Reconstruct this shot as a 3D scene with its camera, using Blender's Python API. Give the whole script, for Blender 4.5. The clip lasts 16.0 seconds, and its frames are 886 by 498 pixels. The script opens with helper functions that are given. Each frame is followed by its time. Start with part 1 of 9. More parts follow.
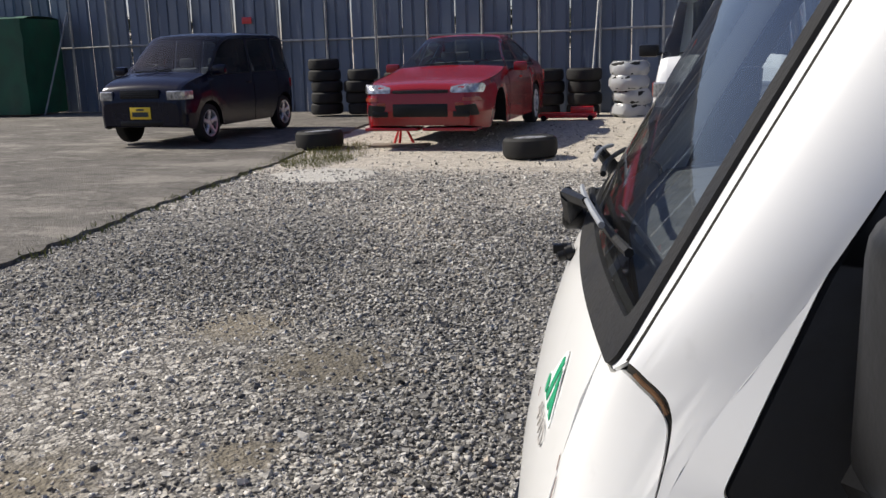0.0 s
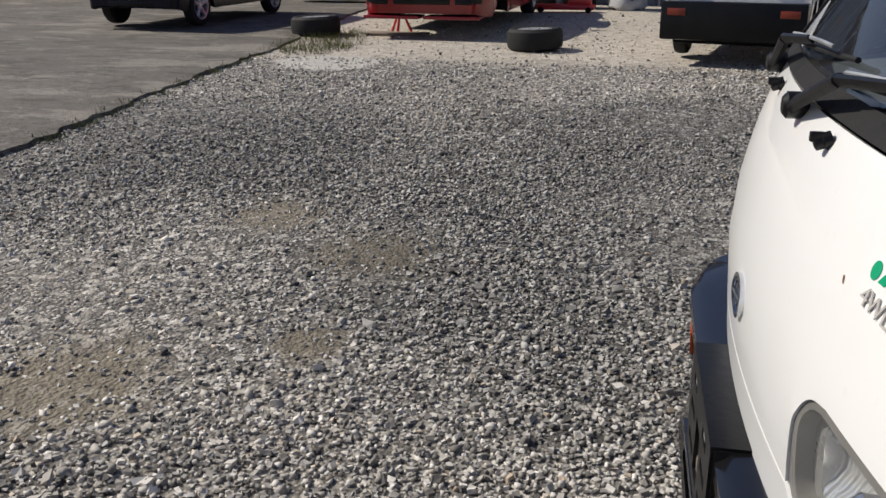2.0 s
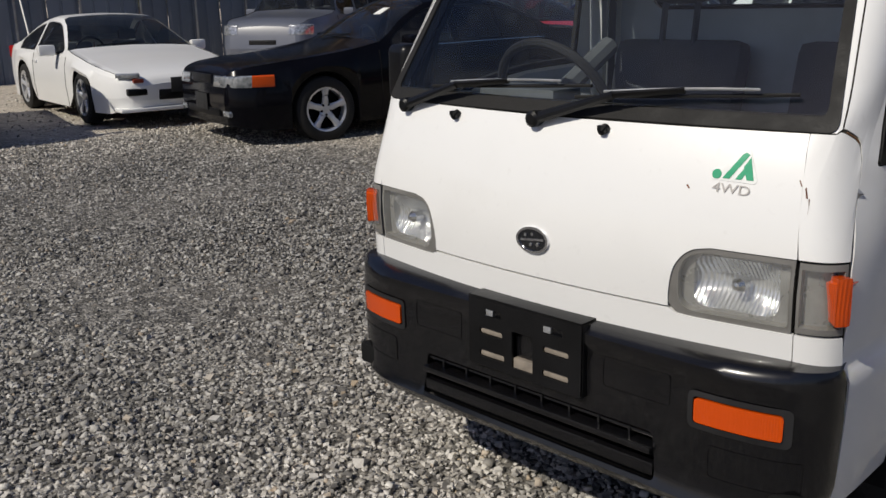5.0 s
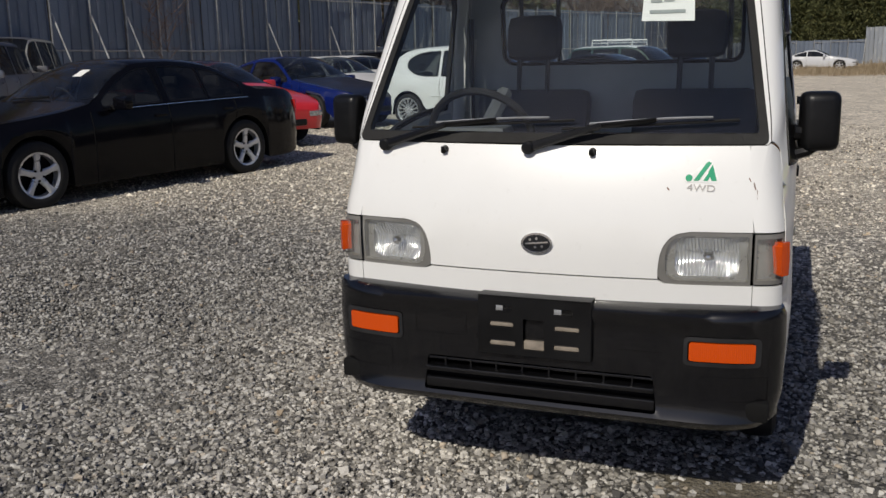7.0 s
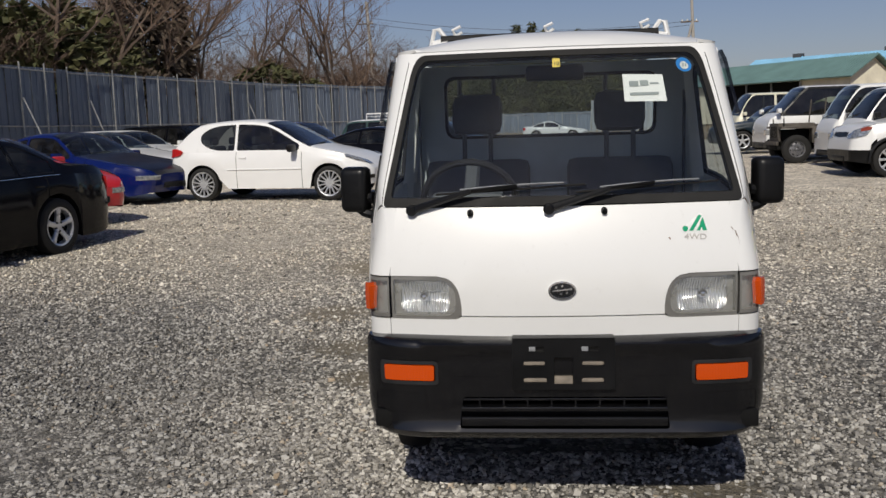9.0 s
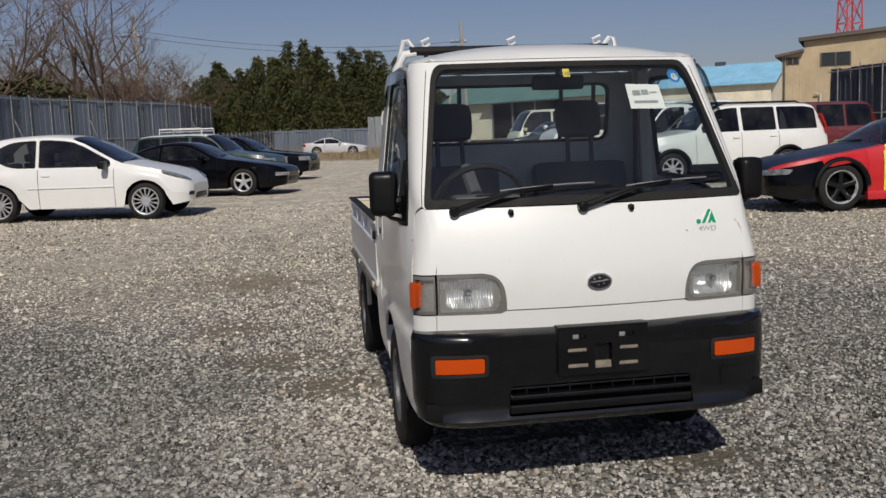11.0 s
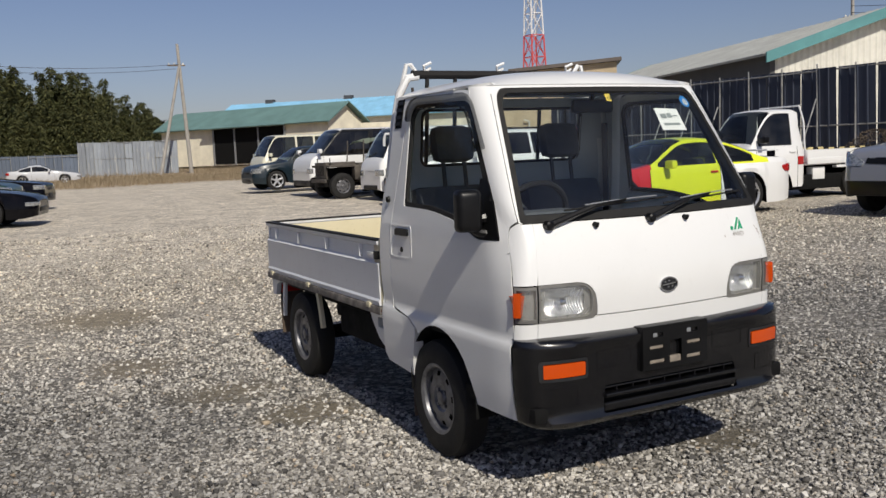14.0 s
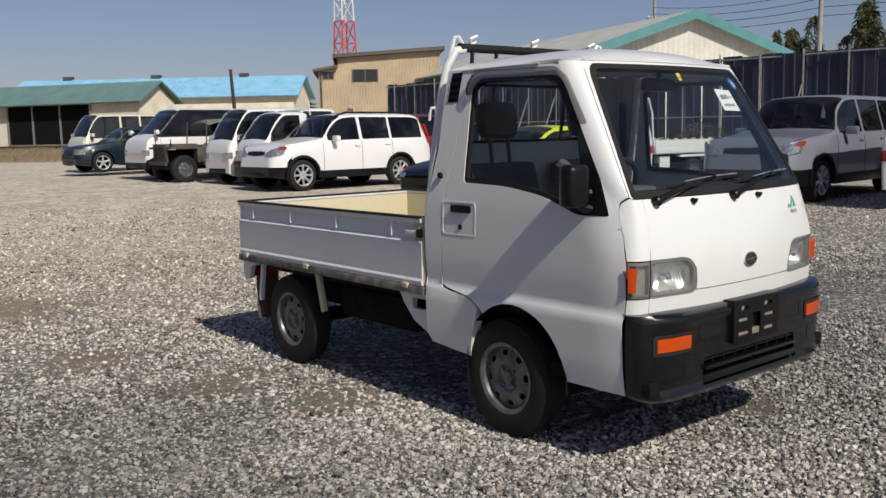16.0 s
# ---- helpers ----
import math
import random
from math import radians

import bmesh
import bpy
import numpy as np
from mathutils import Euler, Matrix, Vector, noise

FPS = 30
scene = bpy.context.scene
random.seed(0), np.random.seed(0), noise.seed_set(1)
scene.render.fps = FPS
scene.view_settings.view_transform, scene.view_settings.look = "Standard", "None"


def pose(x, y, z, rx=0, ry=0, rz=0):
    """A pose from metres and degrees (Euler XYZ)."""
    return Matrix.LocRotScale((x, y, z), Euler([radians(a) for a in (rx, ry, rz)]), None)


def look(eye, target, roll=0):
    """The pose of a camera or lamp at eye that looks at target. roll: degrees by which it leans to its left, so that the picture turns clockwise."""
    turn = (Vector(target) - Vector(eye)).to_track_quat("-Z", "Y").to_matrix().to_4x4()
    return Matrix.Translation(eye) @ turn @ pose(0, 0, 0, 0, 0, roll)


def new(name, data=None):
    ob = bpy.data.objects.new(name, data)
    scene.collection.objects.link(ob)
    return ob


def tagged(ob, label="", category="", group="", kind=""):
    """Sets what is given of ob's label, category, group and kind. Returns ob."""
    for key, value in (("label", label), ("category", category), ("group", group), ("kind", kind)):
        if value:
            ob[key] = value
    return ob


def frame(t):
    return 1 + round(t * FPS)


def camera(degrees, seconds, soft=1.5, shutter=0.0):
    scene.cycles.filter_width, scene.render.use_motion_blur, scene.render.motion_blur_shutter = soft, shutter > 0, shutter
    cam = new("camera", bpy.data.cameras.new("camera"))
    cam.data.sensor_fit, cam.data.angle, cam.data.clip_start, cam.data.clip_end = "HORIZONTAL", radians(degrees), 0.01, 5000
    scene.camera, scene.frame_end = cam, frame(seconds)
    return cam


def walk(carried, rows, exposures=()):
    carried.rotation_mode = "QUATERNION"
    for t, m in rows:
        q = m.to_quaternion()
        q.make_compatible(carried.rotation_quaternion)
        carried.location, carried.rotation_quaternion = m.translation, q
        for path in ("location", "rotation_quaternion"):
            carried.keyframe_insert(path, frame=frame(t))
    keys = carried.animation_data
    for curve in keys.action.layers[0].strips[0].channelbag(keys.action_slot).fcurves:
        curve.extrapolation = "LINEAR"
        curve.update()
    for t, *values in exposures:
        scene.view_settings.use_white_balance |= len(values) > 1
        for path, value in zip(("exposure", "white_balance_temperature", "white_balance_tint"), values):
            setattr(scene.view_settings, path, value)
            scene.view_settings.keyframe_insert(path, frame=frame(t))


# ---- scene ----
cam = camera(52.1, 16.0)
PATH = [
    (0, (1.238, 0.189, 1.33), (-0.664, -0.257, 0.905), -1.7),
    (0.5, (1.217, 0.24, 1.334), (-0.643, -0.32, 0.859), -1.3),
    (1, (1.334, 0.166, 1.329), (-0.512, -0.362, 0.772), -0.5),
    (1.5, (1.382, 0.053, 1.323), (-0.459, -0.476, 0.746), -0.8),
    (2, (1.291, -0.148, 1.318), (-0.563, -0.522, 0.667), -0.1),
    (2.5, (1.295, -0.384, 1.303), (-0.57, -0.383, 0.581), -0.9),
    (3, (1.358, -0.602, 1.337), (-0.461, -0.21, 0.604), -2.5),
    (3.5, (1.324, -0.81, 1.344), (-0.418, -0.088, 0.677), -1.6),
    (4, (1.406, -1.08, 1.352), (-0.225, -0.096, 0.743), -1.5),
    (4.2, (1.416, -1.18, 1.369), (-0.163, -0.101, 0.786), -1.3),
    (6.3, (0.86, -2.118, 1.308), (-0.103, -0.429, 0.839), -1.4),
    (6.5, (0.808, -2.204, 1.306), (-0.079, -0.469, 0.853), -1.4),
    (7, (0.681, -2.488, 1.345), (-0.026, -0.661, 0.942), -1.1),
    (7.5, (0.456, -2.577, 1.338), (-0.138, -0.697, 1.002), -1.4),
    (8, (0.277, -2.704, 1.348), (-0.19, -0.779, 1.068), -0.9),
    (8.5, (0.108, -2.946, 1.386), (-0.238, -0.999, 1.089), -1.7),
    (9, (-0.117, -3.013, 1.377), (-0.301, -1.039, 1.114), -1.7),
    (9.2, (-0.217, -3.029, 1.386), (-0.335, -1.05, 1.124), -1.7),
    (11.3, (-1.241, -3.175, 1.363), (-0.865, -1.225, 1.122), -2.1),
    (11.5, (-1.341, -3.229, 1.384), (-0.926, -1.288, 1.14), -2.2),
    (12, (-1.576, -3.193, 1.372), (-1.038, -1.284, 1.119), -2.7),
    (12.5, (-1.792, -3.079, 1.388), (-1.152, -1.201, 1.137), -2.9),
    (13, (-2.089, -3.04, 1.383), (-1.31, -1.213, 1.145), -2.3),
    (13.5, (-2.325, -2.972, 1.379), (-1.449, -1.188, 1.16), -2.3),
    (14, (-2.51, -2.801, 1.395), (-1.591, -1.037, 1.184), -2.4),
    (14.5, (-2.792, -2.657, 1.367), (-1.799, -0.936, 1.139), -1.3),
    (15, (-3.025, -2.501, 1.379), (-1.941, -0.837, 1.145), -2.1),
    (15.5, (-3.191, -2.252, 1.388), (-2.025, -0.643, 1.161), -1.8),
    (16, (-3.433, -2.063, 1.375), (-2.165, -0.537, 1.123), -1.2),
]
walk(cam, [(t, look(eye, target, roll)) for t, eye, target, roll in PATH],
     [(0.0, 0.48), (0.5, 0.18), (1.0, 0.24), (1.5, 0.26), (2.2, 0.08), (2.5, -0.05), (3.0, -0.52), (3.5, -0.53), (4.0, -0.26), (5.0, -0.22), (6.5, -0.25), (8.5, -0.26), (11.5, -0.40), (12.5, -0.18), (14.0, -0.08), (16.0, -0.08)])

# world, sun ---------------------------------------------------------------
from mathutils.geometry import delaunay_2d_cdt

SUN_TO = Vector((-0.14, -1.1, 1.0)).normalized()
world = bpy.data.worlds.new("sky")
scene.world = world
world.use_nodes = True
wn = world.node_tree.nodes
wn.clear()
sky = wn.new("ShaderNodeTexSky")
sky.sky_type = "NISHITA"
sky.sun_disc = False
sky.sun_elevation = math.asin(SUN_TO.z)
sky.sun_rotation = math.atan2(SUN_TO.x, SUN_TO.y)
sky.air_density, sky.dust_density, sky.ozone_density = 1.0, 0.8, 3.0
wbg = wn.new("ShaderNodeBackground")
wbg.inputs["Strength"].default_value = 0.066
haze = wn.new("ShaderNodeMixRGB")
haze.blend_type = "MULTIPLY"
haze.inputs[0].default_value = 1.0
haze.inputs[2].default_value = (1.05, 0.945, 1.06, 1)
wout = wn.new("ShaderNodeOutputWorld")
world.node_tree.links.new(sky.outputs[0], haze.inputs[1])
world.node_tree.links.new(haze.outputs[0], wbg.inputs["Color"])
world.node_tree.links.new(wbg.outputs[0], wout.inputs["Surface"])
sun_data = bpy.data.lights.new("sun", "SUN")
sun_data.energy, sun_data.angle, sun_data.color = 4.1, radians(0.55), (1.0, 0.94, 0.825)
sun = new("sun", sun_data)
sun.matrix_world = look(SUN_TO * 60, (0, 0, 0))
scene.view_settings.exposure = 0.0

# materials ----------------------------------------------------------------


class Mat:
    """A node material with a Principled shader and short helpers."""

    def __init__(self, name, color=(0.5, 0.5, 0.5), rough=0.5, metal=0.0, coat=0.0, spec=0.5):
        self.m = bpy.data.materials.new(name)
        self.m.use_nodes = True
        self.n, self.l = self.m.node_tree.nodes, self.m.node_tree.links
        self.p = self.n["Principled BSDF"]
        self.set("Base Color", (*color, 1)), self.set("Roughness", rough), self.set("Metallic", metal)
        self.set("Coat Weight", coat), self.set("Coat Roughness", 0.05), self.set("Specular IOR Level", spec)

    def set(self, key, value):
        if isinstance(value, bpy.types.NodeSocket):
            self.l.new(value, self.p.inputs[key])
        else:
            self.p.inputs[key].default_value = value

    def node(self, kind, **inputs):
        nd = self.n.new("ShaderNode" + kind)
        for key, value in inputs.items():
            self.put(nd, key.replace("_", " "), value)
        return nd

    def put(self, nd, key, value):
        sock = nd.inputs[int(key)] if key.isdigit() else nd.inputs[key]
        if isinstance(value, bpy.types.NodeSocket):
            self.l.new(value, sock)
        else:
            sock.default_value = value

    def coords(self, space="Object"):
        return self.node("TexCoord").outputs[space]

    def pos(self):
        return self.node("NewGeometry").outputs["Position"]

    def noise(self, vec, scale, detail=4.0, rough=0.55, out=0):
        nd = self.node("TexNoise", Scale=scale, Detail=detail, Roughness=rough)
        self.l.new(vec, nd.inputs["Vector"])
        return nd.outputs[out]

    def voronoi(self, vec, scale, feature="F1", out="Distance"):
        nd = self.node("TexVoronoi", Scale=scale)
        nd.feature = feature
        self.l.new(vec, nd.inputs["Vector"])
        return nd.outputs[out]

    def ramp(self, fac, stops):
        nd = self.node("ValToRGB")
        self.l.new(fac, nd.inputs[0])
        el = nd.color_ramp.elements
        while len(el) < len(stops):
            el.new(0.5)
        for e, (at, col) in zip(el, stops):
            e.position = at
            e.color = (*col, 1) if len(col) == 3 else col
        return nd.outputs[0]

    def step(self, fac, a, b):
        nd = self.node("MapRange")
        nd.interpolation_type = "SMOOTHSTEP"
        self.l.new(fac, nd.inputs[0])
        nd.inputs[1].default_value, nd.inputs[2].default_value = a, b
        return nd.outputs[0]

    def mix(self, fac, a, b, mode="MIX"):
        nd = self.node("MixRGB")
        nd.blend_type = mode
        for key, value in (("0", fac), ("1", a), ("2", b)):
            if isinstance(value, tuple) and len(value) == 3:
                value = (*value, 1)
            self.put(nd, key, value)
        return nd.outputs[0]

    def math(self, op, a, b=0.0):
        nd = self.node("Math")
        nd.operation = op
        self.put(nd, "0", a), self.put(nd, "1", b)
        return nd.outputs[0]

    def sep(self, vec):
        nd = self.node("SeparateXYZ")
        self.l.new(vec, nd.inputs[0])
        return nd.outputs

    def bump(self, height, strength=0.3, distance=0.01):
        nd = self.node("Bump", Strength=strength, Distance=distance)
        self.l.new(height, nd.inputs["Height"])
        self.l.new(nd.outputs[0], self.p.inputs["Normal"])


def paint_mat(name, color, dirt=(0.25, 0.22, 0.18), amount=0.35, coat=0.6, rough=0.35, grime=0.55, spec=0.5):
    """Car paint with dust in blotches and fine specks."""
    k = Mat(name, color, rough, 0.0, coat, spec)
    v = k.coords()
    big = k.noise(v, 1.7, 5)
    fine = k.noise(v, 38.0, 3)
    mask = k.math("MULTIPLY", k.step(big, 0.5, 0.85), amount)
    speck = k.math("MULTIPLY", k.step(fine, 0.62, 0.8), amount * 0.35)
    low = k.math("MULTIPLY", k.step(k.noise(v, 5.0, 4), 0.45, 0.75), amount * grime)
    c1 = k.mix(mask, color, tuple(0.75 * a + 0.25 * b for a, b in zip(color, dirt)))
    c2 = k.mix(speck, c1, dirt)
    k.set("Base Color", k.mix(k.math("MULTIPLY", low, 0.25), c2, dirt))
    rr = k.node("MapRange", **{"3": rough * 0.75, "4": rough * 1.4})
    k.l.new(big, rr.inputs[0])
    k.set("Roughness", rr.outputs[0])
    k.bump(k.noise(v, 6.0, 2), 0.04, 0.01)
    return k.m


def plain_mat(name, color, rough=0.5, metal=0.0, vary=0.25, scale=9.0, coat=0.0, bump=0.08, spec=0.5):
    """A solid surface with broad stains and fine grain."""
    k = Mat(name, color, rough, metal, coat, spec)
    v = k.coords()
    n1, n2 = k.noise(v, scale, 5), k.noise(v, scale * 9, 3)
    dark = tuple(c * (1 - vary) for c in color)
    light = tuple(min(1, c * (1 + vary)) for c in color)
    k.set("Base Color", k.mix(k.math("MULTIPLY", n2, 0.35), k.ramp(n1, [(0.3, dark), (0.7, light)]), dark))
    k.set("Roughness", k.ramp(n1, [(0.3, (rough * 0.8,) * 3), (0.7, (min(1, rough * 1.2),) * 3)]))
    k.bump(n2, bump, 0.005)
    return k.m


def glass_mat(name, tint, clear=0.6, rough=0.02, fleck=0.0):
    """A tinted pane: part see-through, part mirror by Fresnel, with a film of dust."""
    k = Mat(name)
    k.n.remove(k.p)
    out = k.n["Material Output"]
    see = k.node("BsdfTransparent", Color=(*(c * clear for c in tint), 1))
    gloss = k.node("BsdfGlossy", Color=(1, 1, 1, 1), Roughness=rough)
    face = k.node("LayerWeight", Blend=0.5).outputs["Facing"]
    fres = k.math("ADD", k.math("MULTIPLY", k.math("POWER", face, 5.0), 0.9), 0.045)
    m1 = k.node("MixShader")
    k.l.new(fres, m1.inputs[0]), k.l.new(see.outputs[0], m1.inputs[1]), k.l.new(gloss.outputs[0], m1.inputs[2])
    last = m1
    if fleck:
        dust = k.node("BsdfDiffuse", Color=(0.55, 0.53, 0.5, 1))
        m2 = k.node("MixShader")
        k.l.new(k.math("MULTIPLY", k.step(k.noise(k.coords(), 3.0, 6), 0.3, 0.9), fleck), m2.inputs[0])
        k.l.new(last.outputs[0], m2.inputs[1]), k.l.new(dust.outputs[0], m2.inputs[2])
        last = m2
    k.l.new(last.outputs[0], out.inputs["Surface"])
    return k.m


def lens_mat(name, color, see=0.5, rough=0.08):
    """A moulded plastic lens: coloured and partly see-through."""
    k = Mat(name, color, rough, 0.0, 0.6)
    out = k.n["Material Output"]
    clear = k.node("BsdfTransparent", Color=(*color, 1))
    m = k.node("MixShader", **{"0": see})
    k.l.new(k.p.outputs[0], m.inputs[1]), k.l.new(clear.outputs[0], m.inputs[2])
    k.l.new(m.outputs[0], out.inputs["Surface"])
    wave = k.node("TexWave", Scale=60.0)
    k.l.new(k.coords(), wave.inputs["Vector"])
    k.bump(wave.outputs[1], 0.25, 0.003)
    return k.m


WHITE = paint_mat("white_paint", (0.78, 0.78, 0.765), amount=0.22)
CREAM = paint_mat("cream_paint_worn", (0.60, 0.54, 0.37), (0.2, 0.1, 0.05), 1.0, 0.2, 0.5)
BLACK_PLASTIC = plain_mat("black_plastic", (0.006, 0.006, 0.0065), 0.38, vary=0.5, scale=5, bump=0.15, spec=0.3)
GREY_PLASTIC = plain_mat("grey_plastic", (0.020, 0.020, 0.021), 0.5, vary=0.4, bump=0.15, spec=0.3)
RUBBER = plain_mat("rubber", (0.014, 0.0135, 0.013), 0.7, vary=0.35, scale=14, bump=0.3, spec=0.3)
TYRE = plain_mat("tyre_rubber", (0.017, 0.0165, 0.016), 0.75, vary=0.45, scale=10, bump=0.3, spec=0.3)
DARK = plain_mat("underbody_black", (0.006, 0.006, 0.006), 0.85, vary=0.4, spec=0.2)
STEEL = plain_mat("painted_steel_rim", (0.18, 0.18, 0.19), 0.42, 0.5, vary=0.6, scale=16)
ALLOY = plain_mat("alloy_rim", (0.62, 0.63, 0.65), 0.3, 0.6, vary=0.15, scale=12)
CHROME = plain_mat("chrome", (0.75, 0.76, 0.78), 0.12, 1.0, vary=0.1)
SEAT = plain_mat("grey_seat_cloth", (0.075, 0.08, 0.09), 0.9, vary=0.25, scale=25, bump=0.3)
TRIM = plain_mat("grey_cab_trim", (0.48, 0.52, 0.55), 0.7, vary=0.15, scale=6)
GALV = plain_mat("galvanised_steel", (0.42, 0.43, 0.44), 0.5, 0.6, vary=0.25)
CLEAR_GLASS = glass_mat("windscreen_glass", (0.91, 0.97, 0.97), 0.95, fleck=0.035)
TINT_GLASS = glass_mat("tinted_glass", (0.5, 0.55, 0.56), 0.45, fleck=0.04)
DARK_GLASS = glass_mat("dark_glass", (0.16, 0.17, 0.18), 0.5, fleck=0.05)
SCREEN_GLASS = glass_mat("car_windscreen_glass", (0.76, 0.86, 0.88), 0.85, fleck=0.03)
AMBER = lens_mat("amber_lens", (0.72, 0.085, 0.004), 0.2)
CLEAR_LENS = lens_mat("clear_lens", (0.94, 0.94, 0.91), 0.92)
RED_LENS = lens_mat("red_lens", (0.55, 0.02, 0.02), 0.2)

# building helpers ---------------------------------------------------------


def part(name, bm, material, parent, label="", smooth=True, sharp=35):
    """Link a bmesh as one mesh object under a thing."""
    mesh = bpy.data.meshes.new(name)
    bm.normal_update()
    bm.to_mesh(mesh)
    bm.free()
    return mesh_part(name, mesh, material, parent, label, smooth, sharp)


def mesh_part(name, mesh, material, parent, label="", smooth=True, sharp=35):
    if isinstance(material, (list, tuple)):
        for m in material:
            mesh.materials.append(m)
    elif material:
        mesh.materials.append(material)
    if smooth and len(mesh.polygons):
        mesh.polygons.foreach_set("use_smooth", [True] * len(mesh.polygons))
        mesh.set_sharp_from_angle(angle=radians(sharp))
    ob = new(name, mesh)
    ob.parent = parent
    if label:
        ob["label"] = label
    return ob


def thing(name, label, category, group="", at=None, kind=""):
    ob = new(name)
    ob.empty_display_size = 0.1
    if at is not None:
        ob.matrix_basis = at
    return tagged(ob, label, category, group, kind)


def box(bm, x0, x1, y0, y1, z0, z1, bevel=0.0, m=None):
    geo = bmesh.ops.create_cube(bm, size=1.0)["verts"]
    bmesh.ops.transform(bm, verts=geo, matrix=(m or Matrix()) @ Matrix.Translation(((x0 + x1) / 2, (y0 + y1) / 2, (z0 + z1) / 2)) @ Matrix.Diagonal((x1 - x0, y1 - y0, z1 - z0, 1)))
    if bevel:
        edges = {e for v in geo for e in v.link_edges}
        bmesh.ops.bevel(bm, geom=list(edges), offset=bevel, segments=2, profile=0.6, affect="EDGES")
    return bm


def tube(bm, points, radius, sides=8, closed=False, taper=None):
    """A round bar along a line of points."""
    pts = [Vector(p) for p in points]
    rings = []
    n = len(pts)
    side = None
    for i, p in enumerate(pts):
        a = pts[(i - 1) % n] if closed or i else p
        b = pts[(i + 1) % n] if closed or i < n - 1 else p
        d = (b - a).normalized()
        if side is None:
            side = d.orthogonal().normalized()
        side = (side - d * side.dot(d))
        side = side.normalized() if side.length > 1e-6 else d.orthogonal().normalized()
        up = d.cross(side)
        r = radius if taper is None else radius + (taper - radius) * i / max(1, n - 1)
        rings.append([bm.verts.new(p + r * (math.cos(2 * math.pi * k / sides) * side + math.sin(2 * math.pi * k / sides) * up)) for k in range(sides)])
    for i in range(n if closed else n - 1):
        a, b = rings[i], rings[(i + 1) % n]
        for k in range(sides):
            bm.faces.new((a[k], a[(k + 1) % sides], b[(k + 1) % sides], b[k]))
    if not closed:
        bm.faces.new(rings[0][::-1]), bm.faces.new(rings[-1])
    return bm


def lathe(bm, profile, sides=32, axis="X", m=None, cap=True):
    """A turned form; profile rows: (along the axis, radius)."""
    rings = []
    for a, r in profile:
        ring = []
        for k in range(sides):
            c, s = math.cos(2 * math.pi * k / sides) * r, math.sin(2 * math.pi * k / sides) * r
            p = Vector((a, c, s)) if axis == "X" else Vector((c, a, s)) if axis == "Y" else Vector((c, s, a))
            ring.append(bm.verts.new(m @ p if m else p))
        rings.append(ring)
    for a, b in zip(rings, rings[1:]):
        for k in range(sides):
            bm.faces.new((a[k], a[(k + 1) % sides], b[(k + 1) % sides], b[k]))
    if cap and profile[0][1] > 1e-4:
        bm.faces.new(rings[0][::-1])
    if cap and profile[-1][1] > 1e-4:
        bm.faces.new(rings[-1])
    bmesh.ops.recalc_face_normals(bm, faces=bm.faces)
    return bm


def smooth_at(x, rows):
    """Value at x on a smooth line through rows of (x, value)."""
    if x <= rows[0][0]:
        return rows[0][1]
    for (a, p), (b, q) in zip(rows, rows[1:]):
        if x <= b:
            return p + (q - p) * (x - a) / (b - a)
    return rows[-1][1]


def dense(rows):
    """Rows of (x, value) with smooth in-between rows, without overshoot."""
    n = len(rows)
    sl = [(rows[i + 1][1] - rows[i][1]) / (rows[i + 1][0] - rows[i][0]) for i in range(n - 1)]
    tg = [sl[0]] + [0.0 if a * b <= 0 else 2 * a * b / (a + b) for a, b in zip(sl, sl[1:])] + [sl[-1]]
    out = []
    for i in range(n - 1):
        (a, p), (b, q) = rows[i], rows[i + 1]
        h = b - a
        for t in (0.0, 0.25, 0.5, 0.75):
            out.append((a + h * t, p * (1 + 2 * t) * (1 - t) ** 2 + h * tg[i] * t * (1 - t) ** 2 + q * t * t * (3 - 2 * t) + h * tg[i + 1] * t * t * (t - 1)))
    return out + [rows[-1]]


def ease(x, a, b):
    t = min(1.0, max(0.0, (x - a) / (b - a)))
    return t * t * (3 - 2 * t)


def rounded(points, radius, steps=5):
    """A 2D outline with its corners rounded; radius is one number or one for each corner."""
    out = []
    n = len(points)
    for i in range(n):
        p, a, b = Vector(points[i]), Vector(points[i - 1]), Vector(points[(i + 1) % n])
        r = radius[i] if isinstance(radius, (list, tuple)) else radius
        u, w = (a - p), (b - p)
        r = min(r, u.length * 0.49, w.length * 0.49)
        if r < 1e-5:
            out.append((p.x, p.y))
            continue
        s, e = p + u.normalized() * r, p + w.normalized() * r
        for k in range(steps + 1):
            t = k / steps
            q = s * (1 - t) ** 2 + p * 2 * t * (1 - t) + e * t * t
            out.append((q.x, q.y))
    return out


def split_line(loop, step):
    out = []
    for i, a in enumerate(loop):
        b = loop[(i + 1) % len(loop)]
        d = math.hypot(b[0] - a[0], b[1] - a[1])
        k = max(1, int(math.ceil(d / step)))
        out += [(a[0] + (b[0] - a[0]) * j / k, a[1] + (b[1] - a[1]) * j / k) for j in range(k)]
    return out


def in_loop(p, loop):
    hit = False
    j = len(loop) - 1
    for i in range(len(loop)):
        (xi, yi), (xj, yj) = loop[i], loop[j]
        if (yi > p[1]) != (yj > p[1]) and p[0] < (xj - xi) * (p[1] - yi) / (yj - yi) + xi:
            hit = not hit
        j = i
    return hit


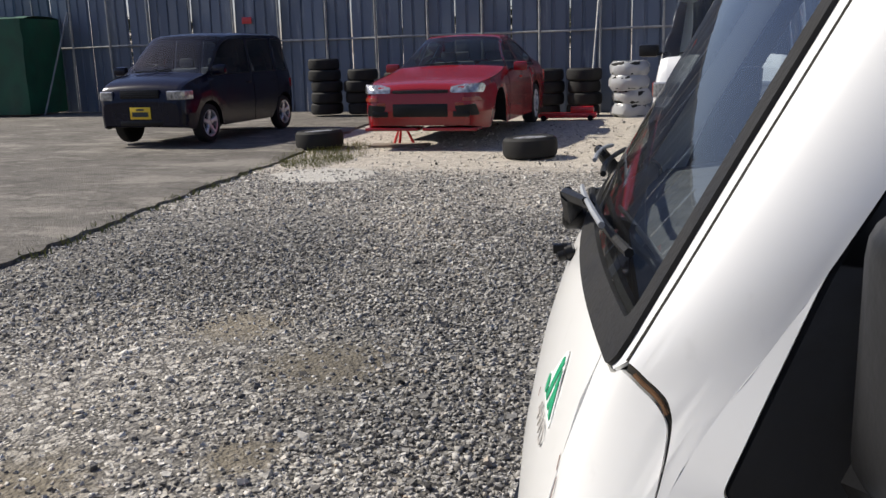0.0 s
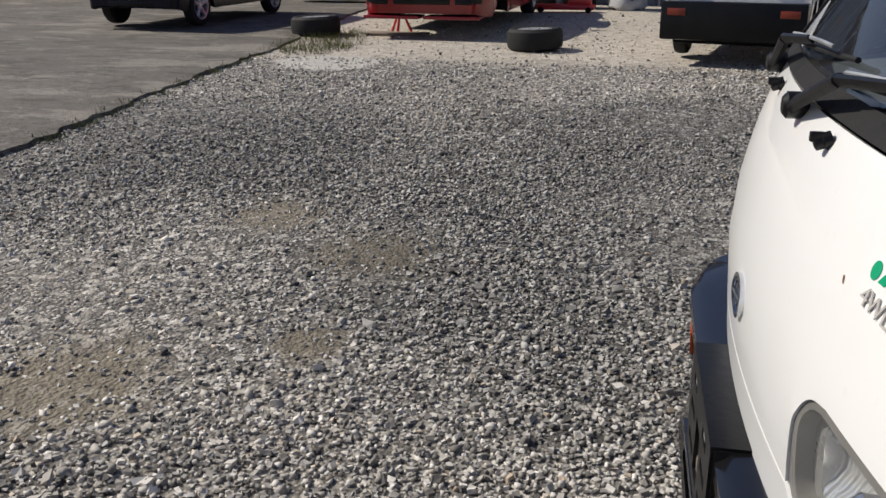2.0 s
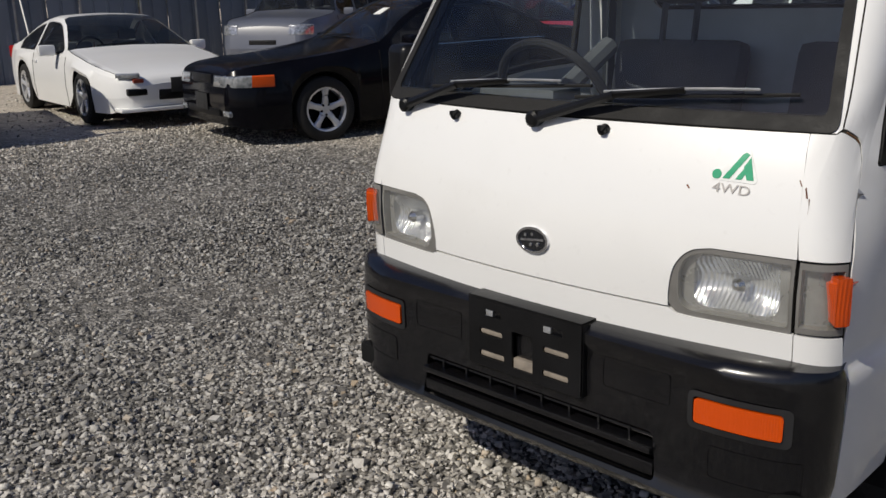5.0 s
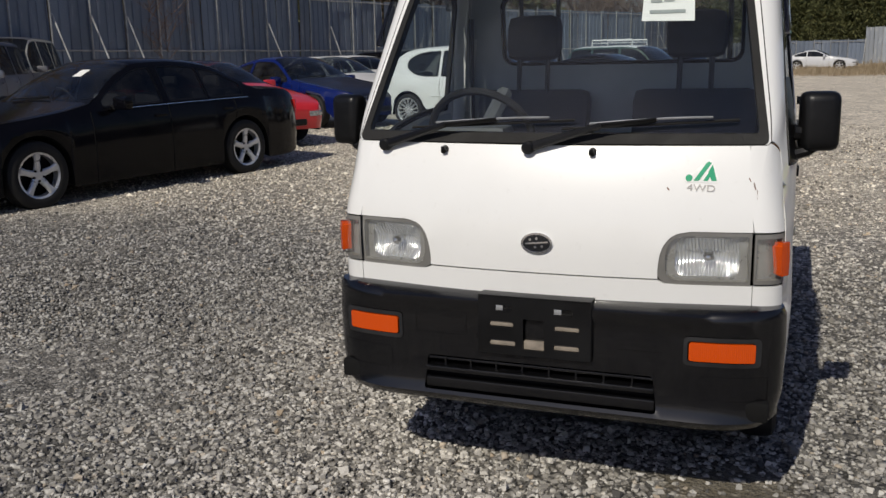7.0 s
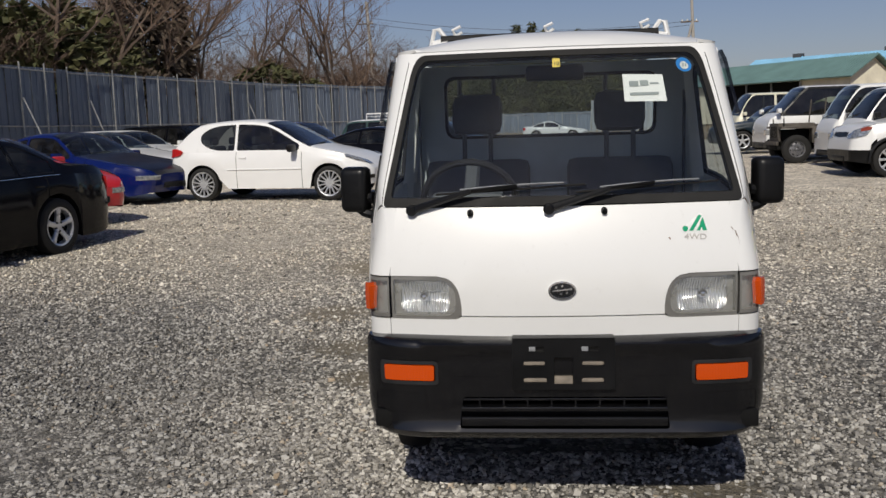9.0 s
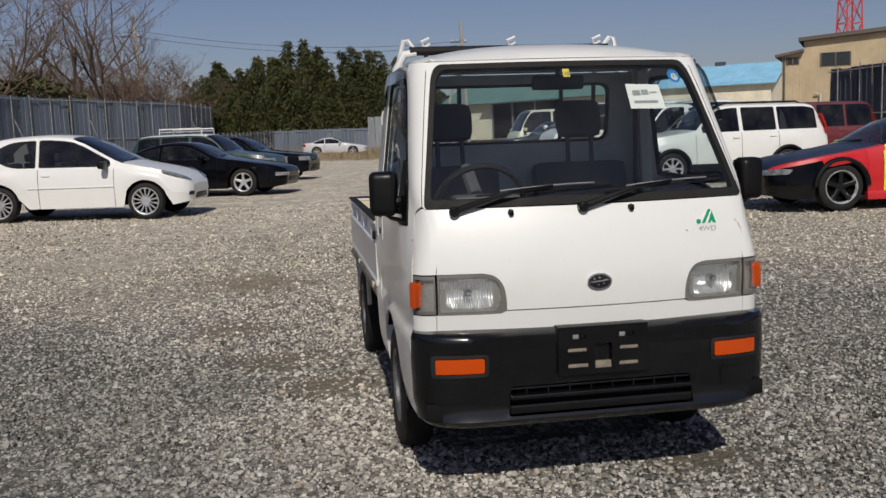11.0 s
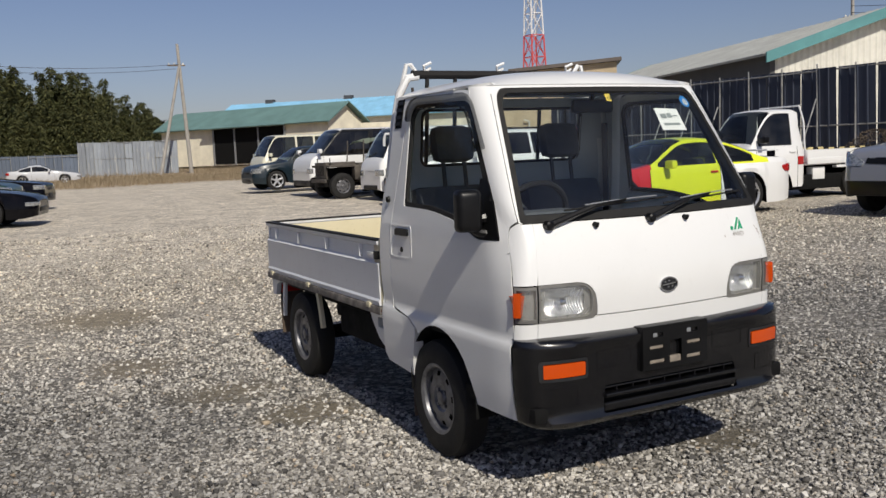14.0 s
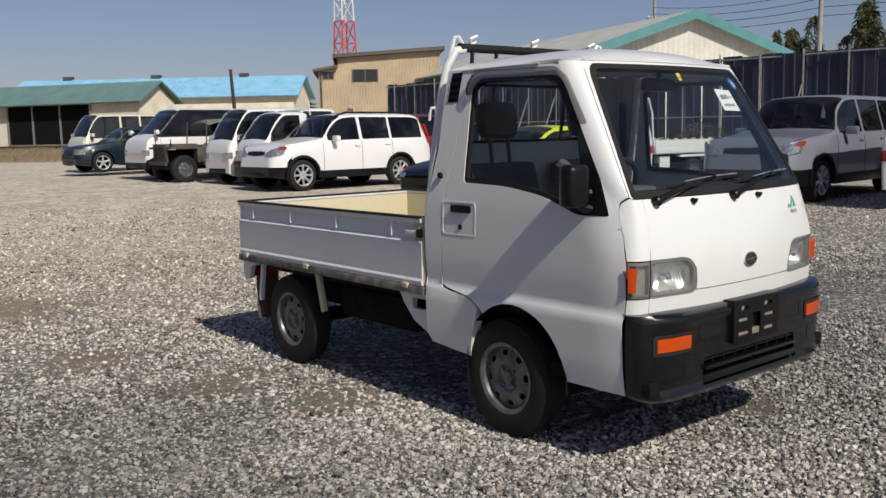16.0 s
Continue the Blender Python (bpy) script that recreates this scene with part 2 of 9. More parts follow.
def skin(outline, place, holes=(), step=0.06, depth=0.012, flip=False, bm=None, rows=()):
    """A sheet-metal panel: a flat outline with holes, laid on a curved surface by place(a, b), its rims turned inwards."""
    loops = [split_line(l, step) for l in (outline, *holes)]
    pts, edges = [], []
    for l in loops:
        base = len(pts)
        pts += [Vector(p) for p in l]
        edges += [(base + i, base + (i + 1) % len(l)) for i in range(len(l))]
    xs, ys = [p[0] for p in loops[0]], [p[1] for p in loops[0]]
    rim = [Vector(p) for l in loops for p in l]
    rim_np = np.array([(p.x, p.y) for p in rim])
    for i in range(int((max(xs) - min(xs)) / step) + 1):
        for j in range(int((max(ys) - min(ys)) / step) + 1):
            q = (min(xs) + (i + 0.5) * step, min(ys) + (j + 0.5) * step)
            if rows and min(rows) - 0.02 < q[1] < max(rows) + 0.02:
                continue
            if in_loop(q, loops[0]) and not any(in_loop(q, h) for h in loops[1:]):
                if ((rim_np - q) ** 2).sum(1).min() > (0.4 * step) ** 2:
                    pts.append(Vector(q))
    for b in rows:
        last = -9
        for i in range(int((max(xs) - min(xs)) / (step * 0.8)) + 1):
            q = (min(xs) + i * step * 0.8, b)
            if in_loop(q, loops[0]) and not any(in_loop(q, h) for h in loops[1:]) and ((rim_np - q) ** 2).sum(1).min() > 1e-5:
                pts.append(Vector(q))
                if last == i - 1:
                    edges.append((len(pts) - 2, len(pts) - 1))
                last = i
    v, e, f, *_ = delaunay_2d_cdt(pts, edges, [], 0, 1e-6)
    mids = [sum((v[i] for i in tri), Vector((0, 0))) / 3 for tri in f]
    f = [tri for tri, c in zip(f, mids) if in_loop(c, loops[0]) and not any(in_loop(c, h) for h in loops[1:])]
    bm = bm or bmesh.new()
    made = [bm.verts.new(place(p.x, p.y)) for p in v]
    faces = []
    for tri in f:
        try:
            faces.append(bm.faces.new([made[i] for i in (reversed(tri) if flip else tri)]))
        except ValueError:
            pass
    bm.normal_update()
    if depth:
        border = [ed for fc in faces for ed in fc.edges if len(ed.link_faces) == 1]
        normals = {}
        for ed in border:
            for vt in ed.verts:
                normals[vt] = vt.normal.copy()
        back = {vt: bm.verts.new(vt.co - n * depth) for vt, n in normals.items()}
        for ed in border:
            loop = ed.link_loops[0]
            a, b = loop.vert, loop.link_loop_next.vert
            bm.faces.new((b, a, back[a], back[b]))
    return bm


def text_part(name, words, size, material, parent, m, extrude=0.0006, label=""):
    cu = bpy.data.curves.new(name, "FONT")
    cu.body, cu.size, cu.align_x, cu.align_y, cu.extrude = words, size, "CENTER", "CENTER", extrude
    tmp = bpy.data.objects.new(name, cu)
    mesh = bpy.data.meshes.new_from_object(tmp)
    bpy.data.objects.remove(tmp)
    mesh.transform(m)
    return mesh_part(name, mesh, material, parent, label, smooth=False)

# ground -------------------------------------------------------------------
RISE = [(0, 0), (4, 0), (7, 0.09), (10, 0.17), (14, 0.21), (25, 0.25), (45, 0.32), (60, 0.42), (75, 0.8), (90, 1.6), (130, 2.0), (4000, 2.0)]


def lowering(x, y):
    """The yard lies flatter towards the concrete slab."""
    return 1 - 0.5 * np.clip((-x - 4) / 5, 0, 1) * np.clip((8 - y) / 3, 0, 1)


def ground_z(x, y):
    return smooth_at(math.hypot(x, y - 1.2), RISE) * float(lowering(x, y))


SOIL_SPOTS = ((0.55, 0.30, 0.22), (-2.79, -1.82, 0.24), (-2.32, -1.14, 0.30), (-0.95, -1.83, 0.32), (-1.4, -1.14, 0.14), (-1.58, 3.7, 0.3), (-1.23, 2.6, 0.3), (-0.94, 1.9, 0.28), (-1.5, 5.8, 0.5))


def dark_zones(k):
    """Four soft uneven patches where the gravel's colour is darkened towards blue-grey."""
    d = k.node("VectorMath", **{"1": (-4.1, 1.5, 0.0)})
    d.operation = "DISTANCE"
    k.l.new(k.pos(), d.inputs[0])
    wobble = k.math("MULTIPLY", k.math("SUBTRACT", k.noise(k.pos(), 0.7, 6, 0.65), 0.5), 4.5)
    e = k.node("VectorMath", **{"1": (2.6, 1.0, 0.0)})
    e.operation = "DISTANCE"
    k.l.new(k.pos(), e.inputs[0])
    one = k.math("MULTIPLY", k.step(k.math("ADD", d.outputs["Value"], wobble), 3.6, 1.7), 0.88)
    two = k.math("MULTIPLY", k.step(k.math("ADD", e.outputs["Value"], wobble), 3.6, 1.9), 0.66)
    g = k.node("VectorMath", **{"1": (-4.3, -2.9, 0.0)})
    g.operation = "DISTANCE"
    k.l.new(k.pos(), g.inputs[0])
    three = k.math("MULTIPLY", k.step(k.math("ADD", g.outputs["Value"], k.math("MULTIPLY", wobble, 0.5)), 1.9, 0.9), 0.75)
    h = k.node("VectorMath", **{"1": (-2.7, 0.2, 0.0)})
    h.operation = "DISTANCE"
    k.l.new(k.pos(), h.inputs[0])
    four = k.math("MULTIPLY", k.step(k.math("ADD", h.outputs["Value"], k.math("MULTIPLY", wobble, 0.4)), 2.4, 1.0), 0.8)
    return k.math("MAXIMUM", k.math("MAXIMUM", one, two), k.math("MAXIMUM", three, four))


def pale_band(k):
    """Where the gravel's colour is made paler and warmer, growing with y behind a wobbling edge."""
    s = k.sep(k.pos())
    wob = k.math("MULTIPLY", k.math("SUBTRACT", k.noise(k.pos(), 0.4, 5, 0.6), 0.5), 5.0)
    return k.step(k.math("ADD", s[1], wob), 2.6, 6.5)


def ground_material():
    k = Mat("gravel_ground", rough=0.9)
    p = k.pos()
    s = k.sep(p)
    # stones: coarse cells up close, finer ones between
    ramp = [(0.0, (0.09, 0.083, 0.072)), (0.3, (0.25, 0.232, 0.20)), (0.6, (0.42, 0.39, 0.34)), (0.85, (0.58, 0.54, 0.475)), (1.0, (0.76, 0.72, 0.65))]
    cell = k.node("TexVoronoi", Scale=62.0)
    wide = k.node("TexVoronoi", Scale=26.0)
    k.l.new(p, cell.inputs["Vector"]), k.l.new(p, wide.inputs["Vector"])
    fine = k.noise(p, 120.0, 4, 0.7)
    # near-black cell rims paint the shade between stones into the colour
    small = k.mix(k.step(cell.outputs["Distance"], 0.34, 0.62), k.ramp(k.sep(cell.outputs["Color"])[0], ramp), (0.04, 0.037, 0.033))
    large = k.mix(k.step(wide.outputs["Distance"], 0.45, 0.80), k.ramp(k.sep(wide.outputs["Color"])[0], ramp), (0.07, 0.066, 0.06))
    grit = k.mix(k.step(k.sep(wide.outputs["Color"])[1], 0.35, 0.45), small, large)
    grit = k.mix(k.math("MULTIPLY", fine, 0.25), grit, (0.17, 0.16, 0.145))
    tone = k.noise(p, 0.35, 5)
    grit = k.mix(k.math("MULTIPLY", k.step(tone, 0.42, 0.7), 0.2), grit, (0.56, 0.50, 0.42))
    # bare earth: patches, wheel tracks and the strip in front of the fence
    soil = k.ramp(k.noise(p, 9.0, 8, 0.65), [(0.32, (0.36, 0.31, 0.25)), (0.5, (0.56, 0.50, 0.42)), (0.68, (0.72, 0.65, 0.55))])
    patch = k.step(k.noise(p, 0.55, 6, 0.6), 0.60, 0.70)
    wob = k.math("MULTIPLY", k.math("SUBTRACT", k.noise(p, 0.8, 5), 0.5), 2.2)
    west = k.step(k.math("ADD", s[0], wob), -7.6, -8.6)
    far = k.step(k.math("ADD", s[1], k.math("MULTIPLY", wob, 3.0)), 2.0, 15.0)
    earth = k.math("MAXIMUM", k.math("MULTIPLY", patch, 0.4), k.math("MULTIPLY", west, 0.85))
    # worn spots and the wheel track where soil shows through
    warp = k.node("TexNoise", Scale=5.0, Detail=4.0)
    k.l.new(p, warp.inputs["Vector"])
    off_p = k.node("MixRGB", **{"0": 0.22})
    k.l.new(p, off_p.inputs[1]), k.l.new(warp.outputs["Color"], off_p.inputs[2])
    spots = 0.0
    for px, py, pr in SOIL_SPOTS:
        dist = k.node("VectorMath", **{"1": (px * 0.78 + 0.11, py * 0.78 + 0.11, 0.11)})
        dist.operation = "DISTANCE"
        k.l.new(off_p.outputs[0], dist.inputs[0])
        spots = k.math("MAXIMUM", spots, k.math("MULTIPLY", k.step(dist.outputs["Value"], pr * 1.15, pr * 0.4), 0.8))
    earth = k.math("MULTIPLY", earth, k.step(fine, 0.25, 0.55))
    # far off: sandy patches, pale streaks and coarse speckle
    speck = k.node("TexVoronoi", Scale=11.0)
    k.l.new(p, speck.inputs["Vector"])
    sand = k.ramp(k.noise(p, 1.6, 9, 0.7), [(0.34, (0.37, 0.325, 0.27)), (0.5, (0.60, 0.54, 0.46)), (0.66, (0.80, 0.73, 0.63))])
    sand = k.mix(k.step(k.sep(speck.outputs["Color"])[0], 0.70, 0.85), sand, k.mix(1.0, sand, (0.60, 0.60, 0.61), "MULTIPLY"))
    sand = k.mix(k.math("MULTIPLY", k.step(k.noise(p, 28.0, 6, 0.75), 0.5, 0.62), 0.72), sand, (0.17, 0.158, 0.138))
    peb = k.node("TexVoronoi", Scale=24.0)
    k.l.new(p, peb.inputs["Vector"])
    sand = k.mix(k.math("MULTIPLY", k.step(k.sep(peb.outputs["Color"])[1], 0.55, 0.72), 0.8), sand, k.ramp(k.sep(peb.outputs["Color"])[0], [(0.0, (0.07, 0.066, 0.06)), (0.5, (0.40, 0.375, 0.33)), (1.0, (0.86, 0.82, 0.74))]))
    base = k.mix(k.math("MULTIPLY", spots, k.step(fine, 0.2, 0.5)), k.mix(k.math("MULTIPLY", far, 0.92), k.mix(earth, grit, soil), sand), k.ramp(k.noise(p, 14.0, 8, 0.7), [(0.3, (0.12, 0.10, 0.068)), (0.7, (0.29, 0.245, 0.17))]))
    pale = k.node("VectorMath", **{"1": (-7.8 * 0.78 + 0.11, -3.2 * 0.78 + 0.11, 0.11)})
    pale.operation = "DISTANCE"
    k.l.new(off_p.outputs[0], pale.inputs[0])
    base = k.mix(k.step(pale.outputs["Value"], 0.48, 0.40), base, k.ramp(fine, [(0.3, (0.42, 0.40, 0.36)), (0.7, (0.58, 0.55, 0.50))]))
    # dry grass towards the far edge of the yard
    dry = k.ramp(k.noise(p, 3.0, 8, 0.75), [(0.3, (0.16, 0.115, 0.07)), (0.7, (0.36, 0.285, 0.19))])
    weeds = k.step(k.math("ADD", s[1], k.math("MULTIPLY", wob, 2.5)), 45.0, 52.0)
    base = k.mix(weeds, base, dry)
    damp = k.step(k.noise(p, 0.22, 5), 0.60, 0.75)
    base = k.mix(k.math("MULTIPLY", damp, 0.15), base, (0.06, 0.057, 0.055))
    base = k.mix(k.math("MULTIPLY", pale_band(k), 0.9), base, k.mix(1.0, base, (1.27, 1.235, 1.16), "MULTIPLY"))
    base = k.mix(dark_zones(k), base, k.mix(1.0, base, (0.56, 0.572, 0.59), "MULTIPLY"))
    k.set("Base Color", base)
    height = k.math("ADD", k.math("MULTIPLY", cell.outputs["Distance"], -1.0), k.math("MULTIPLY", fine, 0.6))
    k.bump(height, 0.9, 0.012)
    return k.m


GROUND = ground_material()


def build_ground():
    bm = bmesh.new()
    radii = [0.0]
    r = 0.25
    while r < 3500:
        radii.append(r)
        r += 0.22 if r < 12 else max(0.25, r * 0.06)
    sides = 96
    prev = None
    for r in radii:
        ring = []
        for k in range(sides if r else 1):
            a = 2 * math.pi * k / sides
            x, y = r * math.cos(a), 1.2 + r * math.sin(a)
            amp = 0.012 * ease(r, 0.0, 3.0) if r < 30 else 0.05
            z = ground_z(x, y) + amp * noise.fractal(Vector((x * 0.6, y * 0.6, 0.3)), 1.0, 2.0, 4) if r < 400 else 2.0
            ring.append(bm.verts.new((x, y, z)))
        if prev:
            for k in range(sides):
                a, b = ring[k], ring[(k + 1) % sides]
                if len(prev) == 1:
                    bm.faces.new((prev[0], a, b))
                else:
                    bm.faces.new((prev[k], a, b, prev[(k + 1) % sides]))
        prev = ring
    ob = part("ground", bm, GROUND, None)
    tagged(ob, "grey crushed-stone yard with bare brown earth patches", "ground", kind="structure")


build_ground()

# the small white pickup truck ---------------------------------------------
# x across (driver's side is -x), y along (0 at the front), z up
FRONT_Y = [(0.30, 0.046), (0.60, 0.046), (0.66, 0.044), (0.73, 0.038), (0.82, 0.032), (0.90, 0.040), (0.98, 0.058), (1.05, 0.080), (1.09, 0.096), (1.115, 0.112), (1.25, 0.188), (1.40, 0.274), (1.55, 0.362), (1.646, 0.422), (1.72, 0.47)]
FRONT_W = [(0.30, 0.600), (1.02, 0.600), (1.08, 0.612), (1.115, 0.622), (1.30, 0.590), (1.50, 0.556), (1.66, 0.525), (1.72, 0.51)]
SIDE_W = [(0.30, 0.676), (0.36, 0.686), (0.44, 0.697), (0.60, 0.7035), (0.630, 0.7040), (0.664, 0.6860), (0.700, 0.6895), (0.780, 0.6970), (0.90, 0.699), (1.05, 0.696), (1.15, 0.686), (1.40, 0.655), (1.60, 0.630), (1.668, 0.618), (1.72, 0.60)]
CORNER = dense([(0.30, 0.046), (0.88, 0.054), (1.00, 0.066), (1.10, 0.078), (1.20, 0.084), (1.32, 0.086), (1.50, 0.085), (1.72, 0.07)])


TUCK = dense([(0.30, 0.008), (0.60, 0.010), (0.72, 0.014), (0.87, 0.022), (1.00, 0.034), (1.08, 0.032), (1.20, 0.022), (1.668, 0.012)])


def side_x(y, z):
    """Half-width of the cab's side, drawn in towards its front edge."""
    f = min(1.0, max(0.0, 1 - (y - side_start(z)) / 0.16))
    return smooth_at(z, SIDE_W) - smooth_at(z, TUCK) * f * f


def cab_at(u, z):
    """A point of the cab's skin: u 0 to 1 from the middle to the front's edge, 1 to 2 round the corner, past 2 metres along the side."""
    sign = -1 if u < 0 else 1
    u = abs(u)
    fw, sw, cd = smooth_at(z, FRONT_W), smooth_at(z, SIDE_W), smooth_at(z, CORNER)
    y0 = smooth_at(z, FRONT_Y)
    edge = y0 + 0.058
    if u <= 1:
        return Vector((sign * fw * u, y0 + 0.058 * u * u, z))
    if u <= 2:
        t = u - 1
        p0, p2 = Vector((fw, edge)), Vector((sw - smooth_at(z, TUCK), edge + cd))
        soft = ease(z, 1.05, 1.2)
        p1 = Vector(((p2.x - 0.35 * cd) * (1 - soft) + (fw + (p2.x - fw) * 0.84) * soft, edge + cd * (0.10 + 0.03 * soft)))
        q = p0 * (1 - t) ** 2 + p1 * 2 * t * (1 - t) + p2 * t * t
        return Vector((sign * q.x, q.y, z))
    return Vector((sign * side_x(edge + cd + u - 2, z), edge + cd + (u - 2), z))


def side_start(z):
    return smooth_at(z, FRONT_Y) + 0.058 + smooth_at(z, CORNER)


def side_at(sign):
    return lambda y, z: Vector((sign * side_x(y, z), y, z))


def front_at(x, z):
    """The front skin by x in metres."""
    return cab_at(x / smooth_at(z, FRONT_W), z)


def off(place, d):
    """The same surface, d metres further out."""
    def moved(a, b):
        p = place(a, b)
        e = 0.004
        n = (place(a + e, b) - p).cross(place(a, b + e) - p)
        n.normalize()
        c = Vector((0, 1.0, 0.9))
        if n.dot(p - c) < 0:
            n = -n
        return p + n * d
    return moved


def oriented(bm, centre):
    """Make every face look away from the centre."""
    bm.normal_update()
    for f in bm.faces:
        if f.normal.dot(f.calc_center_median() - Vector(centre)) < 0:
            f.normal_flip()
    bm.normal_update()
    return bm


def truck_skin(outline, place, holes=(), step=0.05, depth=0.012, rows=()):
    bm = skin(outline, place, holes, step, 0, rows=rows)
    oriented(bm, (0, 1.0, 0.9))
    border = [e for e in bm.edges if len(e.link_faces) == 1]
    normals = {v: v.normal.copy() for e in border for v in e.verts}
    back = {v: bm.verts.new(v.co - n * depth) for v, n in normals.items()}
    for e in border:
        lp = e.link_loops[0]
        a, b = lp.vert, lp.link_loop_next.vert
        bm.faces.new((b, a, back[a], back[b]))
    return bm


def wheel(parent, at, r, width, rim_r, rim_mat, spokes=0, holes=0, rim_label="", lugs=False):
    """A wheel lying along x; its outer face looks to +x. Steel with round holes, or spoked alloy."""
    w = width / 2
    bm = lathe(bmesh.new(), [(-w * 0.9, rim_r), (-w, rim_r + 0.02), (-w * 0.98, r - 0.035), (-w * 0.8, r - 0.008), (-w * 0.4, r), (w * 0.4, r), (w * 0.8, r - 0.008), (w * 0.98, r - 0.035), (w, rim_r + 0.02), (w * 0.9, rim_r), (w * 0.55, rim_r - 0.004), (-w * 0.9, rim_r - 0.004), (-w * 0.9, rim_r)], 40)
    tyre = part("tyre", bm, TYRE, parent)
    tyre.matrix_basis = at
    bm = bmesh.new()
    if spokes:
        lathe(bm, [(w * 0.2, rim_r - 0.022), (w * 0.86, rim_r - 0.016), (w * 0.93, rim_r + 0.004), (w * 0.8, rim_r + 0.004), (w * 0.1, rim_r - 0.004)], 40, cap=False)
        hub = 0.055
        for k in range(spokes):
            a = 2 * math.pi * k / spokes
            m = Matrix.Rotation(a, 4, "X")
            half = min(0.038, 0.55 * math.pi * rim_r / spokes * 0.6)
            v = []
            for rad, wd, xx in ((hub * 0.6, half * 1.0, w * 0.62), ((hub + rim_r) / 2, half * 0.72, w * 0.78), (rim_r - 0.012, half * 1.05, w * 0.84)):
                v.append([bm.verts.new(m @ Vector((xx + dx, sx * wd, rad))) for dx, sx in ((0, -1), (0.012, -0.5), (0.012, 0.5), (0, 1), (-0.03, 0.8), (-0.03, -0.8))])
            for a0, b0 in zip(v, v[1:]):
                for i in range(6):
                    bm.faces.new((a0[i], a0[(i + 1) % 6], b0[(i + 1) % 6], b0[i]))
        lathe(bm, [(w * 0.45, hub + 0.006), (w * 0.72, hub), (w * 0.76, hub * 0.6), (w * 0.76, 0.0)], 20)
        bmesh.ops.recalc_face_normals(bm, faces=bm.faces)
        rim = part("rim", bm, rim_mat, tyre, rim_label)
        back = bmesh.new()
        lathe(back, [(w * 0.1, rim_r - 0.005), (w * 0.1, 0.0)], 24)
        part("brake_disc", back, DARK, tyre)
        # near-black discs stand in for the shaded lug holes
        for k in range(5 if lugs else 0):
            a = 2 * math.pi * (k + 0.5) / 5
            part("lug_hole_disc", lathe(bmesh.new(), [(w * 0.6, 0.012), (w * 0.80, 0.012), (w * 0.80, 0.0)], 8, m=Matrix.Translation((0, math.sin(a) * 0.052, math.cos(a) * 0.052))), DARK, rim)
        return tyre
    # pressed steel disc with a ring of holes
    lathe(bm, [(-w * 0.3, rim_r - 0.012), (w * 0.55, rim_r - 0.010), (w * 0.80, rim_r - 0.006), (w * 0.90, rim_r + 0.006), (w * 0.93, rim_r + 0.004), (w * 0.93, rim_r - 0.002), (w * 0.82, rim_r - 0.014), (w * 0.50, rim_r - 0.020)], 40, cap=False)
    n = holes or 8
    ring = 48
    rows = [(w * 0.50, rim_r - 0.020), (w * 0.56, rim_r - 0.034), (w * 0.66, rim_r - 0.056), (w * 0.66, 0.066), (w * 0.52, 0.055), (w * 0.52, 0.036), (w * 0.70, 0.030), (w * 0.74, 0.022), (w * 0.74, 0.001)]
    grid = [[bm.verts.new((a, math.cos(2 * math.pi * k / ring) * rr, math.sin(2 * math.pi * k / ring) * rr)) for k in range(ring)] for a, rr in rows]
    per = ring // n
    for i in range(len(rows) - 1):
        for k in range(ring):
            if i == 1 and k % per < max(2, per // 3):
                continue
            bm.faces.new((grid[i][k], grid[i][(k + 1) % ring], grid[i + 1][(k + 1) % ring], grid[i + 1][k]))
    for k in range(4):
        a = math.pi / 4 + math.pi / 2 * k
        lathe(bm, [(w * 0.50, 0.009), (w * 0.66, 0.009), (w * 0.68, 0.004), (w * 0.68, 0.0)], 6, m=Matrix.Translation((0, math.cos(a) * 0.047, math.sin(a) * 0.047)))
    bmesh.ops.recalc_face_normals(bm, faces=bm.faces)
    part("rim", bm, rim_mat, tyre, rim_label)
    back = lathe(bmesh.new(), [(w * 0.2, rim_r - 0.012), (w * 0.2, 0.0)], 24)
    part("brake_drum", back, DARK, tyre)
    return tyre


TRUCK = thing("pickup_truck", "white kei pickup truck with black plastic bumper parked on gravel", "truck")


# line of the seam from the windscreen corner down to the door
SEAM = [(min(a, 1.999), b) for a, b in dense([(1.15, 1.1165), (1.30, 1.114), (1.49, 1.108), (1.69, 1.099), (1.80, 1.088), (1.88, 1.066), (1.93, 1.045), (1.97, 1.018), (1.999, 0.985)])]


GAP_DARK = plain_mat("gap_dark", (0.018, 0.015, 0.011), 0.9, vary=0.5, scale=40)
RUST_SEAM = plain_mat("rusty_seam", (0.14, 0.07, 0.03), 0.9, vary=0.7, scale=60)
SILL_RUST = plain_mat("grimy_sill", (0.20, 0.18, 0.16), 0.7, 0.2, vary=0.75, scale=14)


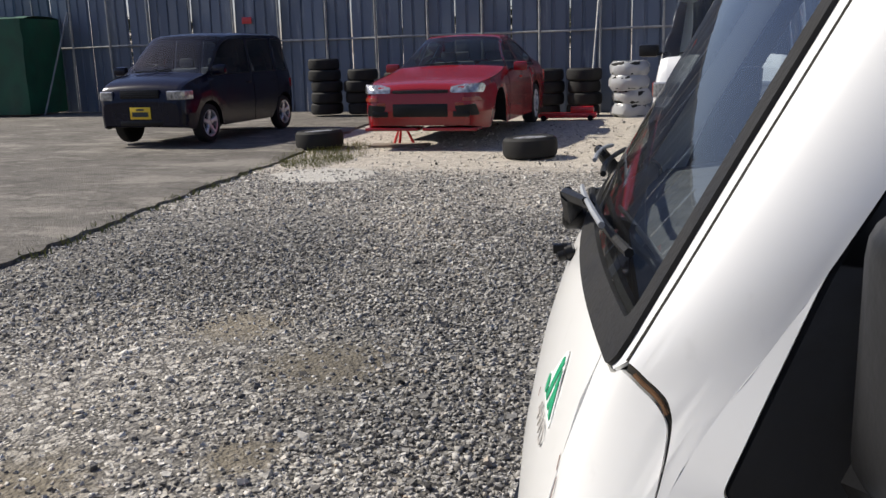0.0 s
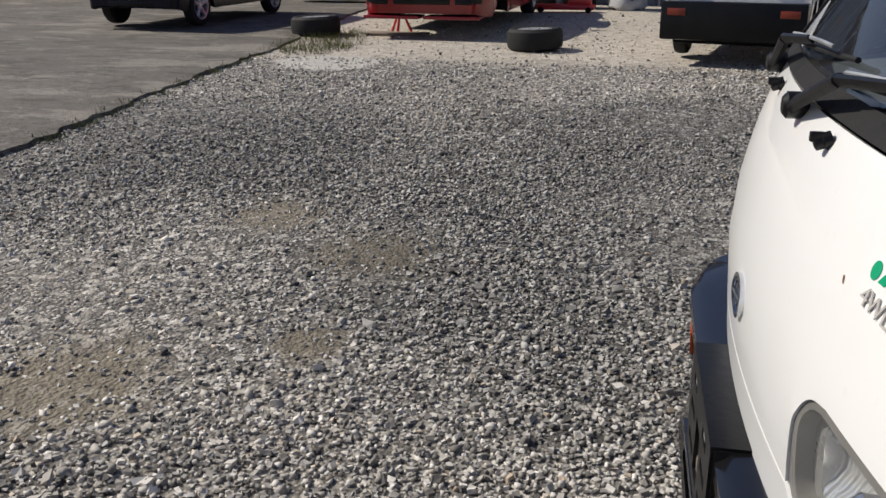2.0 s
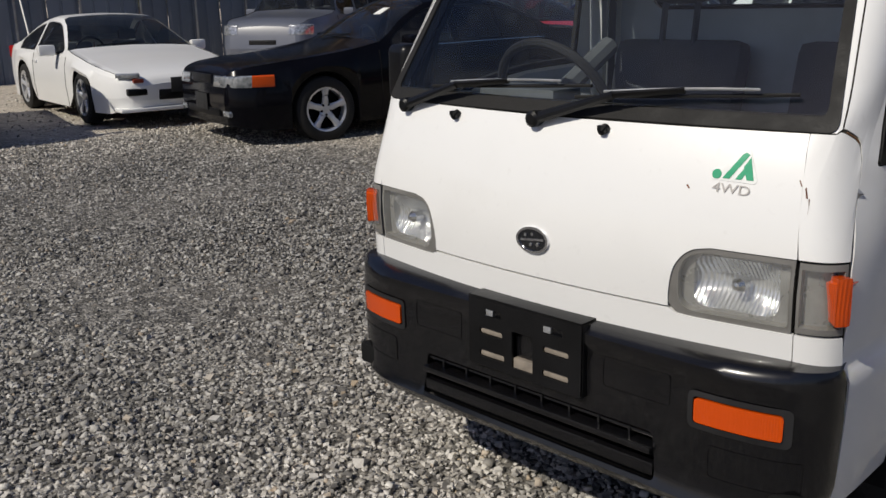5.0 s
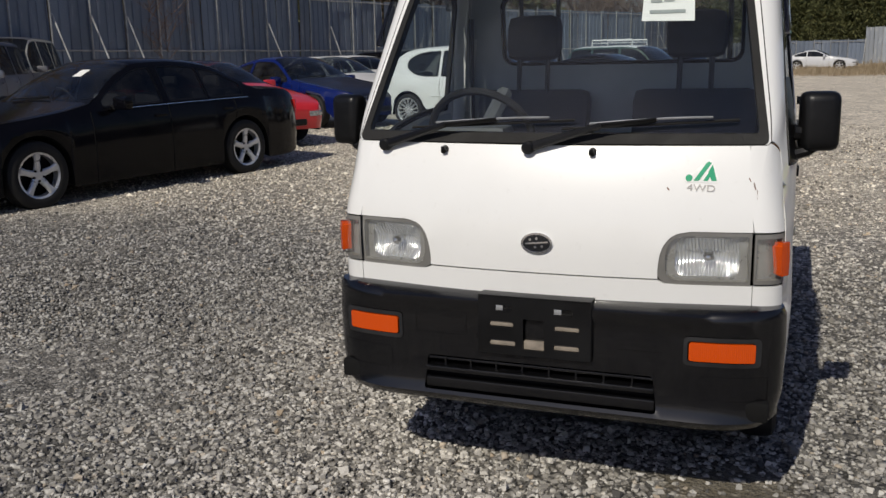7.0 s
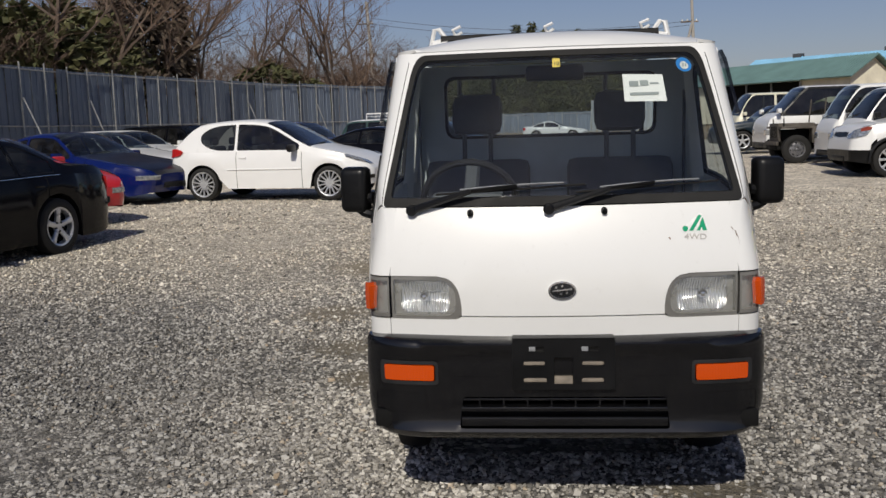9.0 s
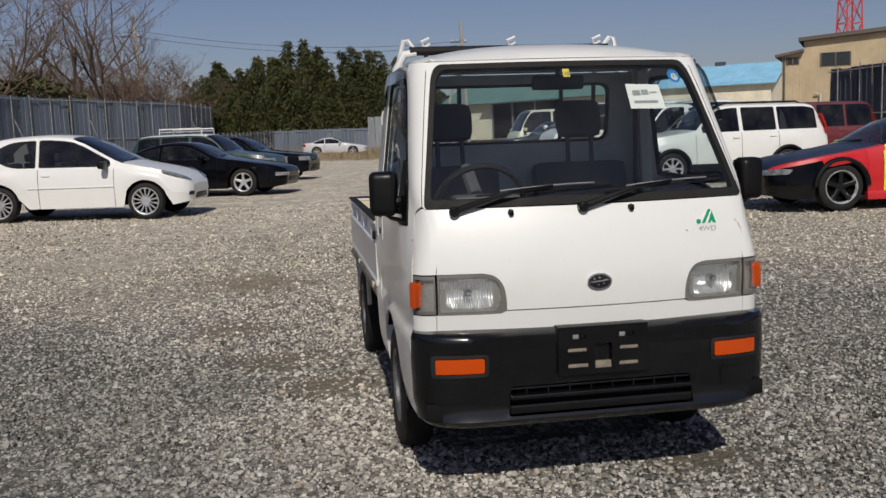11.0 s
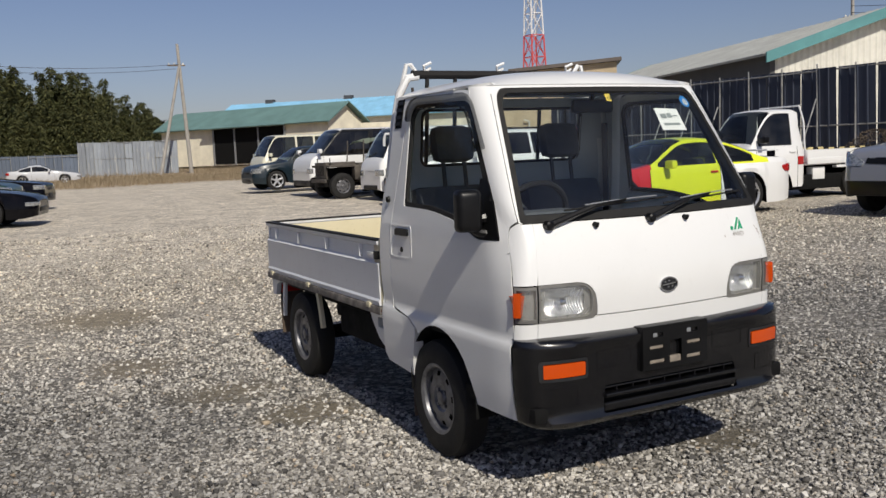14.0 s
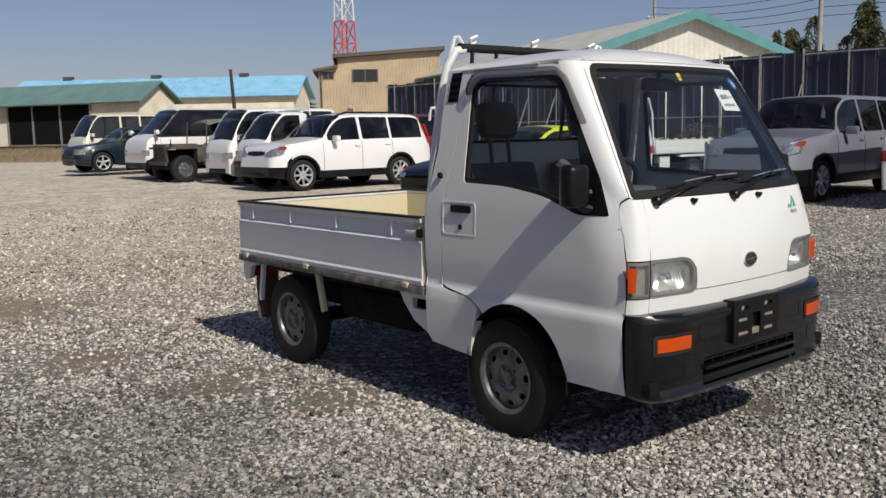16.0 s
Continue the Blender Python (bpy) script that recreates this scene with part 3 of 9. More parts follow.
def build_truck():
    t = TRUCK
    # front panels ---------------------------------------------------------
    bow = dense([(0.7335, 0.345), (0.755, 0.3445), (0.785, 0.347), (0.820, 0.355), (0.848, 0.372), (0.864, 0.395), (0.8715, 0.43)])[::-1]
    arc = lambda s: [(s * x, z) for z, x in bow]
    upper = [(-0.5735, 1.104), (-0.5955, 0.8715)] + arc(-1) + arc(1)[::-1] + [(0.5955, 0.8715), (0.5735, 1.104), (0.45, 1.1035), (0.0, 1.102), (-0.45, 1.1035)]
    part("front_panel", truck_skin(upper, front_at, step=0.045), WHITE, t)
    lower = [(-0.5985, 0.655), (-0.5985, 0.7185), (-0.40, 0.7185), (-0.362, 0.7205), (-0.345, 0.7285), (0.345, 0.7285), (0.362, 0.7205), (0.40, 0.7185), (0.5985, 0.7185), (0.5985, 0.655)]
    part("lower_front_panel", truck_skin(lower, front_at, step=0.05), WHITE, t)
    for s in (-1, 1):
        place = lambda a, z, s=s: cab_at(s * a, z)
        part("corner_panel", truck_skin([(1.003, 0.655), (1.003, 0.7185), (1.97, 0.7185), (1.99, 0.655)], place, step=0.09), WHITE, t)
        up = [(0.9975, 0.8715), (0.930, 1.104), (1.0, 1.1045), (1.08, 1.106)] + [(q, w - 0.007) for q, w in SEAM] + [(1.992, 0.94), (1.978, 0.8715)]
        part("corner_panel", truck_skin(up, place, step=0.09), WHITE, t)
        # added dark strip that darkens the gap from the windscreen corner down the door edge
        line = [off(place, -0.006)(min(q, 1.985), w - 0.0035) for q, w in SEAM[1:]] + [off(place, -0.006)(1.995, 0.98 - 0.04 * q) for q in range(1, 8)]
        part("gap_dark_strip", tube(bmesh.new(), line, 0.0046, 6), GAP_DARK, t)
        if s > 0:
            part("rust_spot", tube(bmesh.new(), [off(place, -0.0008)(q, w - 0.004) for q, w in SEAM[5:len(SEAM) // 2]], 0.0018, 6), RUST_SEAM, t, "orange rust along the panel gap")
        # headlamp: housing, reflector, lens
        hl = new("headlight")
        hl.parent = t
        hl["label"] = "clouded clear headlight with ribbed lens"
        front = lambda a, z, s=s: front_at(s * a, z)
        lens = rounded([(0.356, 0.7245), (0.356, 0.866), (0.592, 0.866), (0.592, 0.7245)], [0.045, 0.075, 0.006, 0.006], 7)
        inner = rounded([(0.365, 0.731), (0.365, 0.859), (0.587, 0.859), (0.587, 0.731)], [0.04, 0.065, 0.008, 0.008], 7)
        part("rim", truck_skin(rounded([(0.341, 0.7165), (0.341, 0.876), (0.594, 0.876), (0.594, 0.7165)], [0.05, 0.088, 0.006, 0.006], 7), off(front, -0.0035), [inner], 0.04, 0.03), LAMP_RIM, hl)
        part("lens", truck_skin(inner, off(front, 0.0), step=0.03, depth=0.02), CLEAR_LENS, hl)

        def bowl(a, z, s=s):
            d = min(1.0, math.hypot((a - 0.478) / 0.11, (z - 0.794) / 0.06))
            return off(lambda q, w: front_at(s * q, w), -0.025 - 0.05 * (1 - d * d))(a, z)
        disc = rounded([(0.392, 0.738), (0.392, 0.852), (0.566, 0.852), (0.566, 0.738)], 0.03, 5)
        part("reflector", truck_skin(disc, bowl, step=0.018, depth=0.001), FLUTED, hl)
        part("surround", truck_skin(lens, off(front, -0.024), [disc], step=0.03, depth=0.02), LAMP_GREY, hl, "grey inner lamp surround")
        bulb = lathe(bmesh.new(), [(0.0, 0.014), (0.03, 0.016), (0.04, 0.008), (0.042, 0.0)], 14, "Y", Matrix.Translation((s * 0.478, 0.13, 0.794)) @ Matrix.Rotation(math.pi, 4, "Z"))
        part("bulb_shield", bulb, CHROME, hl)
        # corner lamp with its amber side light
        cl = new("corner_lamp")
        cl.parent = t
        frame_l = [(1.012, 0.7245), (1.012, 0.8665), (1.96, 0.8665), (1.96, 0.7245)]
        hole = [(1.06, 0.737), (1.06, 0.854), (1.90, 0.854), (1.90, 0.737)]
        part("rim", truck_skin(frame_l, off(place, -0.001), [hole], 0.09, 0.03), LAMP_RIM, cl)
        part("lens", truck_skin([(1.06, 0.737), (1.06, 0.854), (1.62, 0.854), (1.62, 0.737)], off(place, 0.0), step=0.08, depth=0.015), CLEAR_LENS, cl)
        part("amber_lens", truck_skin(rounded([(1.64, 0.752), (1.64, 0.844), (1.91, 0.844), (1.91, 0.752)], 0.012), off(place, 0.018), step=0.06, depth=0.03), AMBER, cl, "amber side light")
        part("reflector", truck_skin(hole, off(place, -0.022), step=0.09, depth=0.001), LAMP_GREY, cl)

    # dark shell behind the gaps -------------------------------------------
    shell = lambda a, z: off(cab_at, -0.095)(a, z)
    part("inner_panel", truck_skin([(-2.2, 0.64), (-2.2, 1.09), (2.2, 1.09), (2.2, 0.64)], shell, step=0.12, depth=0.0), DARK, t)

    # windscreen ------------------------------------------------------------
    def ws(u, z):
        return cab_at(u, z)
    def ws_outline(inset):
        z0, z1 = 1.112 + inset, 1.652 - inset
        e = 1.0 - inset / 0.6
        return rounded([(-e, z0), (e, z0), (e, z1), (-e, z1)], [0.022, 0.022, 0.075, 0.075], 6)
    gasket = [(a, b - 0.006 * ease(b, 1.14, 1.115)) for a, b in ws_outline(0.0)]
    glass = ws_outline(0.022)
    part("windscreen_seal", truck_skin(gasket, off(ws, 0.004), [glass], 0.07, 0.025), RUBBER, t)
    wsb = truck_skin(ws_outline(0.020), off(ws, 0.001), step=0.08, depth=0.0)
    part("windscreen", wsb, CLEAR_GLASS, t).visible_shadow = False
    # black band printed along the glass's lower edge
    part("windscreen_band", truck_skin([(-0.955, 1.131), (-0.955, 1.140), (0.955, 1.140), (0.955, 1.131)], off(ws, -0.003), step=0.1, depth=0.0), DARK, t)
    # cowl and windscreen surround, out to the door openings
    low = [(-1.0, 1.1075), (1.0, 1.1075)] + [(a, b) for a, b in SEAM if a < 1.985]
    surround = [(-2.0, 1.664), (-2.0, 1.5), (-2.0, 1.3), (-2.0, 1.002)] + [(-a, b) for a, b in low[:0:-1]] + low[1:] + [(2.0, 1.002), (2.0, 1.3), (2.0, 1.5), (2.0, 1.664)]
    part("cab_frame", truck_skin(surround, cab_at, [ws_outline(0.004)], 0.034, 0.004), WHITE, t)

    for s in (-1, 1):
        line = [off(cab_at, -0.0008)(s * 1.15, z) for z in [1.1165 + 0.027 * q for q in range(20)]]
        part("pillar_seam", tube(bmesh.new(), line, 0.0019, 6), GAP_DARK, t)

    # roof -------------------------------------------------------------------
    edge = [cab_at(u, 1.668) for u in [k / 14 for k in range(-28, 29)]]
    contour = [(p.x, p.y) for p in edge] + [(0.618, 0.75), (0.618, 1.0), (0.616, 1.235), (0.55, 1.262), (0.3, 1.272), (0.0, 1.275), (-0.3, 1.272), (-0.55, 1.262), (-0.616, 1.235), (-0.618, 1.0), (-0.618, 0.75)]
    def roof_z(x, y):
        sx = max(0.0, 1 - (abs(x) / 0.6185) ** 2.6) ** 0.75
        yf = 0.474 + 0.058 * min(1.0, (x / 0.5235)) ** 2 if abs(x) < 0.5235 else 0.495 + 0.4 * (abs(x) - 0.5235)
        f = min(1.0, max(0.0, (y - yf + 0.036) / 0.34))
        sf = max(0.0, 1 - (1 - f) ** 2.2) ** 0.7
        b = min(1.0, max(0.0, (1.278 - y) / 0.10))
        sb = max(0.0, 1 - (1 - b) ** 2.2) ** 0.5
        return Vector((x, y, 1.668 + 0.080 * min(sx, 1) * sf * sb))
    part("roof", truck_skin(contour, roof_z, step=0.045, depth=0.012), WHITE, t)
    for s in (-1, 1):
        # narrow gutter along the door top
        part("drip_rail", tube(bmesh.new(), [(s * 0.622, 0.66, 1.663), (s * 0.621, 0.80, 1.664), (s * 0.620, 1.02, 1.664), (s * 0.622, 1.16, 1.662)], 0.0035, 6), WHITE, t)

    # doors -------------------------------------------------------------------
    for s in (-1, 1):
        door = new("door")
        door.parent = t
        place = side_at(s)
        fr = lambda z: side_start(z) + 0.0042 * (1 - ease(z, 0.86, 1.0))
        arch = [(0.765 + 0.305 * math.cos(a) * (1.0 if math.cos(a) > 0 else 1.02), 0.315 + 0.310 * math.sin(a)) for a in [radians(v) for v in (52, 60, 70, 80, 90, 100, 110, 120, 130, 140, 150, 160, 168, 175)]]
        out = [(fr(z), z) for z in [0.335, 0.45, 0.60, 0.75, 0.85, 0.95] + [1.0 + 0.02 * q for q in range(0, 32)]]
        out += [(0.548, 1.650), (0.60, 1.658), (1.02, 1.660), (1.075, 1.65), (1.098, 1.625), (1.15, 1.35), (1.205, 1.10), (1.238, 0.95), (1.243, 0.66), (1.20, 0.648), (1.05, 0.628), (0.985, 0.590)]
        out += arch + [(0.452, 0.336)]
        win = rounded([(0.235, 1.040), (0.295, 1.19), (0.500, 1.545), (0.548, 1.610), (1.030, 1.622), (1.078, 1.58), (1.086, 1.152), (0.80, 1.142), (0.58, 1.108), (0.47, 1.070), (0.385, 1.040)], [0.012, 0.02, 0.05, 0.06, 0.05, 0.05, 0.02, 0.08, 0.06, 0.06, 0.03])
        part("panel", truck_skin(out, place, [win], 0.036, 0.005, (0.630, 0.647, 0.664, 0.682, 0.700)), WHITE, door)
        trim_in = rounded([(0.300, 1.082), (0.345, 1.21), (0.528, 1.535), (0.572, 1.590), (1.018, 1.602), (1.060, 1.565), (1.066, 1.172), (0.80, 1.162), (0.58, 1.128), (0.485, 1.094), (0.44, 1.082)], [0.012, 0.02, 0.05, 0.05, 0.045, 0.045, 0.02, 0.08, 0.06, 0.05, 0.02])
        part("window_trim", truck_skin(win, off(place, -0.004), [trim_in], 0.05, 0.015), RUBBER, door)
        part("window", truck_skin(trim_in, off(place, -0.010), step=0.1, depth=0.0), CLEAR_GLASS, door).visible_shadow = False
        sail = rounded([(0.240, 1.044), (0.300, 1.19), (0.352, 1.285), (0.395, 1.285), (0.385, 1.07), (0.36, 1.044)], 0.008)
        part("sail_panel", truck_skin(sail, off(place, 0.004), step=0.06, depth=0.012), BLACK_PLASTIC, door)
        visor_o = [(0.372, 1.40), (0.44, 1.40), (0.535, 1.555), (0.60, 1.592), (1.0, 1.600), (1.045, 1.57), (1.05, 1.545), (1.098, 1.545), (1.092, 1.600), (1.060, 1.640), (1.0, 1.652), (0.56, 1.640), (0.50, 1.60)]
        part("rain_visor", truck_skin(rounded(visor_o, 0.02, 3), off(place, 0.020), step=0.05, depth=0.014), glass_visor, door, "smoked plastic rain visor")
        # handle in its recess, lock
        bm = truck_skin(rounded([(1.025, 1.012), (1.025, 1.046), (1.160, 1.046), (1.160, 1.012)], 0.014), off(place, 0.010), step=0.03, depth=0.014)
        part("handle", bm, BLACK_PLASTIC, door)
        part("handle_plate", truck_skin(rounded([(0.995, 0.905), (0.995, 1.062), (1.228, 1.062), (1.228, 0.905)], 0.02), off(place, 0.0018), [rounded([(1.001, 0.911), (1.001, 1.056), (1.222, 1.056), (1.222, 0.911)], 0.018)], 0.03, 0.002), WHITE, door)
        part("lock", lathe(bmesh.new(), [(0.0, 0.013), (0.004, 0.013), (0.005, 0.010), (0.005, 0.0)], 14, "X", Matrix.Translation((s * 0.6985, 1.10, 0.945)) @ Matrix.Rotation(0 if s > 0 else math.pi, 4, "Z")), GREY_PLASTIC, door)
        # mirror: arm and housing with rounded edges
        mi = new("mirror")
        mi.parent = door
        mi["label"] = "black plastic door mirror"
        bm = bmesh.new()
        tube(bm, [(s * 0.68, 0.33, 1.13), (s * 0.72, 0.345, 1.125), (s * 0.76, 0.345, 1.13)], 0.022, 8)
        tube(bm, [(s * 0.68, 0.32, 1.065), (s * 0.72, 0.335, 1.075), (s * 0.755, 0.342, 1.10)], 0.018, 8)
        part("mirror_arm", bm, BLACK_PLASTIC, mi)
        bm = bmesh.new()
        box(bm, -0.058, 0.058, -0.036, 0.036, -0.088, 0.088)
        for v in bm.verts:
            if v.co.y < 0:
                v.co.x *= 0.86
                v.co.z *= 0.93
        bmesh.ops.bevel(bm, geom=bm.edges[:], offset=0.026, segments=4, profile=0.55, affect="EDGES")
        bmesh.ops.transform(bm, verts=bm.verts, matrix=Matrix.Translation((s * 0.752, 0.342, 1.160)) @ Matrix.Rotation(s * 0.20, 4, "Z"))
        part("mirror_housing", bm, BLACK_PLASTIC, mi)
        bm = box(bmesh.new(), -0.048, 0.048, 0.0, 0.003, -0.075, 0.075, 0.001)
        bmesh.ops.transform(bm, verts=bm.verts, matrix=Matrix.Translation((s * 0.752, 0.342, 1.160)) @ Matrix.Rotation(s * 0.20, 4, "Z") @ Matrix.Translation((0, 0.0355, 0)))
        part("mirror_glass", bm, CHROME, mi)
        # cab side behind the door
        q = [(1.249, 0.655), (1.244, 0.95), (1.211, 1.10), (1.156, 1.35), (1.104, 1.625), (1.082, 1.652), (1.03, 1.668), (1.255, 1.668), (1.285, 1.30), (1.335, 1.10), (1.362, 0.98), (1.362, 0.40), (1.335, 0.365), (1.06, 0.340), (1.045, 0.40), (1.000, 0.545), (0.992, 0.583), (1.056, 0.620), (1.20, 0.640), (1.245, 0.648)]
        part("rear_side_panel", truck_skin(q, place, step=0.05, depth=0.05, rows=(0.630, 0.647, 0.664, 0.682, 0.700)), WHITE, t)
        vent = new("vent")
        vent.parent = t
        part("vent_backing", truck_skin([(1.168, 1.52), (1.150, 1.655), (1.222, 1.655), (1.238, 1.52)], off(place, 0.002), step=0.05, depth=0.004), DARK, vent)
        for k in range(4):
            z = 1.535 + 0.032 * k
            part("slat", truck_skin([(1.170 - 0.004 * k, z), (1.168 - 0.004 * k, z + 0.014), (1.230 - 0.004 * k, z + 0.014), (1.232 - 0.004 * k, z)], off(place, 0.007), step=0.05, depth=0.006), BLACK_PLASTIC, vent)
        # latch bump under the vent
        part("side_stud", lathe(bmesh.new(), [(0, 0.016), (0.012, 0.014), (0.014, 0.0)], 12, "X", Matrix.Translation((s * 0.688, 1.245, 1.18)) @ Matrix.Rotation(0 if s > 0 else math.pi, 4, "Z")), BLACK_PLASTIC, t)
        # inner wheel housing and mud flap
        bm = bmesh.new()
        rows = []
        for k in range(13):
            a = radians(-8 + 196 * k / 12)
            c, q2 = 0.765 + 0.315 * math.cos(a), 0.315 + 0.318 * math.sin(a)
            rows.append((bm.verts.new((s * 0.69, c, q2)), bm.verts.new((s * 0.42, c, q2))))
        for a, b in zip(rows, rows[1:]):
            bm.faces.new((a[0], b[0], b[1], a[1]))
        part("wheel_housing", bm, DARK, t)
        part("mud_flap", box(bmesh.new(), s * 0.60 - 0.075, s * 0.60 + 0.075, 1.085, 1.093, 0.13, 0.40, 0.003), RUBBER_BROWN, t)
    # cab rear wall with its window ------------------------------------------
    back = lambda x, z: Vector((x, 1.352 - 0.085 * ease(z, 1.0, 1.66), z))
    hole = rounded([(-0.49, 1.325), (-0.49, 1.615), (0.49, 1.615), (0.49, 1.325)], 0.055)
    wall = [(-0.69, 0.60), (-0.69, 1.10), (-0.61, 1.66), (0.61, 1.66), (0.69, 1.10), (0.69, 0.60)]
    part("cab_back", truck_skin(wall, back, [hole], 0.1, 0.012), WHITE, t)
    part("cab_back_trim", truck_skin([(a * 0.99, b) for a, b in wall], lambda x, z: back(x, z) - Vector((0, 0.016, 0)), [hole], 0.12, 0.0), TRIM, t)
    inner = rounded([(-0.475, 1.34), (-0.475, 1.60), (0.475, 1.60), (0.475, 1.34)], 0.045)
    part("rear_window_seal", truck_skin(hole, lambda x, z: back(x, z) + Vector((0, 0.004, 0)), [inner], 0.1, 0.02), RUBBER, t)
    part("rear_window", truck_skin(inner, back, step=0.2, depth=0.0), CLEAR_GLASS, t).visible_shadow = False


FLUTED = plain_mat("fluted_reflector", (0.80, 0.82, 0.85), 0.15, 0.7, vary=0.05, scale=30)
k_f = FLUTED.node_tree
wave_f = k_f.nodes.new("ShaderNodeTexWave")
wave_f.inputs["Scale"].default_value = 34.0
bump_f = k_f.nodes.new("ShaderNodeBump")
bump_f.inputs["Strength"].default_value = 0.7
bump_f.inputs["Distance"].default_value = 0.004
k_f.links.new(k_f.nodes.new("ShaderNodeTexCoord").outputs["Object"], wave_f.inputs["Vector"])
k_f.links.new(wave_f.outputs[1], bump_f.inputs["Height"])
k_f.links.new(bump_f.outputs[0], k_f.nodes["Principled BSDF"].inputs["Normal"])
LAMP_GREY = plain_mat("grey_lamp_back", (0.36, 0.36, 0.36), 0.3, 0.5, vary=0.15, scale=30)
LAMP_RIM = plain_mat("grey_lamp_rim", (0.17, 0.165, 0.155), 0.35, vary=0.2)
RUBBER_BROWN = plain_mat("dusty_mud_flap", (0.12, 0.085, 0.06), 0.85, vary=0.4)
glass_visor = glass_mat("smoked_plastic", (0.42, 0.43, 0.44), 0.85, 0.05)
build_truck()


def build_truck_bumper():
    t = TRUCK
    bumper = new("front_bumper")
    bumper.parent = t
    bumper["label"] = "scuffed black plastic front bumper"
    PROF = [(0.300, -0.045), (0.310, -0.018), (0.320, -0.005), (0.332, 0.000), (0.344, -0.004), (0.362, -0.013), (0.400, -0.016), (0.470, -0.015), (0.560, -0.012), (0.604, -0.013), (0.622, 0.001), (0.634, 0.003), (0.648, -0.002), (0.657, -0.014), (0.662, -0.028)]

    def line(s):
        """The bumper's plan: s runs in metres from its middle round the corner."""
        a = abs(s)
        sg = -1 if s < 0 else 1
        if a <= 0.44:
            return Vector((s, 0.004 * (a / 0.44) ** 2, 0)), Vector((0.018 * s, -1, 0)).normalized()
        k = 0.32
        t_ = min(1.0, (a - 0.44) / k)
        p0, p1, p2 = Vector((0.44, 0.004, 0)), Vector((0.697, 0.012, 0)), Vector((0.708, 0.138, 0))
        q = p0 * (1 - t_) ** 2 + p1 * 2 * t_ * (1 - t_) + p2 * t_ * t_
        d = (p1 - p0) * (1 - t_) + (p2 - p1) * t_
        n = Vector((d.y, -d.x, 0)).normalized()
        return Vector((sg * q.x, q.y, 0)), Vector((sg * n.x, n.y, 0))

    def place(s, z):
        p, n = line(s)
        d = smooth_at(z, PROF)
        low = 0.032 * ease(abs(s), 0.46, 0.74) * ease(z, 0.42, 0.30) + max(0.0, d + 0.014) * ease(abs(s), 0.46, 0.64) * ease(z, 0.56, 0.62)
        return p + n * (d - low) + Vector((0, 0, z + 0.012 * ease(abs(s), 0.48, 0.76) * ease(z, 0.40, 0.30)))

    grille = rounded([(-0.358, 0.346), (-0.345, 0.456), (0.345, 0.456), (0.358, 0.346)], 0.012)
    lights = [[(sg * a, z) for a, z in rounded([(0.438, 0.509), (0.438, 0.575), (0.598, 0.575), (0.598, 0.509)], 0.010)] for sg in (-1, 1)]
    out = [(-0.76, 0.302), (0.76, 0.302), (0.76, 0.660), (-0.76, 0.660)]
    mid = (0, 0.7, 0.48)
    bm = skin(out, place, [grille, *lights], 0.022, 0)
    oriented(bm, mid)
    # rims turned in around the openings and along the top
    border = [e for e in bm.edges if len(e.link_faces) == 1]
    nb = {v: v.normal.copy() for e in border for v in e.verts}
    backv = {v: bm.verts.new(v.co - n * 0.022 if v.co.z < 0.655 else v.co + Vector((-0.02 * v.co.x, 0.058, 0.004))) for v, n in nb.items()}
    for e in border:
        lp = e.link_loops[0]
        a, b = lp.vert, lp.link_loop_next.vert
        bm.faces.new((b, a, backv[a], backv[b]))
    part("bumper_shell", bm, BUMPER, bumper, sharp=50)
    # a raised rectangle moulded into each side of the face
    for sg in (-1, 1):
        for a0, a1, z0, z1 in ((0.215, 0.385, 0.525, 0.600), (0.46, 0.64, 0.395, 0.470)):
            ol = [(sg * a, z) for a, z in rounded([(a0, z0), (a0, z1), (a1, z1), (a1, z0)], 0.012)]
            ih = [(sg * a, z) for a, z in rounded([(a0 + 0.004, z0 + 0.004), (a0 + 0.004, z1 - 0.004), (a1 - 0.004, z1 - 0.004), (a1 - 0.004, z0 + 0.004)], 0.010)]
            pl = lambda a, z: place(a, z) + line(a)[1] * 0.0016
            bm = skin(ol, pl, [ih], 0.03, 0)
            part("moulded_edge", oriented(bm, mid), BUMPER, bumper)
        ind = new("turn_signal")
        ind.parent = bumper
        ind["label"] = "orange plastic turn signal"
        ol = [(sg * a, z) for a, z in rounded([(0.442, 0.515), (0.442, 0.569), (0.584, 0.569), (0.584, 0.515)], 0.007)]
        bm = skin(ol, lambda a, z: place(a, z) + line(a)[1] * 0.006, step=0.03, depth=0)
        oriented(bm, mid)
        bo = [e for e in bm.edges if len(e.link_faces) == 1]
        nn = {v: v.normal.copy() for e in bo for v in e.verts}
        bk = {v: bm.verts.new(v.co - n * 0.03) for v, n in nn.items()}
        for e in bo:
            lp = e.link_loops[0]
            bm.faces.new((lp.link_loop_next.vert, lp.vert, bk[lp.vert], bk[lp.link_loop_next.vert]))
        part("lens", bm, AMBER, ind)
        bezel_o = [(sg * a, z) for a, z in rounded([(0.428, 0.500), (0.428, 0.584), (0.604, 0.584), (0.604, 0.500)], 0.016)]
        bezel_i = [(sg * a, z) for a, z in rounded([(0.439, 0.512), (0.439, 0.572), (0.5825, 0.572), (0.5825, 0.512)], 0.009)]
        bm = skin(bezel_o, lambda a, z: place(a, z) + line(a)[1] * 0.003, [bezel_i], 0.03, 0)
        part("bezel", oriented(bm, mid), GREY_PLASTIC, ind)
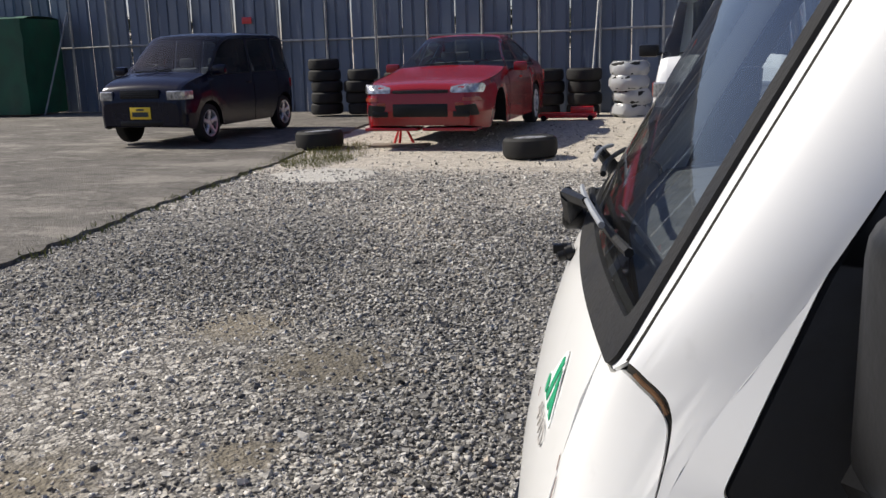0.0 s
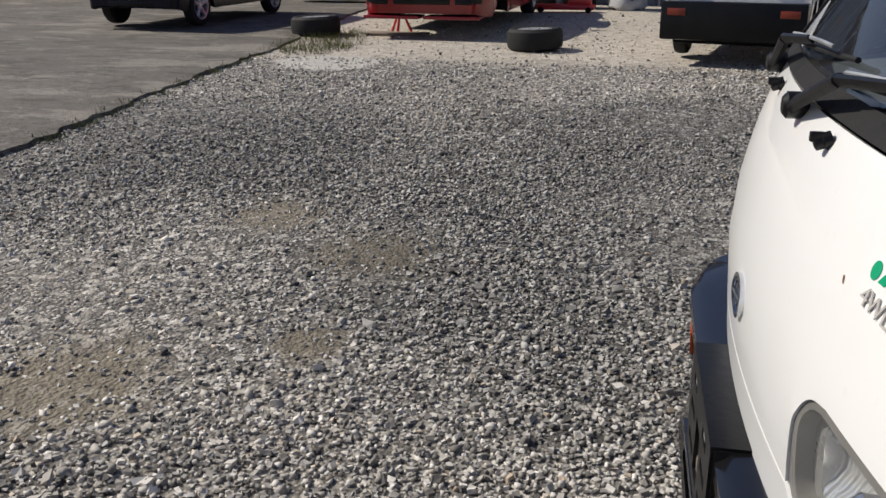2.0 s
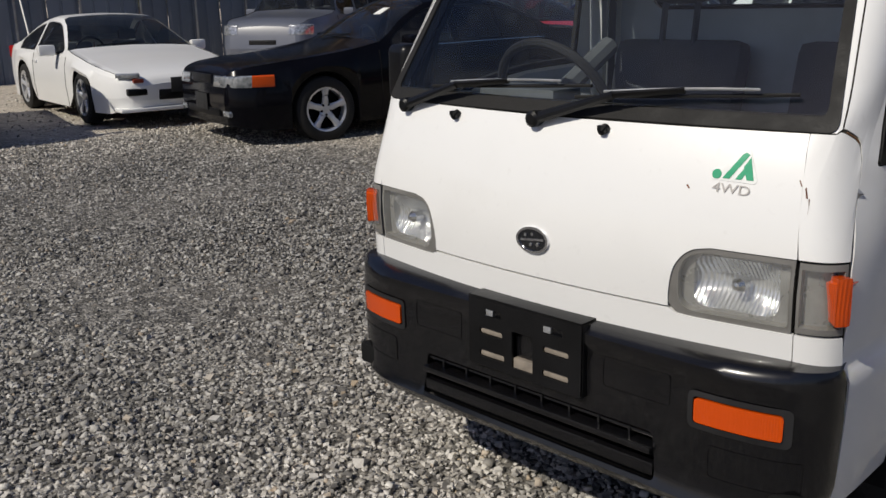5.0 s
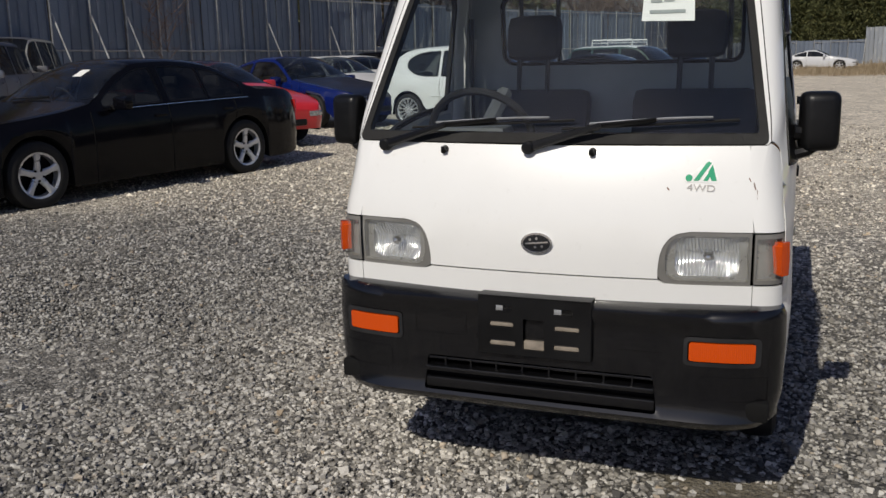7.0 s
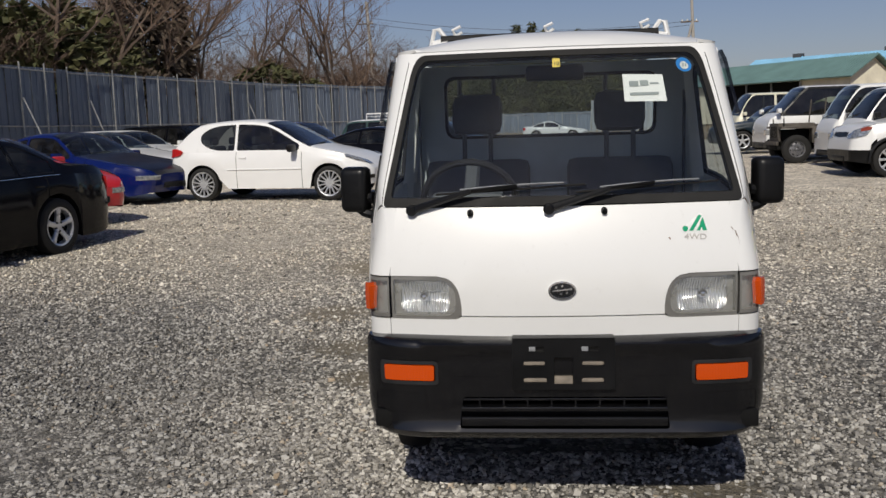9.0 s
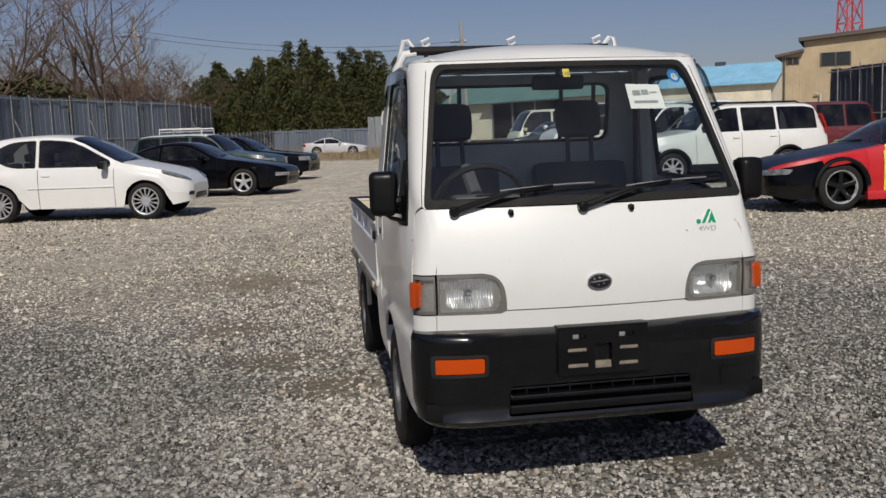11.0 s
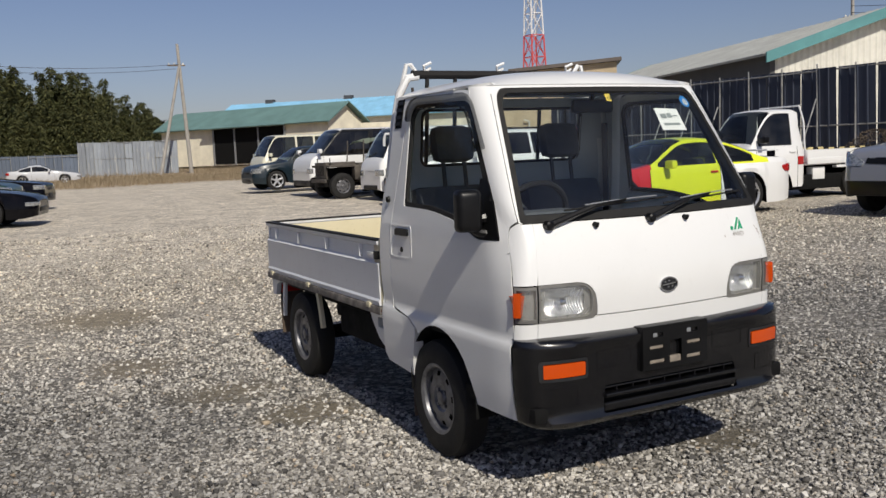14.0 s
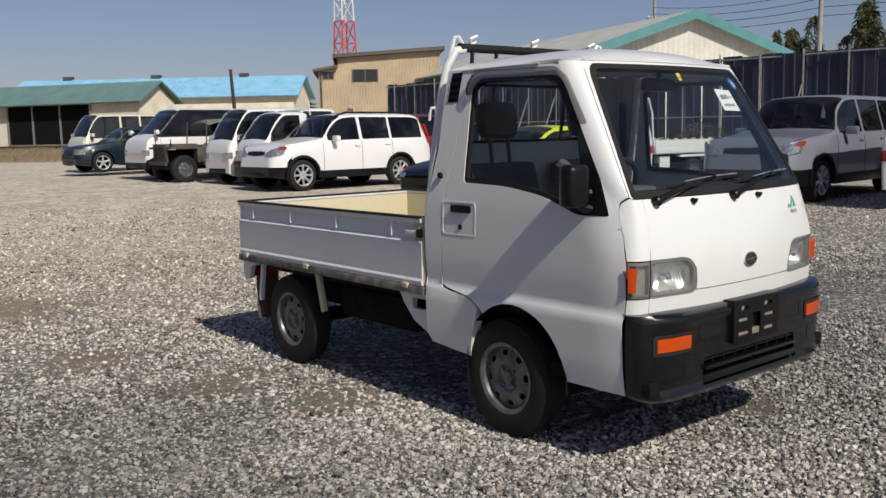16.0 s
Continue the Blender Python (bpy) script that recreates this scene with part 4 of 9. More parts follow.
    # grille: dark recess, two slats, upright ribs
    # hidden plate added to stop sun passing through the grille onto the ground
    part("grille_sun_stop", box(bmesh.new(), -0.37, 0.37, 0.010, 0.12, 0.326, 0.336), DARK, bumper)
    part("grille_recess", oriented(skin([(-0.37, 0.330), (-0.37, 0.464), (0.37, 0.464), (0.37, 0.330)], lambda x, z: Vector((x, 0.10, z)), step=0.2, depth=0), mid), DARK, bumper)
    for z0, z1, w in ((0.408, 0.424, 0.350), (0.352, 0.384, 0.352)):
        part("grille_slat", box(bmesh.new(), -w, w, 0.002 if z0 > 0.4 else 0.014, 0.075, z0, z1, 0.005), BUMPER, bumper)
    part("grille_slat", box(bmesh.new(), -0.345, 0.345, 0.022, 0.075, 0.441, 0.449, 0.003), BUMPER, bumper)
    for k in range(8):
        x = -0.287 + 0.082 * k
        part("grille_rib", box(bmesh.new(), x - 0.003, x + 0.003, 0.018, 0.08, 0.424, 0.452, 0.001), BUMPER, bumper)
    # number-plate bracket, with slots and embossed bars
    br = new("plate_bracket")
    br.parent = t
    br["label"] = "empty dark metal number-plate bracket"
    pl = lambda x, z: Vector((x, -0.006 + 0.02 * (0.66 - z) * 0.2, z))
    holes = [rounded([(x0, z0), (x0, z1), (x1, z1), (x1, z0)], 0.003) for x0, x1, z0, z1 in ((-0.118, -0.066, 0.620, 0.638), (0.060, 0.118, 0.620, 0.638), (-0.032, 0.032, 0.507, 0.600))]
    embs = [(-0.136, -0.062, 0.571, 0.588), (0.062, 0.136, 0.571, 0.588), (-0.136, -0.056, 0.512, 0.530), (0.060, 0.136, 0.512, 0.530)]
    holes += [rounded([(x0, z0), (x0, z1), (x1, z1), (x1, z0)], 0.008) for x0, x1, z0, z1 in embs]
    bm = skin(rounded([(-0.171, 0.488), (-0.171, 0.662), (0.171, 0.662), (0.171, 0.488)], 0.006), pl, holes, 0.03, 0)
    oriented(bm, mid)
    bo = [e for e in bm.edges if len(e.link_faces) == 1]
    bk = {v: bm.verts.new(v.co + Vector((0, 0.007, 0))) for e in bo for v in e.verts}
    for e in bo:
        lp = e.link_loops[0]
        bm.faces.new((lp.link_loop_next.vert, lp.vert, bk[lp.vert], bk[lp.link_loop_next.vert]))
    part("bracket_plate", bm, BLACK_PLASTIC, br)
    for x0, x1, z0, z1 in embs:
        part("embossed_bar", box(bmesh.new(), x0, x1, -0.002, 0.010, z0, z1, 0.006), DUSTY, br)
    part("bracket_ledge", box(bmesh.new(), -0.031, 0.031, 0.0, 0.05, 0.506, 0.532, 0.002), DUSTY, br)
    for x in (-0.105, 0.072):
        part("clip_nut", box(bmesh.new(), x - 0.011, x + 0.011, -0.004, 0.006, 0.621, 0.637, 0.001), GALV, br)
    part("bracket_top", box(bmesh.new(), -0.171, 0.171, -0.006, 0.062, 0.6625, 0.667, 0.001), BLACK_PLASTIC, br)
    for s in (-1, 1):
        part("bracket_side", box(bmesh.new(), s * 0.171 - 0.002, s * 0.171 + 0.002, 0.0, 0.05, 0.488, 0.662, 0.001), BLACK_PLASTIC, br)


BUMPER = paint_mat("scuffed_bumper_plastic", (0.0034, 0.0034, 0.0042), (0.06, 0.058, 0.056), 0.4, 0.4, 0.24, 0.5, 0.5)
DUSTY = plain_mat("dusty_metal", (0.24, 0.205, 0.165), 0.8, vary=0.3, scale=30)
build_truck_bumper()


def build_truck_details():
    t = TRUCK
    # washer nozzles, wipers
    for x in (-0.310, 0.148):
        p = cab_at(x / 0.615, 1.088)
        nz = bmesh.new()
        lathe(nz, [(0.0, 0.011), (0.010, 0.011), (0.012, 0.009), (0.020, 0.009), (0.022, 0.005), (0.022, 0.0)], 12, "Y", Matrix.Translation(p) @ Matrix.Rotation(math.pi, 4, "Z") @ Matrix.Rotation(radians(-20), 4, "X"))
        box(nz, p.x - 0.006, p.x + 0.006, p.y - 0.026, p.y - 0.008, p.z - 0.004, p.z + 0.008, 0.002)
        part("washer_nozzle", nz, BLACK_PLASTIC, t)
    for x0, x1 in ((-0.515, 0.085), (-0.040, 0.530)):
        wi = new("wiper")
        wi.parent = t
        base = cab_at(x0 / 0.615, 1.094) + Vector((0, -0.018, 0.004))
        elbow = cab_at((x0 + 0.36 * (x1 - x0)) / 0.60, 1.150) + Vector((0, -0.045, 0.012))
        tip = cab_at((x0 + 0.62 * (x1 - x0)) / 0.60, 1.166) + Vector((0, -0.030, 0.010))
        bm = bmesh.new()
        for a, b, w0, w1 in ((base, elbow, 0.014, 0.008), (elbow, tip, 0.006, 0.004)):
            d = (b - a).normalized()
            side = d.cross(Vector((0, -0.75, 0.66))).normalized()
            upv = side.cross(d).normalized()
            ring = []
            for p, w in ((a, w0), (b, w1)):
                ring.append([bm.verts.new(p + side * sx * w + upv * sz * 0.007) for sx, sz in ((-1, -1), (1, -1), (1, 0.4), (0.5, 1), (-0.5, 1), (-1, 0.4))])
            for i in range(6):
                bm.faces.new((ring[0][i], ring[0][(i + 1) % 6], ring[1][(i + 1) % 6], ring[1][i]))
            bm.faces.new(ring[0][::-1]), bm.faces.new(ring[1])
        bmesh.ops.recalc_face_normals(bm, faces=bm.faces)
        part("wiper_arm", bm, BLACK_PLASTIC, wi)
        bm = lathe(bmesh.new(), [(-0.012, 0.019), (0.016, 0.019), (0.022, 0.012), (0.022, 0.0)], 14, "Y", Matrix.Translation(base + Vector((0, 0.008, -0.002))) @ Matrix.Rotation(math.pi, 4, "Z"))
        part("pivot_cap", bm, BLACK_PLASTIC, wi)
        pts = [cab_at((x0 + f * (x1 - x0)) / 0.60, 1.138 + 0.030 * f) + Vector((0, -0.014, 0.006)) for f in (0.16, 0.3, 0.45, 0.6, 0.75, 0.88, 1.0)]
        part("wiper_blade", tube(bmesh.new(), pts, 0.0042, 6), RUBBER, wi)
        pts = [p + Vector((0, -0.012, 0.008 + 0.008 * math.sin(math.pi * i / 6))) for i, p in enumerate(pts)]
        part("blade_holder", tube(bmesh.new(), pts[1:6], 0.0032, 6), GALV, wi)
    # emblem: oval badge with a bright rim
    em = new("badge")
    em.parent = t
    em["label"] = "oval chrome-rimmed badge"
    c = front_at(0.0, 0.823)
    oval = lambda a, b: [(a * math.cos(2 * math.pi * k / 28), 0.823 + b * math.sin(2 * math.pi * k / 28)) for k in range(28)]
    part("badge_rim", truck_skin(oval(0.047, 0.031), off(front_at, 0.006), [oval(0.041, 0.025)], 0.02, 0.008), CHROME, em)
    part("badge_plate", truck_skin(oval(0.042, 0.026), off(front_at, 0.003), step=0.02, depth=0.0), BADGE, em)
    part("badge_bar", truck_skin(rounded([(-0.034, 0.818), (-0.034, 0.823), (0.034, 0.830), (0.034, 0.825)], 0.002), off(front_at, 0.0055), step=0.02, depth=0.003), CHROME, em)
    for k, (a, b) in enumerate(((-0.020, 0.833), (0.0, 0.837), (0.016, 0.815), (-0.004, 0.812))):
        part("badge_dot", truck_skin([(a + 0.0042 * math.cos(v), b + 0.0042 * math.sin(v)) for v in [2 * math.pi * i / 8 for i in range(8)]], off(front_at, 0.0055), step=0.02, depth=0.003), CHROME, em)
    # green sticker: three slanting strokes and a ball on a white ground, letters under it
    st = new("sticker")
    st.parent = t
    st["label"] = "green triangular dealer sticker with white edge"
    sx, sz = 0.452, 1.014
    lay = lambda d: (lambda a, b: off(front_at, d)(sx + a, sz + b))
    part("sticker_ground", truck_skin(rounded([(-0.045, -0.008), (-0.045, 0.012), (-0.026, 0.018), (0.012, 0.052), (0.022, 0.056), (0.047, -0.004), (0.044, -0.010)], 0.006), lay(0.0012), step=0.02, depth=0.001), STICKER_WHITE, st)
    for ol in ([(-0.022, -0.004), (-0.008, -0.004), (0.024, 0.044), (0.016, 0.048), (0.010, 0.044)], [(0.004, -0.004), (0.016, -0.004), (0.026, 0.016), (0.020, 0.022)], [(0.026, -0.004), (0.040, -0.004), (0.027, 0.040), (0.016, 0.020), (0.022, 0.026)][:4]):
        part("sticker_stroke", truck_skin(ol, lay(0.0022), step=0.02, depth=0.0005), STICKER_GREEN, st)
    part("sticker_ball", truck_skin([(-0.034 + 0.0095 * math.cos(v), 0.0035 + 0.0095 * math.sin(v)) for v in [2 * math.pi * i / 14 for i in range(14)]], lay(0.0022), step=0.02, depth=0.0005), STICKER_GREEN, st)
    q = off(front_at, 0.002)(sx, sz - 0.024)
    tilt = math.atan2(0.035, 0.12)
    text_part("lettering", "4WD", 0.027, STICKER_GREY, st, Matrix.Translation(q) @ Matrix.Rotation(math.pi / 2 - tilt * 1.0, 4, "X") @ Matrix.Rotation(radians(8), 4, "Y") @ Matrix.Diagonal((1.25, 1, 1, 1)))
    # scratch with touched-up rust on the corner panel
    for a, z, l, w in ((0.588, 1.005, 0.018, 0.0022), (0.598, 0.985, 0.026, 0.0016), (0.575, 1.018, 0.010, 0.0014), (0.36, 0.99, 0.006, 0.003)):
        pl = off(lambda p, r: front_at(min(p, 0.612), r), 0.0006)
        part("paint_chip", truck_skin([(a, z), (a + w, z + 0.002), (a + w + 0.006, z - l), (a + 0.005, z - l)], pl, step=0.02, depth=0.0), RUST, t)

    # papers and stickers on the glass
    inside = lambda d: off(cab_at, -d)
    part("paper_sheet", truck_skin([(0.430, 1.458), (0.440, 1.558), (0.706, 1.553), (0.700, 1.455)], inside(0.006), step=0.06, depth=0.0), PAPER, t, "white paper sheet with dark writing")
    for u0, u1, z0, z1 in ((0.475, 0.535, 1.510, 1.530), (0.545, 0.60, 1.512, 1.532), (0.61, 0.668, 1.518, 1.523), (0.47, 0.655, 1.478, 1.488)):
        part("writing_bar", truck_skin([(u0, z0), (u0, z1), (u1, z1), (u1, z0)], inside(0.0035), step=0.05, depth=0.0), INK_SOFT, t)
    part("yellow_sticker", truck_skin([(-0.022, 1.592), (-0.022, 1.625), (0.030, 1.625), (0.030, 1.592)], inside(0.006), step=0.05, depth=0.0), YELLOW, t)
    q = inside(0.002)(0.004, 1.603)
    text_part("lettering", "10", 0.022, INK, t, Matrix.Translation(q) @ Matrix.Rotation(radians(90 - 30), 4, "X"), 0.0002)
    disc = [(0.868 + 0.052 * math.cos(v), 1.588 + 0.027 * math.sin(v)) for v in [2 * math.pi * i / 22 for i in range(22)]]
    part("round_sticker", truck_skin(disc, inside(0.006), step=0.05, depth=0.0), BLUE_STICKER, t)
    part("sticker_centre", truck_skin([(0.868 + 0.028 * math.cos(v), 1.584 + 0.015 * math.sin(v)) for v in [2 * math.pi * i / 16 for i in range(16)]], inside(0.004), step=0.05, depth=0.0), STICKER_WHITE, t)
    q = inside(0.002)(0.868, 1.584)
    text_part("lettering", "31", 0.020, INK, t, Matrix.Translation(q) @ Matrix.Rotation(radians(60), 4, "X"), 0.0002)

    # cab inside --------------------------------------------------------------
    bm = bmesh.new()
    prof = [(0.16, 1.085), (0.30, 1.105), (0.44, 1.10), (0.50, 1.07), (0.50, 0.80), (0.16, 0.80)]
    rows = [[bm.verts.new((x, y + 0.05 * (abs(x) / 0.6) ** 2, z)) for y, z in prof] for x in (-0.645, -0.4, 0.0, 0.4, 0.645)]
    for a, b in zip(rows, rows[1:]):
        for i in range(len(prof)):
            bm.faces.new((a[i], a[(i + 1) % len(prof)], b[(i + 1) % len(prof)], b[i]))
    bmesh.ops.recalc_face_normals(bm, faces=bm.faces)
    part("dashboard", bm, DASH, t)
    bm = box(bmesh.new(), -0.47, -0.20, 0.36, 0.49, 1.08, 1.135, 0.02)
    part("instrument_hood", bm, DASH, t)
    sw = new("steering_wheel")
    sw.parent = t
    m = Matrix.Translation((-0.335, 0.54, 1.085)) @ Matrix.Rotation(radians(-62), 4, "X") @ Matrix.Rotation(math.pi / 2, 4, "X")
    bm = tube(bmesh.new(), [m @ Vector((0.185 * math.cos(a), 0, 0.185 * math.sin(a))) for a in [2 * math.pi * k / 28 for k in range(28)]], 0.014, 8, closed=True)
    part("wheel_ring", bm, GREY_PLASTIC, sw)
    bm = bmesh.new()
    for a in (0.0, math.pi, -math.pi / 2):
        tube(bm, [m @ Vector((0, 0.03, 0)), m @ Vector((0.18 * math.cos(a), 0, 0.18 * math.sin(a)))], 0.016, 6)
    tube(bm, [m @ Vector((0, 0.02, 0)), m @ Vector((0, 0.30, 0))], 0.03, 8)
    part("wheel_spoke", bm, DASH, sw)
    for x, sgn in ((-0.335, -1), (0.315, 1)):
        seat = new("seat")
        seat.parent = t
        bm = box(bmesh.new(), x - 0.24, x + 0.24, 0.62, 1.10, 0.72, 0.84, 0.04)
        part("seat_cushion", bm, SEAT, seat)
        bm = box(bmesh.new(), -0.24, 0.24, -0.05, 0.05, 0.0, 0.46, 0.045, Matrix.Translation((x, 1.13, 0.78)) @ Matrix.Rotation(radians(-14), 4, "X"))
        part("seat_back", bm, SEAT, seat)
        bm = box(bmesh.new(), -0.115, 0.115, -0.045, 0.045, 0.0, 0.185, 0.05, Matrix.Translation((x, 1.215, 1.345)) @ Matrix.Rotation(radians(-10), 4, "X"))
        part("headrest", bm, SEAT, seat)
        for dx in (-0.06, 0.06):
            part("headrest_post", tube(bmesh.new(), [(x + dx, 1.20, 1.20), (x + dx, 1.222, 1.38)], 0.011, 6), SEAT, seat)
    bm = box(bmesh.new(), -0.11, 0.11, 0.50, 0.53, 1.545, 1.605, 0.014)
    part("rear_view_mirror", bm, BLACK_PLASTIC, t)
    part("mirror_stem", tube(bmesh.new(), [(0, 0.515, 1.60), (0, 0.50, 1.66)], 0.010, 6), BLACK_PLASTIC, t)
    for s in (-1, 1):
        part("sun_visor", box(bmesh.new(), s * 0.26 - 0.19, s * 0.26 + 0.19, 0.47, 0.60, 1.645, 1.66, 0.006), TRIM, t)
        part("door_lining", truck_skin([(0.28, 0.66), (0.28, 1.05), (0.50, 1.07), (0.80, 1.13), (1.08, 1.14), (1.20, 1.0), (1.20, 0.68)], lambda y, z, s=s: Vector((s * 0.655, y, z)), step=0.2, depth=0.0), TRIM, t)
        part("belt_strap", box(bmesh.new(), s * 0.60 - 0.003, s * 0.60 + 0.003, 1.18, 1.225, 0.75, 1.52), SEAT, t)
    bm = truck_skin([(-0.58, 0.56), (-0.58, 1.24), (0.58, 1.24), (0.58, 0.56)], lambda x, y: Vector((x, y, 1.664)), step=0.3, depth=0.0)
    part("headlining", bm, TRIM, t)
    part("cab_floor", box(bmesh.new(), -0.66, 0.66, 0.20, 1.33, 0.58, 0.70, 0.01), DARK, t)

    # headboard frame behind the cab ------------------------------------------
    gd = new("headboard_frame")
    gd.parent = t
    gd["label"] = "white tubular headboard frame with black bar"
    for s in (-1, 1):
        pts = [(s * 0.635, 1.415, 0.66), (s * 0.632, 1.412, 0.98), (s * 0.615, 1.375, 1.30), (s * 0.59, 1.345, 1.56), (s * 0.565, 1.325, 1.70), (s * 0.528, 1.312, 1.770), (s * 0.47, 1.31, 1.780)]
        part("post", tube(bmesh.new(), pts, 0.021, 10), WHITE, gd)
        bm = bmesh.new()
        tube(bm, [(s * 0.555, 1.32, 1.735), (s * 0.530, 1.31, 1.835), (s * 0.508, 1.31, 1.838), (s * 0.465, 1.31, 1.78)], 0.011, 6)
        part("end_bracket", bm, WHITE, gd)
        part("rope_hook", tube(bmesh.new(), [(s * 0.60, 1.36, 1.50), (s * 0.635, 1.37, 1.50), (s * 0.64, 1.375, 1.475), (s * 0.64, 1.38, 1.44)], 0.007, 6), WHITE, gd)
    part("top_bar", tube(bmesh.new(), [(-0.50, 1.31, 1.787), (0.50, 1.31, 1.787)], 0.022, 10), RUBBER, gd)
    part("cross_bar", tube(bmesh.new(), [(-0.625, 1.40, 1.10), (0.625, 1.40, 1.10)], 0.014, 8), WHITE, gd)
    for x in (-0.42, -0.26, 0.26, 0.43):
        part("window_bar", tube(bmesh.new(), [(x, 1.395, 1.10), (x, 1.335, 1.50), (x, 1.305, 1.775)], 0.011, 6), GREY_PLASTIC, gd)
    for x in (-0.43, -0.005, 0.43):
        bm = tube(bmesh.new(), [(x, 1.31, 1.80), (x - 0.012, 1.295, 1.83), (x + 0.025, 1.285, 1.845)], 0.008, 6)
        tube(bm, [(x, 1.31, 1.80), (x + 0.03, 1.30, 1.82)], 0.007, 6)
        part("hook", bm, WHITE, gd)

    # load bed --------------------------------------------------------------------
    bed = new("load_bed")
    bed.parent = t
    bed["label"] = "drop-side load bed with worn cream inside"
    Y0, Y1 = 1.385, 3.305
    bm = box(bmesh.new(), -0.675, 0.675, Y0, Y1 - 0.02, 0.655, 0.675)
    for k in range(9):
        x = -0.6 + 0.15 * k
        box(bm, x - 0.035, x + 0.035, Y0 + 0.02, Y1 - 0.04, 0.675, 0.683, 0.002)
    part("bed_floor", bm, CREAM, bed, "ribbed cream steel floor")
    bm = box(bmesh.new(), -0.69, 0.69, Y0, Y0 + 0.035, 0.63, 0.975, 0.006)
    box(bm, -0.60, 0.60, Y0 + 0.035, Y0 + 0.045, 0.78, 0.84, 0.004)
    part("front_board", bm, CREAM, bed)

    def gate(name, length, m, hooks):
        g = new(name)
        g.parent = bed
        # section of the pressed panel, outer face at 0, from sill to top
        sec = [(0.0, 0.632), (0.004, 0.655), (-0.004, 0.668), (-0.002, 0.69), (-0.002, 0.838), (0.000, 0.848), (-0.020, 0.862), (-0.022, 0.935), (-0.004, 0.945), (0.002, 0.955), (0.002, 0.966), (-0.036, 0.966), (-0.036, 0.952), (-0.030, 0.945), (-0.030, 0.64)]
        bm = bmesh.new()
        rows = [[bm.verts.new(m @ Vector((f * length, a, z))) for a, z in sec] for f in (0.0, 0.004, 0.996, 1.0)]
        for a, b in zip(rows, rows[1:]):
            for i in range(len(sec)):
                bm.faces.new((a[i], a[(i + 1) % len(sec)], b[(i + 1) % len(sec)], b[i]))
        bm.faces.new(rows[0][::-1]), bm.faces.new(rows[-1])
        bmesh.ops.recalc_face_normals(bm, faces=bm.faces)
        part("gate_panel", bm, GATE, g)
        part("inner_face", box(bmesh.new(), 0.01, length - 0.01, -0.0392, -0.0364, 0.69, 0.945, 0.001, m), CREAM, g, "worn cream inner face")
        bm = bmesh.new()
        box(bm, 0.0, length, -0.040, 0.006, 0.9655, 0.975, 0.003, m)
        part("top_trim", bm, RUBBER, g, "black worn edge strip")
        for f in hooks:
            part("rib", box(bmesh.new(), f * length - 0.006, f * length + 0.006, -0.022, -0.001, 0.868, 0.934, 0.003, m), WHITE, g)
        return g
    for s in (-1, 1):
        m = Matrix(((0, s, 0, s * 0.700), (1, 0, 0, Y0 + 0.01), (0, 0, 1, 0), (0, 0, 0, 1)))
        g = gate("side_gate", Y1 - Y0 - 0.02, m, (0.13, 0.40, 0.66, 0.90))
        part("latch", box(bmesh.new(), s * 0.698 - 0.008, s * 0.698 + 0.008, Y0 + 0.02, Y0 + 0.13, 0.880, 0.905, 0.004), WHITE, g)
        part("latch_hook", box(bmesh.new(), s * 0.700 - 0.012, s * 0.700 + 0.012, Y0 + 0.005, Y0 + 0.035, 0.872, 0.915, 0.004), BLACK_PLASTIC, g)
        part("side_sill", box(bmesh.new(), s * 0.69 - 0.018, s * 0.69 + 0.012, Y0 - 0.01, Y1, 0.588, 0.628, 0.004), SILL_RUST, bed, "grimy grey sill rail with rust")
        for yy in (1.50, 2.45, 3.18):
            part("hinge", box(bmesh.new(), s * 0.705 - 0.008, s * 0.705 + 0.008, yy, yy + 0.05, 0.612, 0.640, 0.004), CREAM, bed)
            part("rust_stain", box(bmesh.new(), s * 0.7025 - 0.0005, s * 0.7025 + 0.0008, yy + 0.10 - 0.3, yy + 0.0 - 0.05, 0.604, 0.620), RUST, bed)
        # rear wheel guard with its pale stay, and mud flap
        part("guard_stay", box(bmesh.new(), s * 0.665 - 0.012, s * 0.665 + 0.012, 2.36, 2.40, 0.36, 0.60, 0.003, Matrix.Translation((0, 2.4, 0.48)) @ Matrix.Rotation(radians(-14), 4, "X") @ Matrix.Translation((0, -2.4, -0.48))), CREAM, bed)
        part("guard_stay", box(bmesh.new(), s * 0.665 - 0.012, s * 0.665 + 0.012, 3.06, 3.09, 0.34, 0.60, 0.003, Matrix.Translation((0, 3.07, 0.47)) @ Matrix.Rotation(radians(12), 4, "X") @ Matrix.Translation((0, -3.07, -0.47))), GATE, bed)
        part("mud_flap", box(bmesh.new(), s * 0.60 - 0.08, s * 0.60 + 0.08, 3.125, 3.133, 0.22, 0.50, 0.003), RUBBER_BROWN, t)
        # front lower bracket of the bed with a rectangular opening
        sid = lambda y, z, s=s: Vector((s * 0.655, y, z))
        part("bed_bracket", truck_skin([(1.375, 0.40), (1.40, 0.385), (1.52, 0.44), (1.60, 0.52), (1.64, 0.585), (1.375, 0.585)], sid, [[(1.40, 0.50), (1.40, 0.555), (1.53, 0.555), (1.53, 0.50)]], 0.06, 0.03), WHITE, bed)
        part("tail_bracket", truck_skin(rounded([(3.13, 0.60), (3.30, 0.60), (3.29, 0.47), (3.22, 0.47), (3.19, 0.555), (3.13, 0.565)], 0.01), lambda y, z, s=s: Vector((s * 0.68, y, z)), step=0.06, depth=0.03), GATE, bed)
